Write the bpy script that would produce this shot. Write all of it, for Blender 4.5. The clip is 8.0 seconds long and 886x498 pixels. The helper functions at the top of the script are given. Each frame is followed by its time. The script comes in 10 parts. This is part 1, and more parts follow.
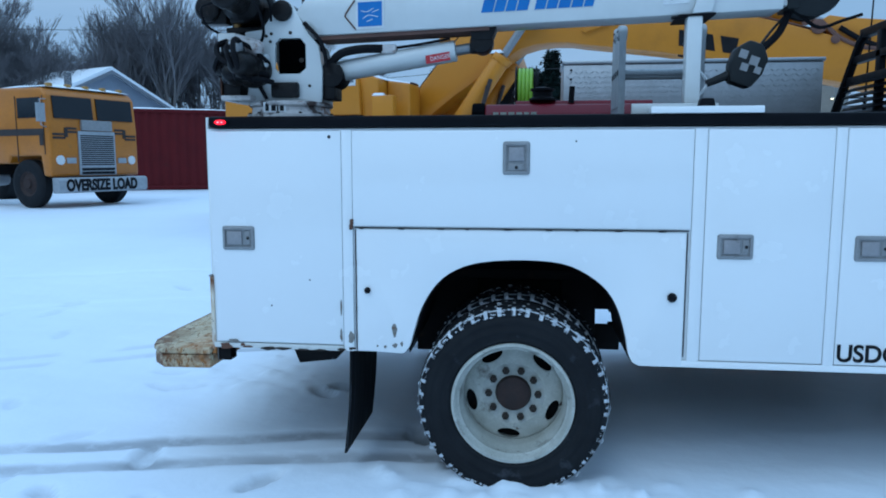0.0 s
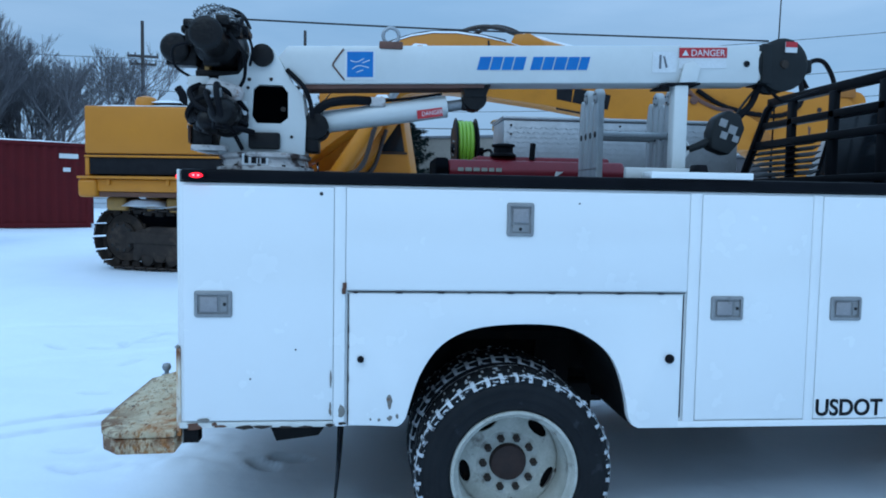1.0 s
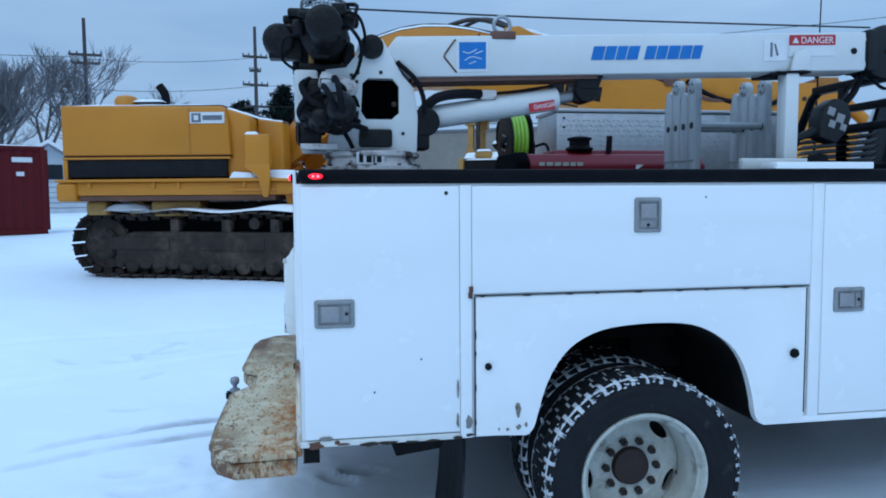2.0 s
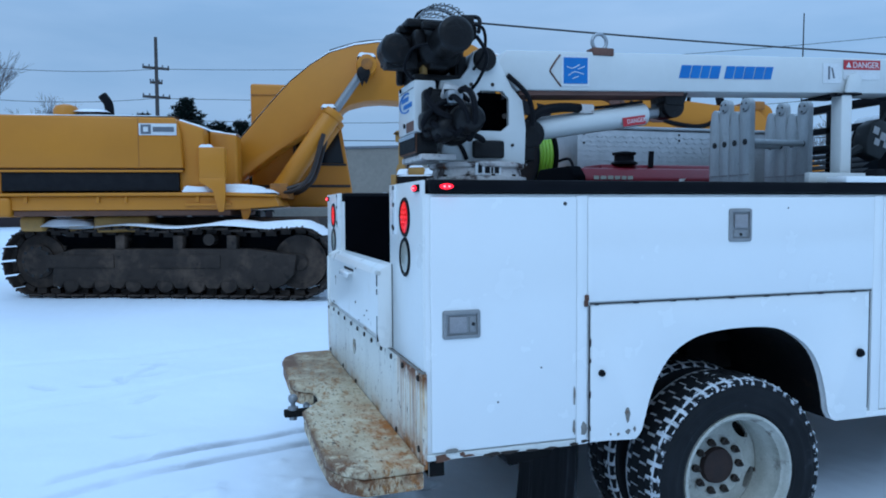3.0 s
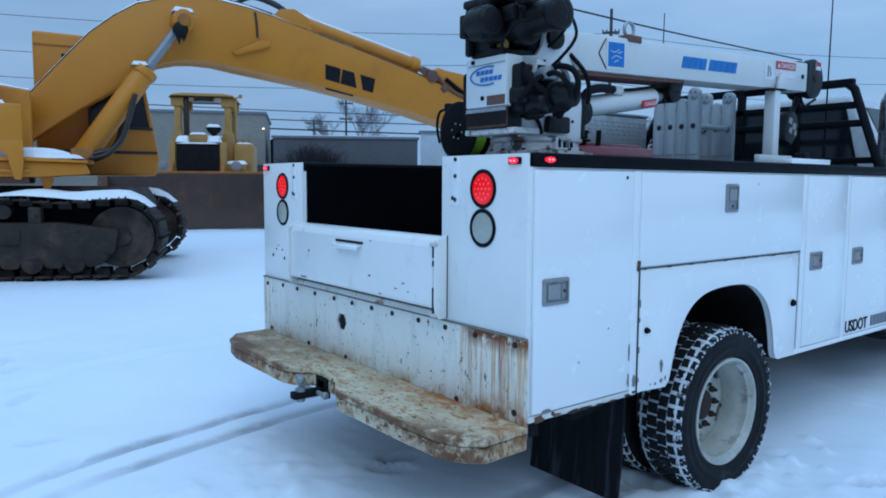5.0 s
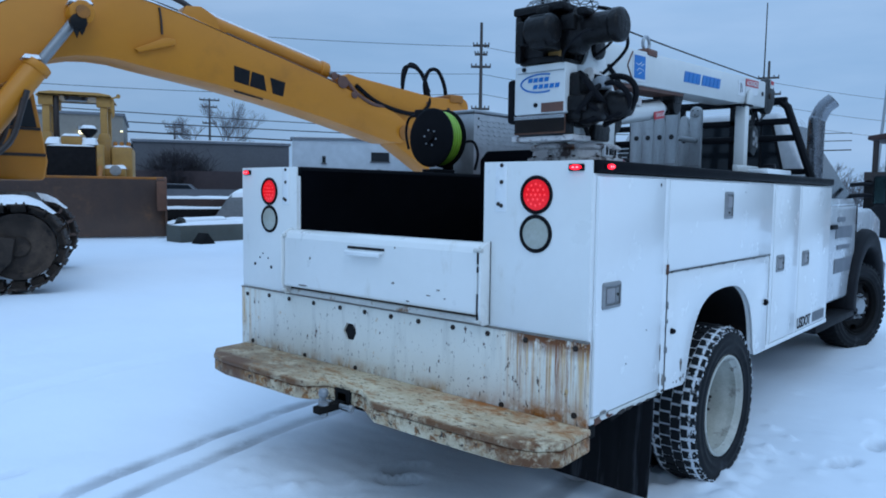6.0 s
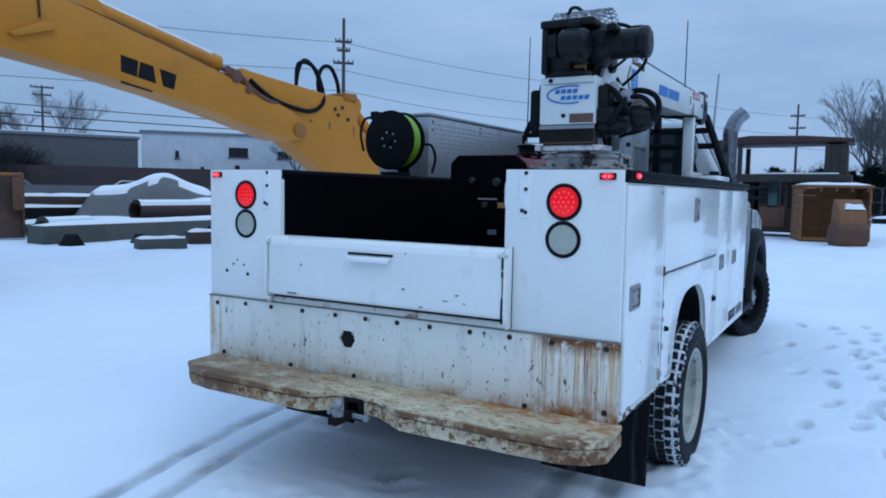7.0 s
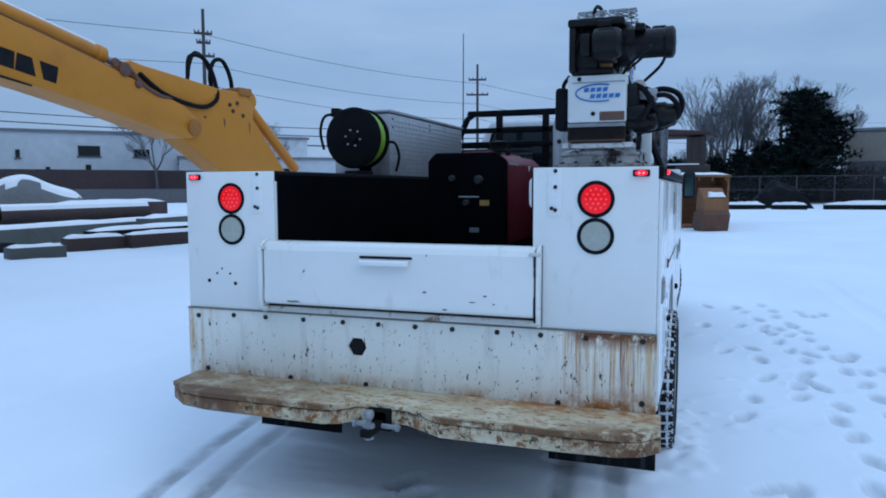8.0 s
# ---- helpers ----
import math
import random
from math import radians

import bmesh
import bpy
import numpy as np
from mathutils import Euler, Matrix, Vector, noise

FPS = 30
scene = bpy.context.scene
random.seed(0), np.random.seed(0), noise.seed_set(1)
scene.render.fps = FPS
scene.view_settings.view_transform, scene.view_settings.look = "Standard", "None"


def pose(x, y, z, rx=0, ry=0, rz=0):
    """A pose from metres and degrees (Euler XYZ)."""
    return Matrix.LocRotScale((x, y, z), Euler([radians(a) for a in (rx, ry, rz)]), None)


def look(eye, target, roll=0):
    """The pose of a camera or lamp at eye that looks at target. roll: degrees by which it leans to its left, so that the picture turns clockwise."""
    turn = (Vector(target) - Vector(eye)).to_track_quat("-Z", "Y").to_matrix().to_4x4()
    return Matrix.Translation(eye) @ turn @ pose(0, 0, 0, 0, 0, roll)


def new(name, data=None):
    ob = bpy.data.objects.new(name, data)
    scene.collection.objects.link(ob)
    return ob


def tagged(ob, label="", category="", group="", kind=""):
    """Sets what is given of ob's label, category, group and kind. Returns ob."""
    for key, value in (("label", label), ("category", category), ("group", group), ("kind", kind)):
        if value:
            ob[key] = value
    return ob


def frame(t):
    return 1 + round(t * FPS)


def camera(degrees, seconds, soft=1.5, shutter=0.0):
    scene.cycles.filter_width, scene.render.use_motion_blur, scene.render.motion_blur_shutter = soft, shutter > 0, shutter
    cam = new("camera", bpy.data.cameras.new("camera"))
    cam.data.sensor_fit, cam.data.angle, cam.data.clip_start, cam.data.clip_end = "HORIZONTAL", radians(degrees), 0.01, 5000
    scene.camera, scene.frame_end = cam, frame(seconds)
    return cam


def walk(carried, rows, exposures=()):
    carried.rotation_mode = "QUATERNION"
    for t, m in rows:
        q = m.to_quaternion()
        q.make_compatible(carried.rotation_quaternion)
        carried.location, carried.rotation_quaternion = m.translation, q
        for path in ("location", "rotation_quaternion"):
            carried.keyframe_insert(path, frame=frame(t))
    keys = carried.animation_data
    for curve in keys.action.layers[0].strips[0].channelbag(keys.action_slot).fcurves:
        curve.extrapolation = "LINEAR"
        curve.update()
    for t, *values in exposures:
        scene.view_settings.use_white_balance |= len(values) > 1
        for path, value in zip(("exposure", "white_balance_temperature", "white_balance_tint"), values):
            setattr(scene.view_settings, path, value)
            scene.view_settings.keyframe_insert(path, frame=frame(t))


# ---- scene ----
cam = camera(62.9, 8.0, soft=1.85)
PATH = [
    (0, (1.437, -3.106, 1.454), (1.197, -1.136, 1.209), 0.0),
    (0.3, (1.247, -3.025, 1.497), (1.086, -1.042, 1.298), 0.7),
    (0.5, (1.143, -2.983, 1.518), (1.047, -0.992, 1.364), 1.1),
    (0.8, (0.929, -2.959, 1.539), (0.999, -0.965, 1.408), 1.2),
    (1, (0.77, -2.951, 1.537), (0.961, -0.964, 1.401), 1.0),
    (1.2, (0.601, -2.926, 1.542), (0.894, -0.953, 1.389), 1.0),
    (1.5, (0.418, -2.861, 1.519), (0.759, -0.896, 1.363), 1.2),
    (1.8, (0.232, -2.770, 1.538), (0.560, -0.803, 1.384), 0.1),
    (2, (0.097, -2.712, 1.544), (0.424, -0.744, 1.396), -0.4),
    (2.2, (-0.065, -2.679, 1.523), (0.311, -0.717, 1.423), 1.6),
    (3.3, (-0.946, -2.489, 1.527), (-0.275, -0.608, 1.426), -0.9),
    (3.5, (-1.086, -2.459, 1.537), (-0.351, -0.601, 1.455), -0.2),
    (3.7, (-1.236, -2.430, 1.535), (-0.394, -0.618, 1.452), -0.2),
    (4, (-1.443, -2.376, 1.539), (-0.465, -0.635, 1.422), 0.1),
    (4.2, (-1.550, -2.335, 1.531), (-0.524, -0.624, 1.393), 0.2),
    (4.5, (-1.69, -2.182, 1.517), (-0.601, -0.513, 1.35), 0.5),
    (4.7, (-1.779, -2.086, 1.529), (-0.649, -0.446, 1.354), 0.4),
    (5.8, (-2.39, -1.541, 1.501), (-0.923, -0.192, 1.334), 0.6),
    (6, (-2.476, -1.413, 1.507), (-0.983, -0.091, 1.352), 0.7),
    (6.2, (-2.559, -1.306, 1.519), (-1.036, -0.017, 1.381), 1.1),
    (6.5, (-2.703, -1.131, 1.522), (-1.102, 0.059, 1.383), 0.9),
    (6.7, (-2.802, -1.004, 1.523), (-1.138, 0.096, 1.382), 1.0),
    (7, (-2.915, -0.832, 1.537), (-1.191, 0.168, 1.38), 1.0),
    (7.2, (-2.969, -0.704, 1.499), (-1.218, 0.251, 1.357), 1.5),
    (7.5, (-3.008, -0.481, 1.526), (-1.207, 0.375, 1.366), 1.0),
    (7.7, (-3.052, -0.357, 1.544), (-1.218, 0.425, 1.384), 0.5),
    (8, (-3.153, -0.152, 1.553), (-1.275, 0.513, 1.385), -0.2),
]
walk(cam, [(t, look(eye, target, roll)) for t, eye, target, roll in PATH],
     exposures=[(0.0, -0.34, 5560, 0), (1.5, -0.24, 5680, 1), (2.2, -0.25, 5780, 5), (3.5, -0.39, 5450, 3), (4.5, -0.42, 5500, 3), (6.0, -0.43, 5760, 6), (6.5, -0.43, 5820, 8), (8.0, -0.48, 5940, 9)])

# ---- world and light: overcast winter dusk ----
SUN_EL, SUN_ROT = 32.0, 200.0
world = bpy.data.worlds.new("overcast")
scene.world = world
world.use_nodes = True
wn, wl = world.node_tree.nodes, world.node_tree.links
wn.clear()


def wnode(kind, **props):
    nd = wn.new(kind)
    for k, v in props.items():
        if k == "op":
            nd.operation = v
        else:
            nd.inputs[k].default_value = v
    return nd


w_out = wnode("ShaderNodeOutputWorld")
w_bg = wnode("ShaderNodeBackground")
w_bg.inputs["Strength"].default_value = 1.0
w_sky = wnode("ShaderNodeTexSky")
w_sky.sky_type = "NISHITA"
w_sky.sun_disc = False
w_sky.sun_elevation = radians(SUN_EL)
w_sky.sun_rotation = radians(SUN_ROT)
w_sky.air_density, w_sky.dust_density = 1.5, 3.0
w_dim = wnode("ShaderNodeVectorMath", op="SCALE")
w_dim.inputs["Scale"].default_value = 0.06
w_tc = wnode("ShaderNodeTexCoord")
w_map = wnode("ShaderNodeMapping")
w_map.inputs["Scale"].default_value = (1.0, 1.0, 4.5)
w_noise = wnode("ShaderNodeTexNoise")
w_noise.inputs["Scale"].default_value = 2.6
w_noise.inputs["Detail"].default_value = 6
w_noise.inputs["Roughness"].default_value = 0.55
w_ramp = wn.new("ShaderNodeValToRGB")
w_ramp.color_ramp.elements[0].position = 0.36
w_ramp.color_ramp.elements[0].color = (0.365, 0.545, 0.81, 1)
w_ramp.color_ramp.elements[1].position = 0.68
w_ramp.color_ramp.elements[1].color = (0.475, 0.645, 0.905, 1)
w_sep = wnode("ShaderNodeSeparateXYZ")
w_up = wn.new("ShaderNodeMapRange")
w_up.inputs["From Min"].default_value = 0.22
w_up.inputs["From Max"].default_value = 0.95
w_up.inputs["To Min"].default_value = 1.0
w_up.inputs["To Max"].default_value = 2.2
w_side = wn.new("ShaderNodeMapRange")
w_side.interpolation_type = "SMOOTHSTEP"
w_side.inputs["From Min"].default_value = 0.3
w_side.inputs["From Max"].default_value = 1.0
w_side.inputs["To Min"].default_value = 1.02
w_side.inputs["To Max"].default_value = 1.20
w_both = wnode("ShaderNodeMath", op="MULTIPLY")
w_gain = wnode("ShaderNodeVectorMath", op="SCALE")
w_mix = wn.new("ShaderNodeMix")
w_mix.data_type = "RGBA"
w_mix.inputs["Factor"].default_value = 0.9
wl.new(w_tc.outputs["Generated"], w_map.inputs["Vector"])
wl.new(w_map.outputs["Vector"], w_noise.inputs["Vector"])
wl.new(w_noise.outputs["Fac"], w_ramp.inputs["Fac"])
wl.new(w_tc.outputs["Generated"], w_sep.inputs[0])
wl.new(w_sep.outputs["Z"], w_up.inputs["Value"])
wl.new(w_ramp.outputs["Color"], w_gain.inputs[0])
wl.new(w_sep.outputs["X"], w_side.inputs["Value"])
wl.new(w_up.outputs["Result"], w_both.inputs[0])
wl.new(w_side.outputs["Result"], w_both.inputs[1])
wl.new(w_both.outputs["Value"], w_gain.inputs["Scale"])
wl.new(w_sky.outputs["Color"], w_dim.inputs[0])
wl.new(w_dim.outputs["Vector"], w_mix.inputs["A"])
wl.new(w_gain.outputs["Vector"], w_mix.inputs["B"])
wl.new(w_mix.outputs["Result"], w_bg.inputs["Color"])
wl.new(w_bg.outputs["Background"], w_out.inputs["Surface"])

sun_lamp = bpy.data.lights.new("sun", "SUN")
sun_lamp.energy, sun_lamp.angle, sun_lamp.color = 0.66, radians(40), (0.88, 0.95, 1.0)
sun = new("sun", sun_lamp)
# from behind the walk's first half: the rear and near side of the truck face the brighter sky
sun.matrix_world = look((-15, -26, 34), (0, 0, 0))

# ---- materials ----
def nodes_of(name):
    m = bpy.data.materials.new(name)
    m.use_nodes = True
    nt = m.node_tree
    return m, nt, nt.nodes["Principled BSDF"]


def noise_tex(nt, scale, detail=4, rough=0.55, stretch=(1, 1, 1), seed=0.0):
    tc = nt.nodes.new("ShaderNodeTexCoord")
    mp = nt.nodes.new("ShaderNodeMapping")
    mp.inputs["Scale"].default_value = stretch
    mp.inputs["Location"].default_value = (seed, seed * 1.7, seed * 0.6)
    tx = nt.nodes.new("ShaderNodeTexNoise")
    tx.inputs["Scale"].default_value = scale
    tx.inputs["Detail"].default_value = detail
    tx.inputs["Roughness"].default_value = rough
    nt.links.new(tc.outputs["Object"], mp.inputs["Vector"])
    nt.links.new(mp.outputs["Vector"], tx.inputs["Vector"])
    return tx.outputs["Fac"]


def ramp(nt, fac, lo, hi):
    r = nt.nodes.new("ShaderNodeMapRange")
    r.inputs["From Min"].default_value = lo
    r.inputs["From Max"].default_value = hi
    nt.links.new(fac, r.inputs["Value"])
    return r.outputs["Result"]


def mixed(nt, fac, a, b):
    mx = nt.nodes.new("ShaderNodeMix")
    mx.data_type = "RGBA"
    if fac is not None:
        nt.links.new(fac, mx.inputs["Factor"])
    for key, v in (("A", a), ("B", b)):
        if isinstance(v, tuple):
            mx.inputs[key].default_value = (*v, 1)
        else:
            nt.links.new(v, mx.inputs[key])
    return mx.outputs["Result"]


def times(nt, a, b):
    mm = nt.nodes.new("ShaderNodeMath")
    mm.operation = "MULTIPLY"
    for i, v in enumerate((a, b)):
        if isinstance(v, float):
            mm.inputs[i].default_value = v
        else:
            nt.links.new(v, mm.inputs[i])
    return mm.outputs[0]


def bumped(nt, bs, fac, strength, dist):
    b = nt.nodes.new("ShaderNodeBump")
    b.inputs["Strength"].default_value = strength
    b.inputs["Distance"].default_value = dist
    nt.links.new(fac, b.inputs["Height"])
    nt.links.new(b.outputs["Normal"], bs.inputs["Normal"])


def surface(name, c1, c2, rough=0.5, scale=3.0, metal=0.0, spots=None, bump=0.15, bump_scale=60.0, bump_dist=0.002,
            stretch=(1, 1, 1), coat=0.0, second=None, shine=0.5, fine_mix=0.5):
    """A two-tone worn surface. spots: (colour, noise scale, low, high): patches where that noise is high."""
    m, nt, bs = nodes_of(name)
    col = mixed(nt, ramp(nt, noise_tex(nt, scale, 5, 0.6, stretch), 0.3, 0.7), c1, c2)
    fine = noise_tex(nt, scale * 11, 3, 0.6, stretch, 4.0)
    col = mixed(nt, times(nt, ramp(nt, fine, 0.35, 0.8), float(fine_mix)), col, tuple(0.75 * a for a in c2))
    rr = None
    for sp in (spots, second):
        if sp:
            msk = ramp(nt, noise_tex(nt, sp[1], 6, 0.65, sp[4] if len(sp) > 4 else (1, 1, 1), 9.0 + sp[1]), sp[2], sp[3])
            col = mixed(nt, msk, col, sp[0])
    nt.links.new(col, bs.inputs["Base Color"])
    rg = nt.nodes.new("ShaderNodeMapRange")
    rg.inputs["To Min"].default_value = max(0.03, rough - 0.1)
    rg.inputs["To Max"].default_value = min(1.0, rough + 0.12)
    nt.links.new(noise_tex(nt, scale * 3, 4, 0.6, stretch, 2.0), rg.inputs["Value"])
    nt.links.new(rg.outputs["Result"], bs.inputs["Roughness"])
    bs.inputs["Metallic"].default_value = metal
    bs.inputs["Coat Weight"].default_value = coat
    bs.inputs["Specular IOR Level"].default_value = shine
    if bump:
        bumped(nt, bs, noise_tex(nt, bump_scale, 4, 0.6, stretch, 1.0), bump, bump_dist)
    return m


def glow(name, colour, strength, base=None):
    m, nt, bs = nodes_of(name)
    bs.inputs["Base Color"].default_value = (*(base or colour), 1)
    bs.inputs["Emission Color"].default_value = (*colour, 1)
    bs.inputs["Emission Strength"].default_value = strength
    bs.inputs["Roughness"].default_value = 0.25
    return m


RUST = (0.16, 0.062, 0.022)
DARKRUST = (0.055, 0.028, 0.016)
M = {}
M["white"] = surface("white_truck_paint", (0.84, 0.85, 0.84), (0.82, 0.83, 0.825), 0.24, 1.2, coat=0.3, bump=0.02, bump_scale=2.5, bump_dist=0.004, fine_mix=0.02)
M["white_worn"] = surface("white_worn_paint", (0.74, 0.74, 0.70), (0.66, 0.66, 0.62), 0.42, 2.0, bump=0.1, bump_scale=8.0, bump_dist=0.003,
                          spots=((0.30, 0.22, 0.15), 5.0, 0.66, 0.78), second=(DARKRUST, 14.0, 0.70, 0.76))
M["white_crane"] = surface("white_crane_paint", (0.68, 0.69, 0.67), (0.61, 0.62, 0.60), 0.36, 2.0, coat=0.15, bump=0.04, bump_scale=14.0, fine_mix=0.12,
                           spots=((0.46, 0.40, 0.33), 5.0, 0.68, 0.80), second=((0.20, 0.10, 0.05), 11.0, 0.74, 0.79))
M["white_grimy"] = surface("grimy_white_paint", (0.70, 0.69, 0.67), (0.46, 0.42, 0.40), 0.5, 6.0, spots=((0.05, 0.028, 0.022), 9.0, 0.52, 0.60), second=(RUST, 14.0, 0.60, 0.68), bump=0.2)
M["white_rear"] = surface("weathered_rear_paint", (0.83, 0.835, 0.81), (0.78, 0.785, 0.755), 0.30, 2.0, coat=0.15, bump=0.05, bump_scale=5.0, bump_dist=0.006, fine_mix=0.06,
                          spots=((0.60, 0.57, 0.49), 4.0, 0.60, 0.84, (1, 1.5, 0.6)), second=((0.10, 0.062, 0.040), 34.0, 0.735, 0.76))
M["gate_strip"] = surface("rust_scuffed_strip", (0.70, 0.70, 0.66), (0.58, 0.57, 0.53), 0.5, 8.0, spots=((0.22, 0.13, 0.07), 9.0, 0.57, 0.66), second=((0.03, 0.02, 0.016), 17.0, 0.64, 0.70), stretch=(1, 0.45, 1), bump=0.2)
M["chip"] = surface("chipped_bare_steel", (0.20, 0.19, 0.17), (0.28, 0.26, 0.23), 0.6, 30.0, metal=0.4, spots=(RUST, 40.0, 0.55, 0.7))
M["bolt"] = surface("rusty_bolt_steel", (0.026, 0.022, 0.020), (0.045, 0.034, 0.027), 0.6, 30.0, shine=0.2)
M["liner"] = surface("black_sprayed_liner", (0.0022, 0.0025, 0.0035), (0.004, 0.0045, 0.006), 0.8, 4.0, bump=0.5, bump_scale=180.0, bump_dist=0.002, shine=0.015)
M["rail"] = surface("black_rail_rubber", (0.004, 0.0045, 0.006), (0.008, 0.0085, 0.011), 0.5, 6.0, bump=0.25, bump_scale=40.0, shine=0.06)
M["flap"] = surface("scuffed_flap_rubber", (0.006, 0.0065, 0.008), (0.012, 0.0125, 0.015), 0.6, 6.0, stretch=(1, 2.5, 0.25), spots=((0.055, 0.060, 0.068), 7.0, 0.54, 0.72, (1, 2.5, 0.2)), bump=0.3, bump_scale=9.0, bump_dist=0.01, shine=0.06)
M["rubber"] = surface("tyre_rubber", (0.008, 0.009, 0.011), (0.014, 0.0155, 0.018), 0.65, 8.0, bump=0.25, bump_scale=70.0,
                      spots=((0.10, 0.11, 0.13), 9.0, 0.62, 0.95), shine=0.16)
M["hose"] = surface("black_hose", (0.006, 0.006, 0.008), (0.012, 0.012, 0.014), 0.5, 12.0, shine=0.06)
M["steel_dark"] = surface("dark_chassis_steel", (0.008, 0.008, 0.009), (0.014, 0.0135, 0.013), 0.65, 5.0, metal=0.0, spots=(DARKRUST, 7.0, 0.6, 0.8), shine=0.06)
M["black_paint"] = surface("black_rack_paint", (0.005, 0.0055, 0.007), (0.009, 0.0095, 0.012), 0.4, 6.0, spots=((0.2, 0.21, 0.24), 5.0, 0.80, 0.98), shine=0.06)
M["latch"] = surface("zinc_latch_steel", (0.33, 0.33, 0.33), (0.25, 0.25, 0.25), 0.5, 18.0, metal=0.35, spots=((0.12, 0.11, 0.1), 20.0, 0.62, 0.8))
M["paddle"] = surface("worn_paddle_steel", (0.36, 0.345, 0.35), (0.27, 0.26, 0.265), 0.5, 18.0, metal=0.2, spots=((0.16, 0.15, 0.145), 20.0, 0.62, 0.8))
M["latch_dark"] = surface("latch_recess_steel", (0.014, 0.014, 0.016), (0.009, 0.009, 0.010), 0.6, 18.0)
M["rim"] = surface("white_wheel_paint", (0.54, 0.54, 0.49), (0.38, 0.38, 0.33), 0.45, 8.0, spots=((0.10, 0.085, 0.07), 7.0, 0.56, 0.68), second=(DARKRUST, 16.0, 0.63, 0.73))
M["hub"] = surface("rusty_hub", (0.045, 0.022, 0.017), (0.022, 0.014, 0.013), 0.7, 14.0, metal=0.2, bump=0.3)
M["alu"] = surface("brushed_aluminium", (0.52, 0.54, 0.56), (0.40, 0.42, 0.44), 0.42, 6.0, metal=0.85, bump=0.08, bump_scale=90.0, stretch=(1, 1, 6))
M["ladder"] = surface("dull_ladder_aluminium", (0.46, 0.48, 0.49), (0.36, 0.38, 0.39), 0.5, 7.0, metal=0.35, bump=0.08, bump_scale=60.0, stretch=(1, 1, 0.4), spots=((0.22, 0.23, 0.24), 9.0, 0.62, 0.75))
M["alu_plate"] = surface("aluminium_tread_plate", (0.52, 0.535, 0.55), (0.40, 0.415, 0.43), 0.42, 1.6, metal=0.6, bump=0.1, bump_scale=60.0,
                         spots=((0.16, 0.165, 0.17), 2.2, 0.58, 0.8))
M["rod"] = surface("grey_cylinder_rod", (0.30, 0.31, 0.32), (0.24, 0.25, 0.26), 0.4, 8.0, metal=0.4)
M["chrome"] = surface("dull_chromed_pipe", (0.30, 0.31, 0.33), (0.22, 0.23, 0.25), 0.26, 8.0, metal=1.0, bump=0.03)
M["galv"] = surface("galvanised_steel", (0.42, 0.44, 0.46), (0.33, 0.35, 0.37), 0.45, 12.0, metal=0.6)
M["winch"] = surface("greasy_dark_casting", (0.004, 0.004, 0.005), (0.010, 0.009, 0.009), 0.38, 10.0, spots=((0.040, 0.026, 0.020), 9.0, 0.62, 0.76), second=((0.09, 0.085, 0.085), 26.0, 0.72, 0.80), bump=0.9, bump_scale=32.0, bump_dist=0.006, shine=0.22)
M["sheave"] = surface("black_sheave_paint", (0.010, 0.012, 0.013), (0.018, 0.020, 0.021), 0.45, 6.0, shine=0.2, spots=((0.10, 0.09, 0.08), 10.0, 0.66, 0.8))
M["brown"] = surface("brown_primer", (0.16, 0.07, 0.045), (0.10, 0.05, 0.038), 0.6, 9.0)
M["blue"] = surface("blue_decal", (0.015, 0.13, 0.42), (0.02, 0.18, 0.50), 0.4, 8.0, bump=0)
M["red"] = surface("red_decal", (0.50, 0.025, 0.035), (0.42, 0.02, 0.03), 0.4, 8.0, bump=0)
M["ink"] = surface("black_lettering", (0.012, 0.012, 0.014), (0.02, 0.02, 0.022), 0.5, 8.0, bump=0, shine=0.06)
M["seal"] = surface("grey_door_seal", (0.34, 0.36, 0.38), (0.24, 0.25, 0.27), 0.6, 10.0, bump=0)
M["grey_ink"] = surface("grey_lettering", (0.12, 0.13, 0.15), (0.16, 0.17, 0.19), 0.5, 8.0, bump=0)
M["decal_white"] = surface("white_decal", (0.74, 0.75, 0.75), (0.66, 0.67, 0.67), 0.4, 9.0, bump=0)
M["welder_red"] = surface("red_welder_paint", (0.16, 0.005, 0.014), (0.12, 0.004, 0.011), 0.4, 4.0, spots=((0.2, 0.14, 0.15), 7.0, 0.74, 0.95), shine=0.25)
M["hose_green"] = surface("green_air_hose", (0.27, 0.47, 0.03), (0.20, 0.38, 0.025), 0.4, 20.0)
M["yellow"] = surface("yellow_machine_paint", (0.56, 0.215, 0.013), (0.49, 0.185, 0.011), 0.40, 1.0, spots=((0.34, 0.13, 0.012), 1.2, 0.60, 0.9), second=((0.10, 0.05, 0.02), 6.0, 0.71, 0.80), bump=0.04, bump_scale=6.0, fine_mix=0.08, shine=0.4)
M["yellow_dark"] = surface("dirty_yellow_paint", (0.42, 0.158, 0.015), (0.30, 0.112, 0.014), 0.55, 3.0, spots=((0.10, 0.055, 0.03), 4.0, 0.55, 0.8))
M["yellow_pale"] = surface("faded_yellow_paint", (0.46, 0.255, 0.06), (0.34, 0.19, 0.045), 0.55, 3.0, spots=((0.24, 0.15, 0.08), 4.0, 0.58, 0.8), second=((0.06, 0.04, 0.03), 9.0, 0.68, 0.8))
M["yellow_truck"] = surface("orange_yellow_truck_paint", (0.50, 0.168, 0.005), (0.40, 0.132, 0.005), 0.4, 2.0, coat=0.1, spots=((0.22, 0.12, 0.04), 3.0, 0.62, 0.85))
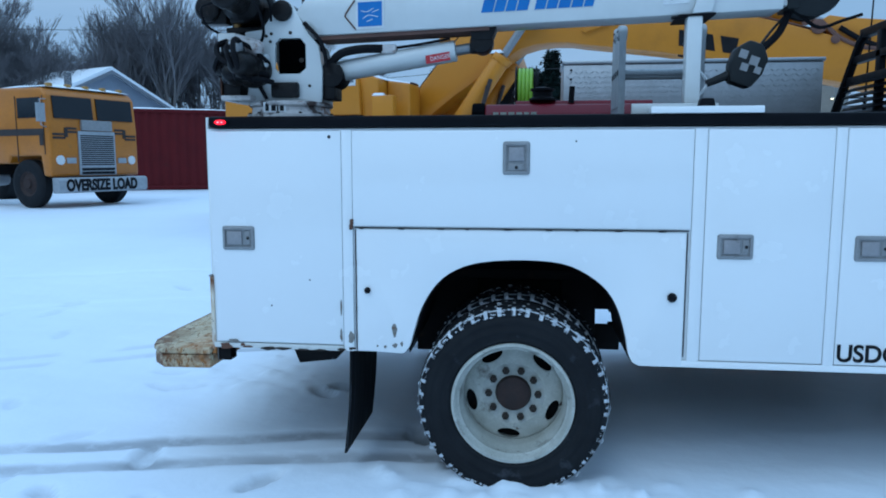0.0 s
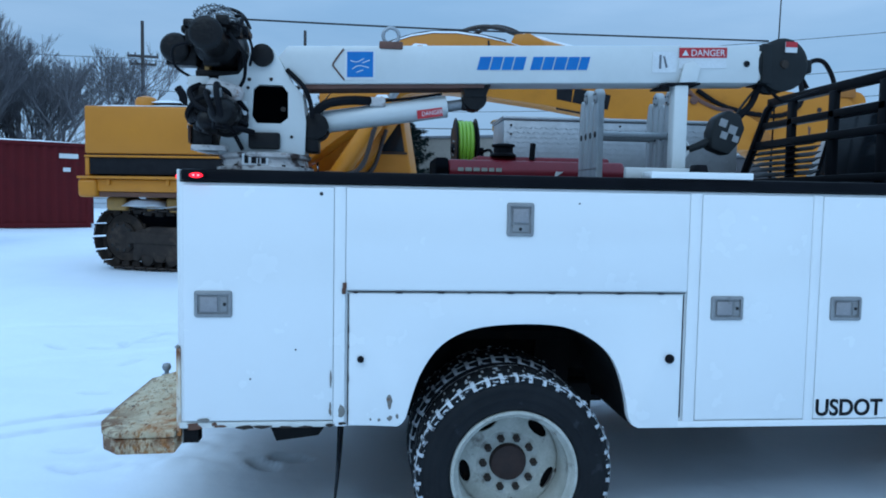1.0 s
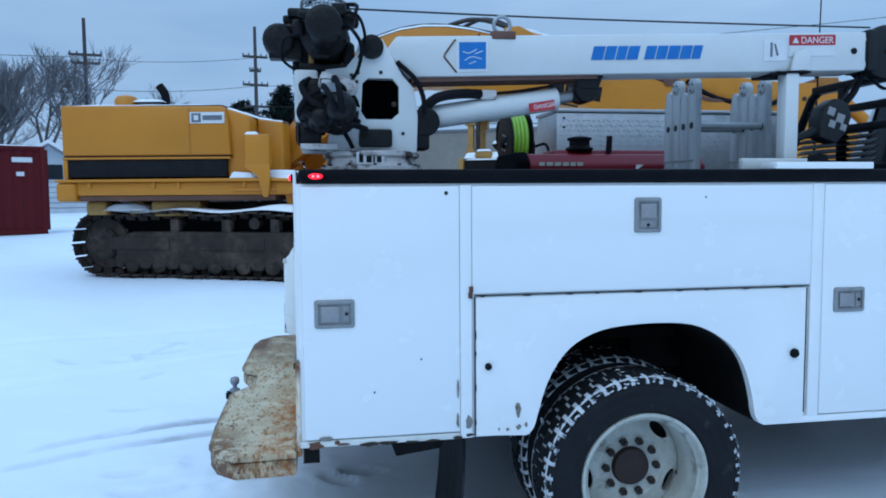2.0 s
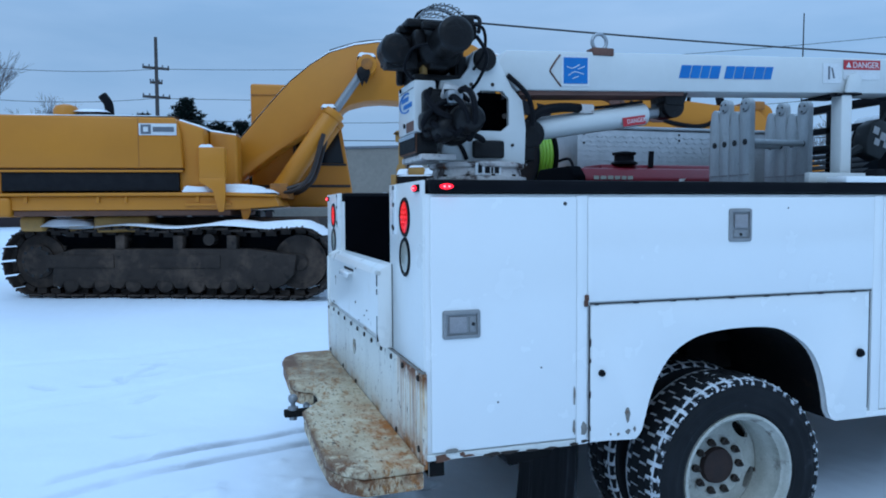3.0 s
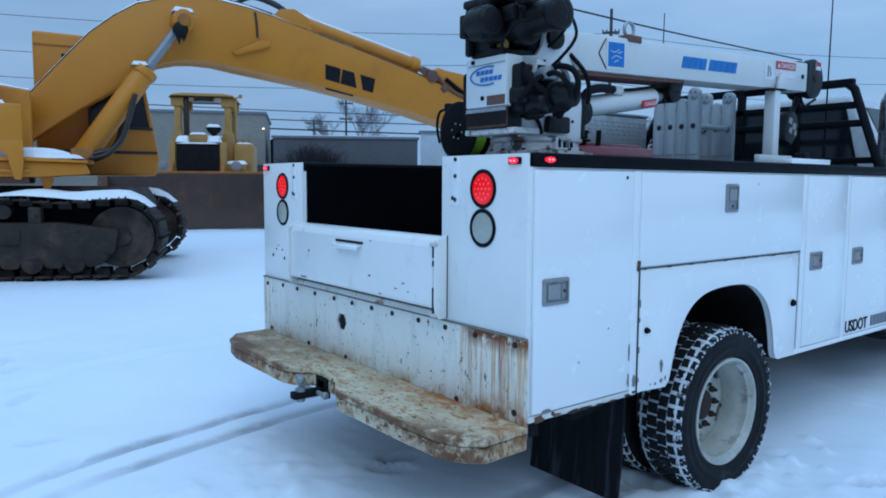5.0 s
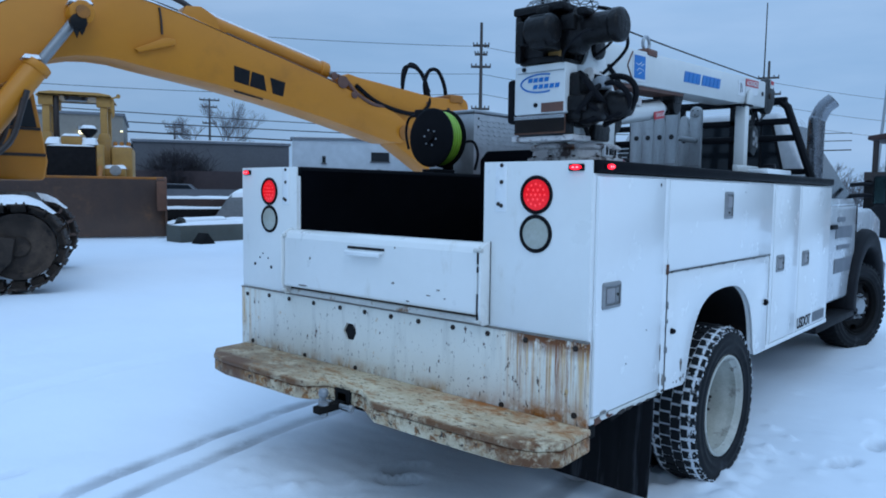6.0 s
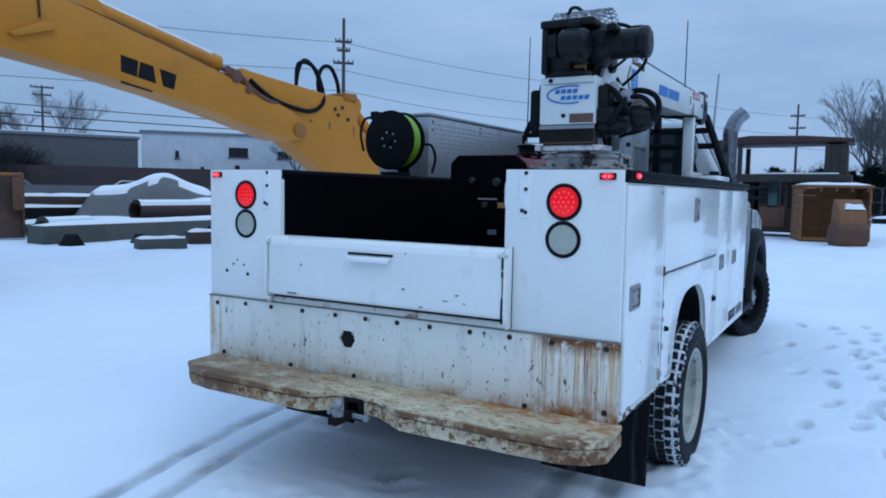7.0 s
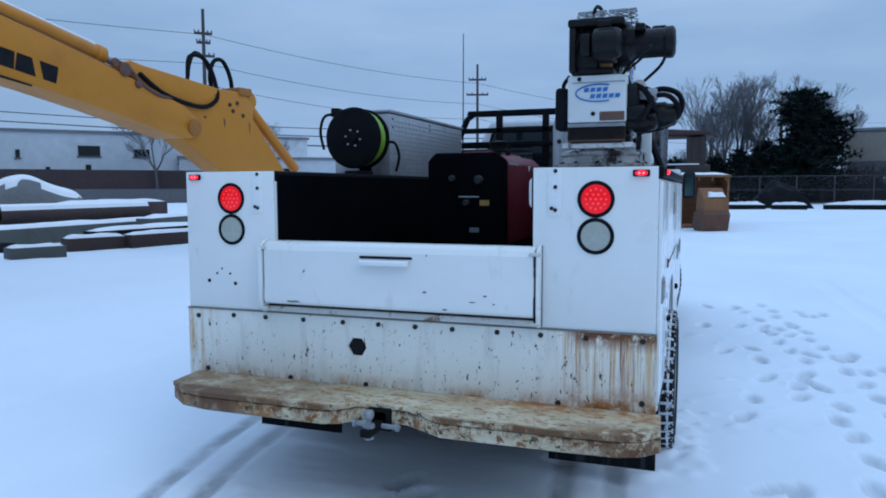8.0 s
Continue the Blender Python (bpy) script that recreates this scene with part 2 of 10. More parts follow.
M["stripe"] = surface("dark_brown_stripe", (0.020, 0.013, 0.011), (0.032, 0.020, 0.015), 0.45, 5.0)
M["track"] = surface("worn_track_steel", (0.026, 0.021, 0.019), (0.046, 0.036, 0.030), 0.65, 6.0, metal=0.0, shine=0.15, spots=((0.105, 0.076, 0.058), 2.2, 0.50, 0.72), second=((0.008, 0.008, 0.009), 7.0, 0.60, 0.72), bump=0.5, bump_scale=22.0)
M["rust"] = surface("rusty_steel", (0.15, 0.065, 0.035), (0.085, 0.042, 0.028), 0.75, 3.0, spots=((0.24, 0.12, 0.06), 6.0, 0.6, 0.8), bump=0.3, bump_scale=40.0)
M["blade"] = surface("brown_blade_steel", (0.075, 0.040, 0.026), (0.045, 0.026, 0.020), 0.6, 1.6, spots=((0.16, 0.080, 0.035), 2.2, 0.56, 0.8), bump=0.15, bump_scale=14.0)
M["glass"] = surface("dark_window_glass", (0.010, 0.013, 0.017), (0.014, 0.018, 0.023), 0.08, 1.0, bump=0, shine=0.3)
M["mirror"] = surface("tinted_mirror_glass", (0.10, 0.17, 0.17), (0.09, 0.15, 0.15), 0.08, 1.0, metal=0.9, bump=0)
M["cab_paint"] = surface("silver_white_cab_paint", (0.56, 0.58, 0.60), (0.50, 0.52, 0.54), 0.25, 1.5, coat=0.4, bump=0)
M["plastic"] = surface("black_flare_plastic", (0.011, 0.012, 0.015), (0.018, 0.019, 0.022), 0.6, 6.0, shine=0.08)
M["container"] = surface("dark_red_container_paint", (0.105, 0.010, 0.013), (0.085, 0.009, 0.012), 0.6, 1.5, spots=((0.06, 0.016, 0.014), 2.5, 0.6, 0.8), shine=0.15, fine_mix=0.15)
M["machine_red"] = surface("faded_red_machine_paint", (0.052, 0.017, 0.015), (0.036, 0.015, 0.013), 0.7, 2.5, spots=((0.05, 0.03, 0.025), 3.5, 0.55, 0.75))
M["wood"] = surface("weathered_pole_wood", (0.075, 0.066, 0.062), (0.052, 0.046, 0.044), 0.85, 4.0, stretch=(1, 1, 0.1), bump=0.4, bump_scale=30.0)
M["bark"] = surface("grey_bark", (0.14, 0.132, 0.132), (0.10, 0.094, 0.094), 0.9, 3.0, stretch=(1, 1, 0.3), bump=0)
M["twig"] = surface("brown_twigs", (0.18, 0.175, 0.185), (0.13, 0.125, 0.135), 0.9, 2.0, bump=0)
M["needle"] = surface("dark_pine_needles", (0.009, 0.018, 0.016), (0.005, 0.011, 0.010), 0.85, 1.2, bump=0, shine=0.1)
M["brush"] = surface("dark_brush_twigs", (0.055, 0.050, 0.055), (0.038, 0.034, 0.038), 0.9, 2.0, bump=0, shine=0.1)
M["wire_dark"] = surface("weathered_fence_wire", (0.10, 0.10, 0.105), (0.07, 0.07, 0.075), 0.7, 6.0, bump=0, shine=0.2)
M["plank"] = surface("tan_plank_wood", (0.26, 0.115, 0.045), (0.18, 0.080, 0.034), 0.75, 3.0, stretch=(1, 1, 0.2), bump=0.2, spots=((0.12, 0.075, 0.045), 3.0, 0.58, 0.8))
M["tarp"] = surface("grey_tarpaulin", (0.16, 0.165, 0.17), (0.12, 0.125, 0.13), 0.6, 2.0, bump=0.6, bump_scale=5.0, bump_dist=0.05)
M["beam_green"] = surface("grey_green_beam_paint", (0.092, 0.100, 0.088), (0.066, 0.072, 0.064), 0.6, 2.5, spots=((0.07, 0.045, 0.03), 4.0, 0.6, 0.8))
M["beam_brown"] = surface("brown_beam_steel", (0.058, 0.030, 0.024), (0.038, 0.022, 0.019), 0.7, 3.0)
M["wall_grey"] = surface("grey_block_wall", (0.115, 0.115, 0.125), (0.095, 0.095, 0.104), 0.85, 0.4, bump=0.1, bump_scale=3.0, bump_dist=0.02)
M["wall_white"] = surface("white_building_wall", (0.56, 0.60, 0.64), (0.48, 0.52, 0.56), 0.8, 0.15, bump=0.1, bump_scale=2.0, bump_dist=0.02)
M["lamp_yard"] = glow("yard_lamp", (1.0, 0.88, 0.50), 3.5)
M["wall_tan"] = surface("tan_building_wall", (0.27, 0.245, 0.21), (0.225, 0.205, 0.175), 0.85, 0.3, bump=0.1, bump_scale=2.0)
M["wall_brown"] = surface("dark_brown_wall", (0.060, 0.040, 0.040), (0.045, 0.032, 0.034), 0.85, 0.3)
M["roof_grey"] = surface("grey_shingle_roof", (0.20, 0.21, 0.23), (0.15, 0.16, 0.18), 0.85, 2.0)
M["siding"] = surface("grey_blue_siding", (0.24, 0.27, 0.32), (0.20, 0.23, 0.28), 0.75, 0.6)
M["wire"] = surface("black_cable", (0.015, 0.016, 0.018), (0.02, 0.021, 0.024), 0.6, 5.0, bump=0)
M["lamp_red"] = glow("lit_red_lens", (1.0, 0.0, 0.008), 0.80, (0.16, 0.001, 0.003))
M["lamp_red_hot"] = glow("lit_red_diode", (1.0, 0.03, 0.04), 1.6, (0.3, 0.005, 0.006))
M["marker"] = glow("lit_marker_lens", (1.0, 0.004, 0.02), 3.2, (0.3, 0.004, 0.008))
M["marker_hot"] = glow("lit_marker_diode", (1.0, 0.09, 0.11), 7.0, (0.4, 0.1, 0.1))
M["headlight"] = glow("lit_work_lamp", (1.0, 0.86, 0.62), 6.0)
M["lens_clear"] = surface("clear_reverse_lens", (0.46, 0.47, 0.41), (0.38, 0.39, 0.33), 0.2, 60.0, coat=0.5, bump=0.3, bump_scale=220.0)
M["snow_cap"] = surface("settled_snow", (0.86, 0.88, 0.90), (0.82, 0.84, 0.87), 0.6, 5.0, bump=0.4, bump_scale=25.0, bump_dist=0.01)
M["tyre_snow"] = surface("packed_snow", (0.80, 0.83, 0.86), (0.62, 0.65, 0.69), 0.7, 14.0, bump=0.5, bump_scale=60.0, bump_dist=0.006, spots=((0.02, 0.021, 0.024), 22.0, 0.55, 0.63))


def snow_material():
    m, nt, bs = nodes_of("trampled_snow")
    col = mixed(nt, ramp(nt, noise_tex(nt, 0.35, 5, 0.6), 0.3, 0.7), (0.825, 0.875, 0.93), (0.745, 0.80, 0.865))
    col = mixed(nt, ramp(nt, noise_tex(nt, 9.0, 5, 0.7, seed=3.0), 0.70, 0.85), col, (0.72, 0.73, 0.75))
    col = mixed(nt, ramp(nt, noise_tex(nt, 5.0, 6, 0.75, seed=8.0), 0.735, 0.765), col, (0.30, 0.27, 0.23))
    # greys the packed ruts, and paints in the shade of the footprints
    at = nt.nodes.new("ShaderNodeAttribute")
    at.attribute_name = "packed"
    thin = times(nt, at.outputs["Fac"], ramp(nt, noise_tex(nt, 6.0, 6, 0.7, seed=2.0), 0.10, 0.50))
    col = mixed(nt, thin, col, (0.38, 0.40, 0.43))
    nt.links.new(col, bs.inputs["Base Color"])
    bs.inputs["Roughness"].default_value = 0.65
    bumped(nt, bs, noise_tex(nt, 7.0, 6, 0.6), 0.28, 0.02)
    return m


def sill_material():
    """White panel with rust runs at one corner, spots all over and a stained foot."""
    m, nt, bs = nodes_of("rust_streaked_white_panel")
    tc = nt.nodes.new("ShaderNodeTexCoord")
    sp = nt.nodes.new("ShaderNodeSeparateXYZ")
    nt.links.new(tc.outputs["Object"], sp.inputs[0])
    y, z = sp.outputs["Y"], sp.outputs["Z"]
    col = mixed(nt, ramp(nt, noise_tex(nt, 2.0), 0.3, 0.7), (0.80, 0.79, 0.72), (0.74, 0.73, 0.65))
    dull = noise_tex(nt, 5.0, 5, 0.7, (1, 2.2, 0.30), 14.0)
    col = mixed(nt, ramp(nt, dull, 0.52, 0.72), col, (0.60, 0.59, 0.53))
    corner = times(nt, ramp(nt, y, -0.74, -0.90), ramp(nt, z, 0.52, 0.84))
    runs = noise_tex(nt, 17.0, 5, 0.75, (1, 3.0, 0.07))
    col = mixed(nt, times(nt, ramp(nt, runs, 0.45, 0.62), corner), col, (0.56, 0.30, 0.045))
    runs2 = noise_tex(nt, 20.0, 6, 0.75, (1, 2.8, 0.08), 5.0)
    col = mixed(nt, times(nt, ramp(nt, runs2, 0.51, 0.60), corner), col, (0.27, 0.080, 0.004))
    left = times(nt, ramp(nt, y, 0.98, 1.18), ramp(nt, noise_tex(nt, 9.0, 5, 0.7, (1, 2.5, 0.3), 2.0), 0.45, 0.62))
    col = mixed(nt, left, col, (0.52, 0.30, 0.09))
    edge = times(nt, times(nt, ramp(nt, z, 0.845, 0.905), ramp(nt, y, -0.80, -0.88)), ramp(nt, noise_tex(nt, 16.0, 6, 0.75), 0.36, 0.48))
    col = mixed(nt, edge, col, (0.15, 0.046, 0.005))
    foot = times(nt, ramp(nt, z, 0.655, 0.59), ramp(nt, noise_tex(nt, 8.0, 6, 0.7, (1, 1, 0.5), 6.0), 0.44, 0.62))
    col = mixed(nt, foot, col, (0.40, 0.22, 0.07))
    corner_foot = times(nt, times(nt, ramp(nt, z, 0.70, 0.60), ramp(nt, y, -0.70, -0.95)), ramp(nt, noise_tex(nt, 10.0, 6, 0.7, seed=3.0), 0.40, 0.55))
    col = mixed(nt, corner_foot, col, (0.33, 0.12, 0.02))
    halo = ramp(nt, noise_tex(nt, 16.0, 4, 0.6, (1, 1, 0.55), 7.0), 0.65, 0.72)
    col = mixed(nt, halo, col, (0.55, 0.38, 0.18))
    low = ramp(nt, z, 0.93, 0.60)
    specks = times(nt, low, ramp(nt, noise_tex(nt, 62.0, 3, 0.6, (1, 1.25, 0.55), 27.0), 0.650, 0.675))
    col = mixed(nt, specks, col, (0.060, 0.036, 0.024))
    spots = ramp(nt, noise_tex(nt, 38.0, 4, 0.6, (1, 1, 0.62), 7.0), 0.645, 0.68)
    col = mixed(nt, spots, col, (0.075, 0.040, 0.022))
    nt.links.new(col, bs.inputs["Base Color"])
    bs.inputs["Roughness"].default_value = 0.5
    bumped(nt, bs, noise_tex(nt, 30.0), 0.15, 0.002)
    return m


def step_material(name, rusty):
    """Cream paint worn to rust; rusty lowers the threshold. The near end and the back edge are the most eaten."""
    m, nt, bs = nodes_of(name)
    k = rusty
    tc = nt.nodes.new("ShaderNodeTexCoord")
    sp = nt.nodes.new("ShaderNodeSeparateXYZ")
    nt.links.new(tc.outputs["Object"], sp.inputs[0])
    x, y = sp.outputs["X"], sp.outputs["Y"]
    z = sp.outputs["Z"]
    col = mixed(nt, ramp(nt, noise_tex(nt, 5.0, 5, 0.7), 0.35, 0.65), (0.68, 0.59, 0.41), (0.46, 0.355, 0.215))
    # the far third is dull with trodden dirt
    dirt = times(nt, ramp(nt, y, 0.05, 0.55), ramp(nt, noise_tex(nt, 6.0, 6, 0.75, seed=21.0), 0.34, 0.56))
    col = mixed(nt, dirt, col, (0.25, 0.170, 0.098))
    # short scrapes along the step, rusty then bare
    a = noise_tex(nt, 13.0, 6, 0.75, (2.0, 0.75, 1.0), 1.0)
    col = mixed(nt, ramp(nt, a, 0.53 - k, 0.63 - k), col, (0.32, 0.150, 0.040))
    b = noise_tex(nt, 26.0, 6, 0.72, (2.0, 0.7, 1.0), 5.0)
    col = mixed(nt, ramp(nt, b, 0.575 - k, 0.625 - k), col, (0.21, 0.088, 0.024))
    c = noise_tex(nt, 34.0, 5, 0.7, (1.7, 0.7, 1.0), 15.0)
    col = mixed(nt, ramp(nt, c, 0.595 - k * 0.5, 0.635 - k * 0.5), col, (0.035, 0.026, 0.020))
    # rust along the front edge, at the near corner and along the back
    front = times(nt, ramp(nt, x, -1.690, -1.724), ramp(nt, noise_tex(nt, 8.0, 7, 0.75, (1, 1, 1), 31.0), 0.40, 0.53))
    front = times(nt, front, ramp(nt, z, 0.558, 0.567))
    col = mixed(nt, front, col, (0.12, 0.044, 0.008))
    end = times(nt, times(nt, ramp(nt, y, -0.80, -1.12), ramp(nt, x, -1.52, -1.66)), ramp(nt, noise_tex(nt, 15.0, 7, 0.75, (0.8, 1, 1), 33.0), 0.40, 0.52))
    col = mixed(nt, end, col, (0.13, 0.052, 0.016))
    patch = times(nt, times(nt, ramp(nt, y, 0.62, 0.72), ramp(nt, x, -1.60, -1.64)), ramp(nt, noise_tex(nt, 4.0, 4, 0.6, seed=51.0), 0.38, 0.50))
    col = mixed(nt, patch, col, (0.14, 0.070, 0.034))
    back = times(nt, times(nt, ramp(nt, x, -1.56, -1.40), ramp(nt, y, -0.05, -0.60)), ramp(nt, noise_tex(nt, 12.0, 6, 0.7, seed=41.0), 0.40, 0.60))
    col = mixed(nt, back, col, (0.36, 0.115, 0.008))
    # runs of rust below the folded edge
    drip = times(nt, times(nt, ramp(nt, z, 0.515, 0.560), ramp(nt, z, 0.575, 0.566)), ramp(nt, noise_tex(nt, 14.0, 6, 0.7, (1, 1.4, 0.6), 61.0), 0.46, 0.58))
    col = mixed(nt, drip, col, (0.12, 0.044, 0.010))
    nt.links.new(col, bs.inputs["Base Color"])
    bs.inputs["Roughness"].default_value = 0.65
    bumped(nt, bs, b, 0.7, 0.005)
    return m


M["snow"] = snow_material()
M["sill"] = sill_material()
M["step"] = step_material("worn_rusty_cream_step", 0.0)
M["step_edge"] = step_material("rusty_step_edge", 0.03)


# ---- mesh tools ----
def box(bm, x0, x1, y0, y1, z0, z1):
    v = [bm.verts.new((x, y, z)) for z in (z0, z1) for x, y in ((x0, y0), (x1, y0), (x1, y1), (x0, y1))]
    for f in ((3, 2, 1, 0), (4, 5, 6, 7), (0, 1, 5, 4), (1, 2, 6, 5), (2, 3, 7, 6), (3, 0, 4, 7)):
        bm.faces.new([v[i] for i in f])
    return v


def prism(bm, pts, axis, a, b):
    """A polygon pushed from a to b along an axis; pts are the other two coordinates in the order x, y, z."""
    def at(p, h):
        return {"x": (h, p[0], p[1]), "y": (p[0], h, p[1]), "z": (p[0], p[1], h)}[axis]
    lo = [bm.verts.new(at(p, a)) for p in pts]
    hi = [bm.verts.new(at(p, b)) for p in pts]
    bm.faces.new(lo[::-1])
    bm.faces.new(hi)
    for i in range(len(pts)):
        j = (i + 1) % len(pts)
        bm.faces.new((lo[i], lo[j], hi[j], hi[i]))


def ring_frame(d):
    d = Vector(d).normalized()
    u = d.cross(Vector((0, 0, 1)) if abs(d.z) < 0.9 else Vector((1, 0, 0))).normalized()
    return d, u, d.cross(u)


def lathe(bm, base, axis, profile, n=32, close=True):
    """Turns a profile of (radius, height) round an axis."""
    d, u, w = ring_frame(axis)
    base = Vector(base)
    rows = []
    for r, h in profile:
        if r < 1e-6:
            rows.append([bm.verts.new(base + d * h)])
        else:
            rows.append([bm.verts.new(base + d * h + (u * math.cos(k * math.tau / n) + w * math.sin(k * math.tau / n)) * r) for k in range(n)])
    for a, b in zip(rows, rows[1:]):
        for k in range(n):
            j = (k + 1) % n
            q = [a[k % len(a)], a[j % len(a)], b[j % len(b)], b[k % len(b)]]
            q = [x for i, x in enumerate(q) if x not in q[:i]]
            if len(q) > 2:
                bm.faces.new(q)
    if close:
        for row, flip in ((rows[0], True), (rows[-1], False)):
            if len(row) > 2:
                bm.faces.new(row[::-1] if flip else row)


def cyl(bm, p0, p1, r0, r1=None, n=16):
    p0, p1 = Vector(p0), Vector(p1)
    lathe(bm, p0, p1 - p0, [(r0, 0), (r0 if r1 is None else r1, (p1 - p0).length)], n)


def curve_points(pts, steps):
    """A smooth line through the points."""
    pts = [Vector(p) for p in pts]
    if steps < 2:
        return pts
    out = []
    for i in range(len(pts) - 1):
        p0, p1, p2, p3 = pts[max(0, i - 1)], pts[i], pts[i + 1], pts[min(len(pts) - 1, i + 2)]
        for k in range(steps):
            t = k / steps
            out.append(0.5 * (2 * p1 + (p2 - p0) * t + (2 * p0 - 5 * p1 + 4 * p2 - p3) * t * t + (3 * p1 - p0 - 3 * p2 + p3) * t ** 3))
    return out + [pts[-1]]


def tube(bm, pts, r, n=8, steps=6):
    line = curve_points(pts, steps)
    rows, u = [], None
    for i, p in enumerate(line):
        d = (line[min(i + 1, len(line) - 1)] - line[max(i - 1, 0)]).normalized()
        if u is None:
            _, u, w = ring_frame(d)
        u = (u - d * u.dot(d)).normalized()
        w = d.cross(u)
        rr = r[min(i, len(r) - 1)] if isinstance(r, (list, tuple)) else r
        rows.append([bm.verts.new(p + (u * math.cos(k * math.tau / n) + w * math.sin(k * math.tau / n)) * rr) for k in range(n)])
    for a, b in zip(rows, rows[1:]):
        for k in range(n):
            j = (k + 1) % n
            bm.faces.new((a[k], a[j], b[j], b[k]))
    bm.faces.new(rows[0][::-1])
    bm.faces.new(rows[-1])


def mound(bm, x0, x1, y0, y1, z, h, n=10, seed=0, rough=0.35):
    """A lens of settled snow on a flat top."""
    g = {}
    for i in range(n + 1):
        for j in range(n + 1):
            s, t = i / n, j / n
            e = min(1.0, 6 * min(s, 1 - s)) * min(1.0, 6 * min(t, 1 - t))
            x, y = x0 + (x1 - x0) * s, y0 + (y1 - y0) * t
            k = noise.noise((x * 3 + seed, y * 3, seed * 1.3))
            g[i, j] = bm.verts.new((x, y, z + h * (e ** 0.5) * (1 + rough * k)))
    for i in range(n):
        for j in range(n):
            bm.faces.new((g[i, j], g[i + 1, j], g[i + 1, j + 1], g[i, j + 1]))


def finish_mesh(name, bm, mat, bevel=0.0, segs=2, angle=35):
    bmesh.ops.recalc_face_normals(bm, faces=bm.faces)
    if bevel:
        edges = [e for e in bm.edges if len(e.link_faces) == 2 and e.calc_face_angle(0) > radians(28)]
        bmesh.ops.bevel(bm, geom=edges, offset=bevel, segments=segs, affect="EDGES", clamp_overlap=True, profile=0.5)
    me = bpy.data.meshes.new(name)
    bm.to_mesh(me)
    bm.free()
    me.materials.append(mat)
    me.polygons.foreach_set("use_smooth", [True] * len(me.polygons))
    me.set_sharp_from_angle(angle=radians(angle))
    return me


def part(name, bm, mat, parent, label="", bevel=0.0, segs=2, angle=35):
    ob = new(name, finish_mesh(name, bm, mat, bevel, segs, angle))
    ob.parent = parent
    if label:
        ob["label"] = label
    return ob


def thing(name, m, label, category, group="", kind=""):
    ob = new(name)
    ob.empty_display_size = 0.2
    ob.matrix_world = m
    return tagged(ob, label, category, group, kind)


def solid(name, bm, mat, m, label, category, group="", kind="", bevel=0.0):
    ob = new(name, finish_mesh(name, bm, mat, bevel))
    ob.matrix_world = m
    return tagged(ob, label, category, group, kind)


def cut(ob, bm):
    """Cuts a solid out of a mesh for good."""
    bmesh.ops.recalc_face_normals(bm, faces=bm.faces)
    me = bpy.data.meshes.new("cutter")
    bm.to_mesh(me)
    bm.free()
    knife = new("cutter", me)
    knife.parent = ob.parent
    md = ob.modifiers.new("cut", "BOOLEAN")
    md.operation, md.object, md.solver = "DIFFERENCE", knife, "EXACT"
    bpy.context.view_layer.update()
    dg = bpy.context.evaluated_depsgraph_get()
    res = bpy.data.meshes.new_from_object(ob.evaluated_get(dg))
    ob.modifiers.remove(md)
    res.polygons.foreach_set("use_smooth", [True] * len(res.polygons))
    res.set_sharp_from_angle(angle=radians(30))
    ob.data = res
    bpy.data.objects.remove(knife)
    bpy.data.meshes.remove(me)
    return ob


def lettering(name, body, size, mat, parent, m, label="", squeeze=1.0, depth=0.0015, bold=0.0):
    """Built-in letters as a thin mesh; m puts their baseline's start, x along the text, y up."""
    cu = bpy.data.curves.new(name, "FONT")
    cu.body, cu.size, cu.extrude, cu.offset = body, size, depth, bold
    tmp = new("letters_tmp", cu)
    bpy.context.view_layer.update()
    me = bpy.data.meshes.new_from_object(tmp.evaluated_get(bpy.context.evaluated_depsgraph_get()))
    bpy.data.objects.remove(tmp)
    me.transform(m @ Matrix.Diagonal((squeeze, 1, 1, 1)))
    me.materials.clear()
    me.materials.append(mat)
    ob = new(name, me)
    ob.parent = parent
    if label:
        ob["label"] = label
    return ob


def bars(bm, plane, a, z, widths, height, depth0, depth1, lean=0.0, gap=0.25):
    """Slanted plain blocks in a row, standing for a brand's letters. plane: 'y' or 'x', the axis they face along."""
    for w in widths:
        if w > 0:
            pts = [(a, z), (a + w, z), (a + w + lean, z + height), (a + lean, z + height)]
            prism(bm, pts, plane, depth0, depth1)
        a += abs(w) * (1 + gap)

# ---- the ground: one sheet of snow ----
def smooth(a, b, v):
    t = np.clip((v - a) / (b - a), 0, 1)
    return t * t * (3 - 2 * t)


def lie(x, y):
    """The lie of the yard: level under the truck, rising gently behind it and ahead of it."""
    x, y = np.asarray(x, float), np.asarray(y, float)
    b = 0.74 * smooth(1.2, 7.2, y) + 0.26 * np.clip((y - 7) / 16, 0, 1)
    a = 0.6 * np.clip((x - 1.4) / 19, 0, 1)
    return 0.5 * (1 - (1 - a) * (1 - b))


def gz(x, y):
    return float(lie(x, y))


def axis_steps(lo, hi, step, far, grow=1.16):
    mid = list(np.arange(lo, hi + 1e-6, step))
    up, d = [hi], step
    while up[-1] < far:
        d *= grow
        up.append(up[-1] + d)
    dn, d = [lo], step
    while dn[-1] > -far:
        d *= grow
        dn.append(dn[-1] - d)
    return np.array(dn[:0:-1] + mid + up[1:])


def wavy(X, Y, size, seed):
    """Cheap smooth noise on a grid, about -1 to 1."""
    rg = np.random.RandomState(seed)
    out = np.zeros_like(X)
    for k in range(14):
        th = rg.uniform(0, math.tau)
        f = math.tau / size * rg.uniform(0.6, 1.8)
        out += np.sin((X * math.cos(th) + Y * math.sin(th)) * f + rg.uniform(0, math.tau))
    return out / 5.0


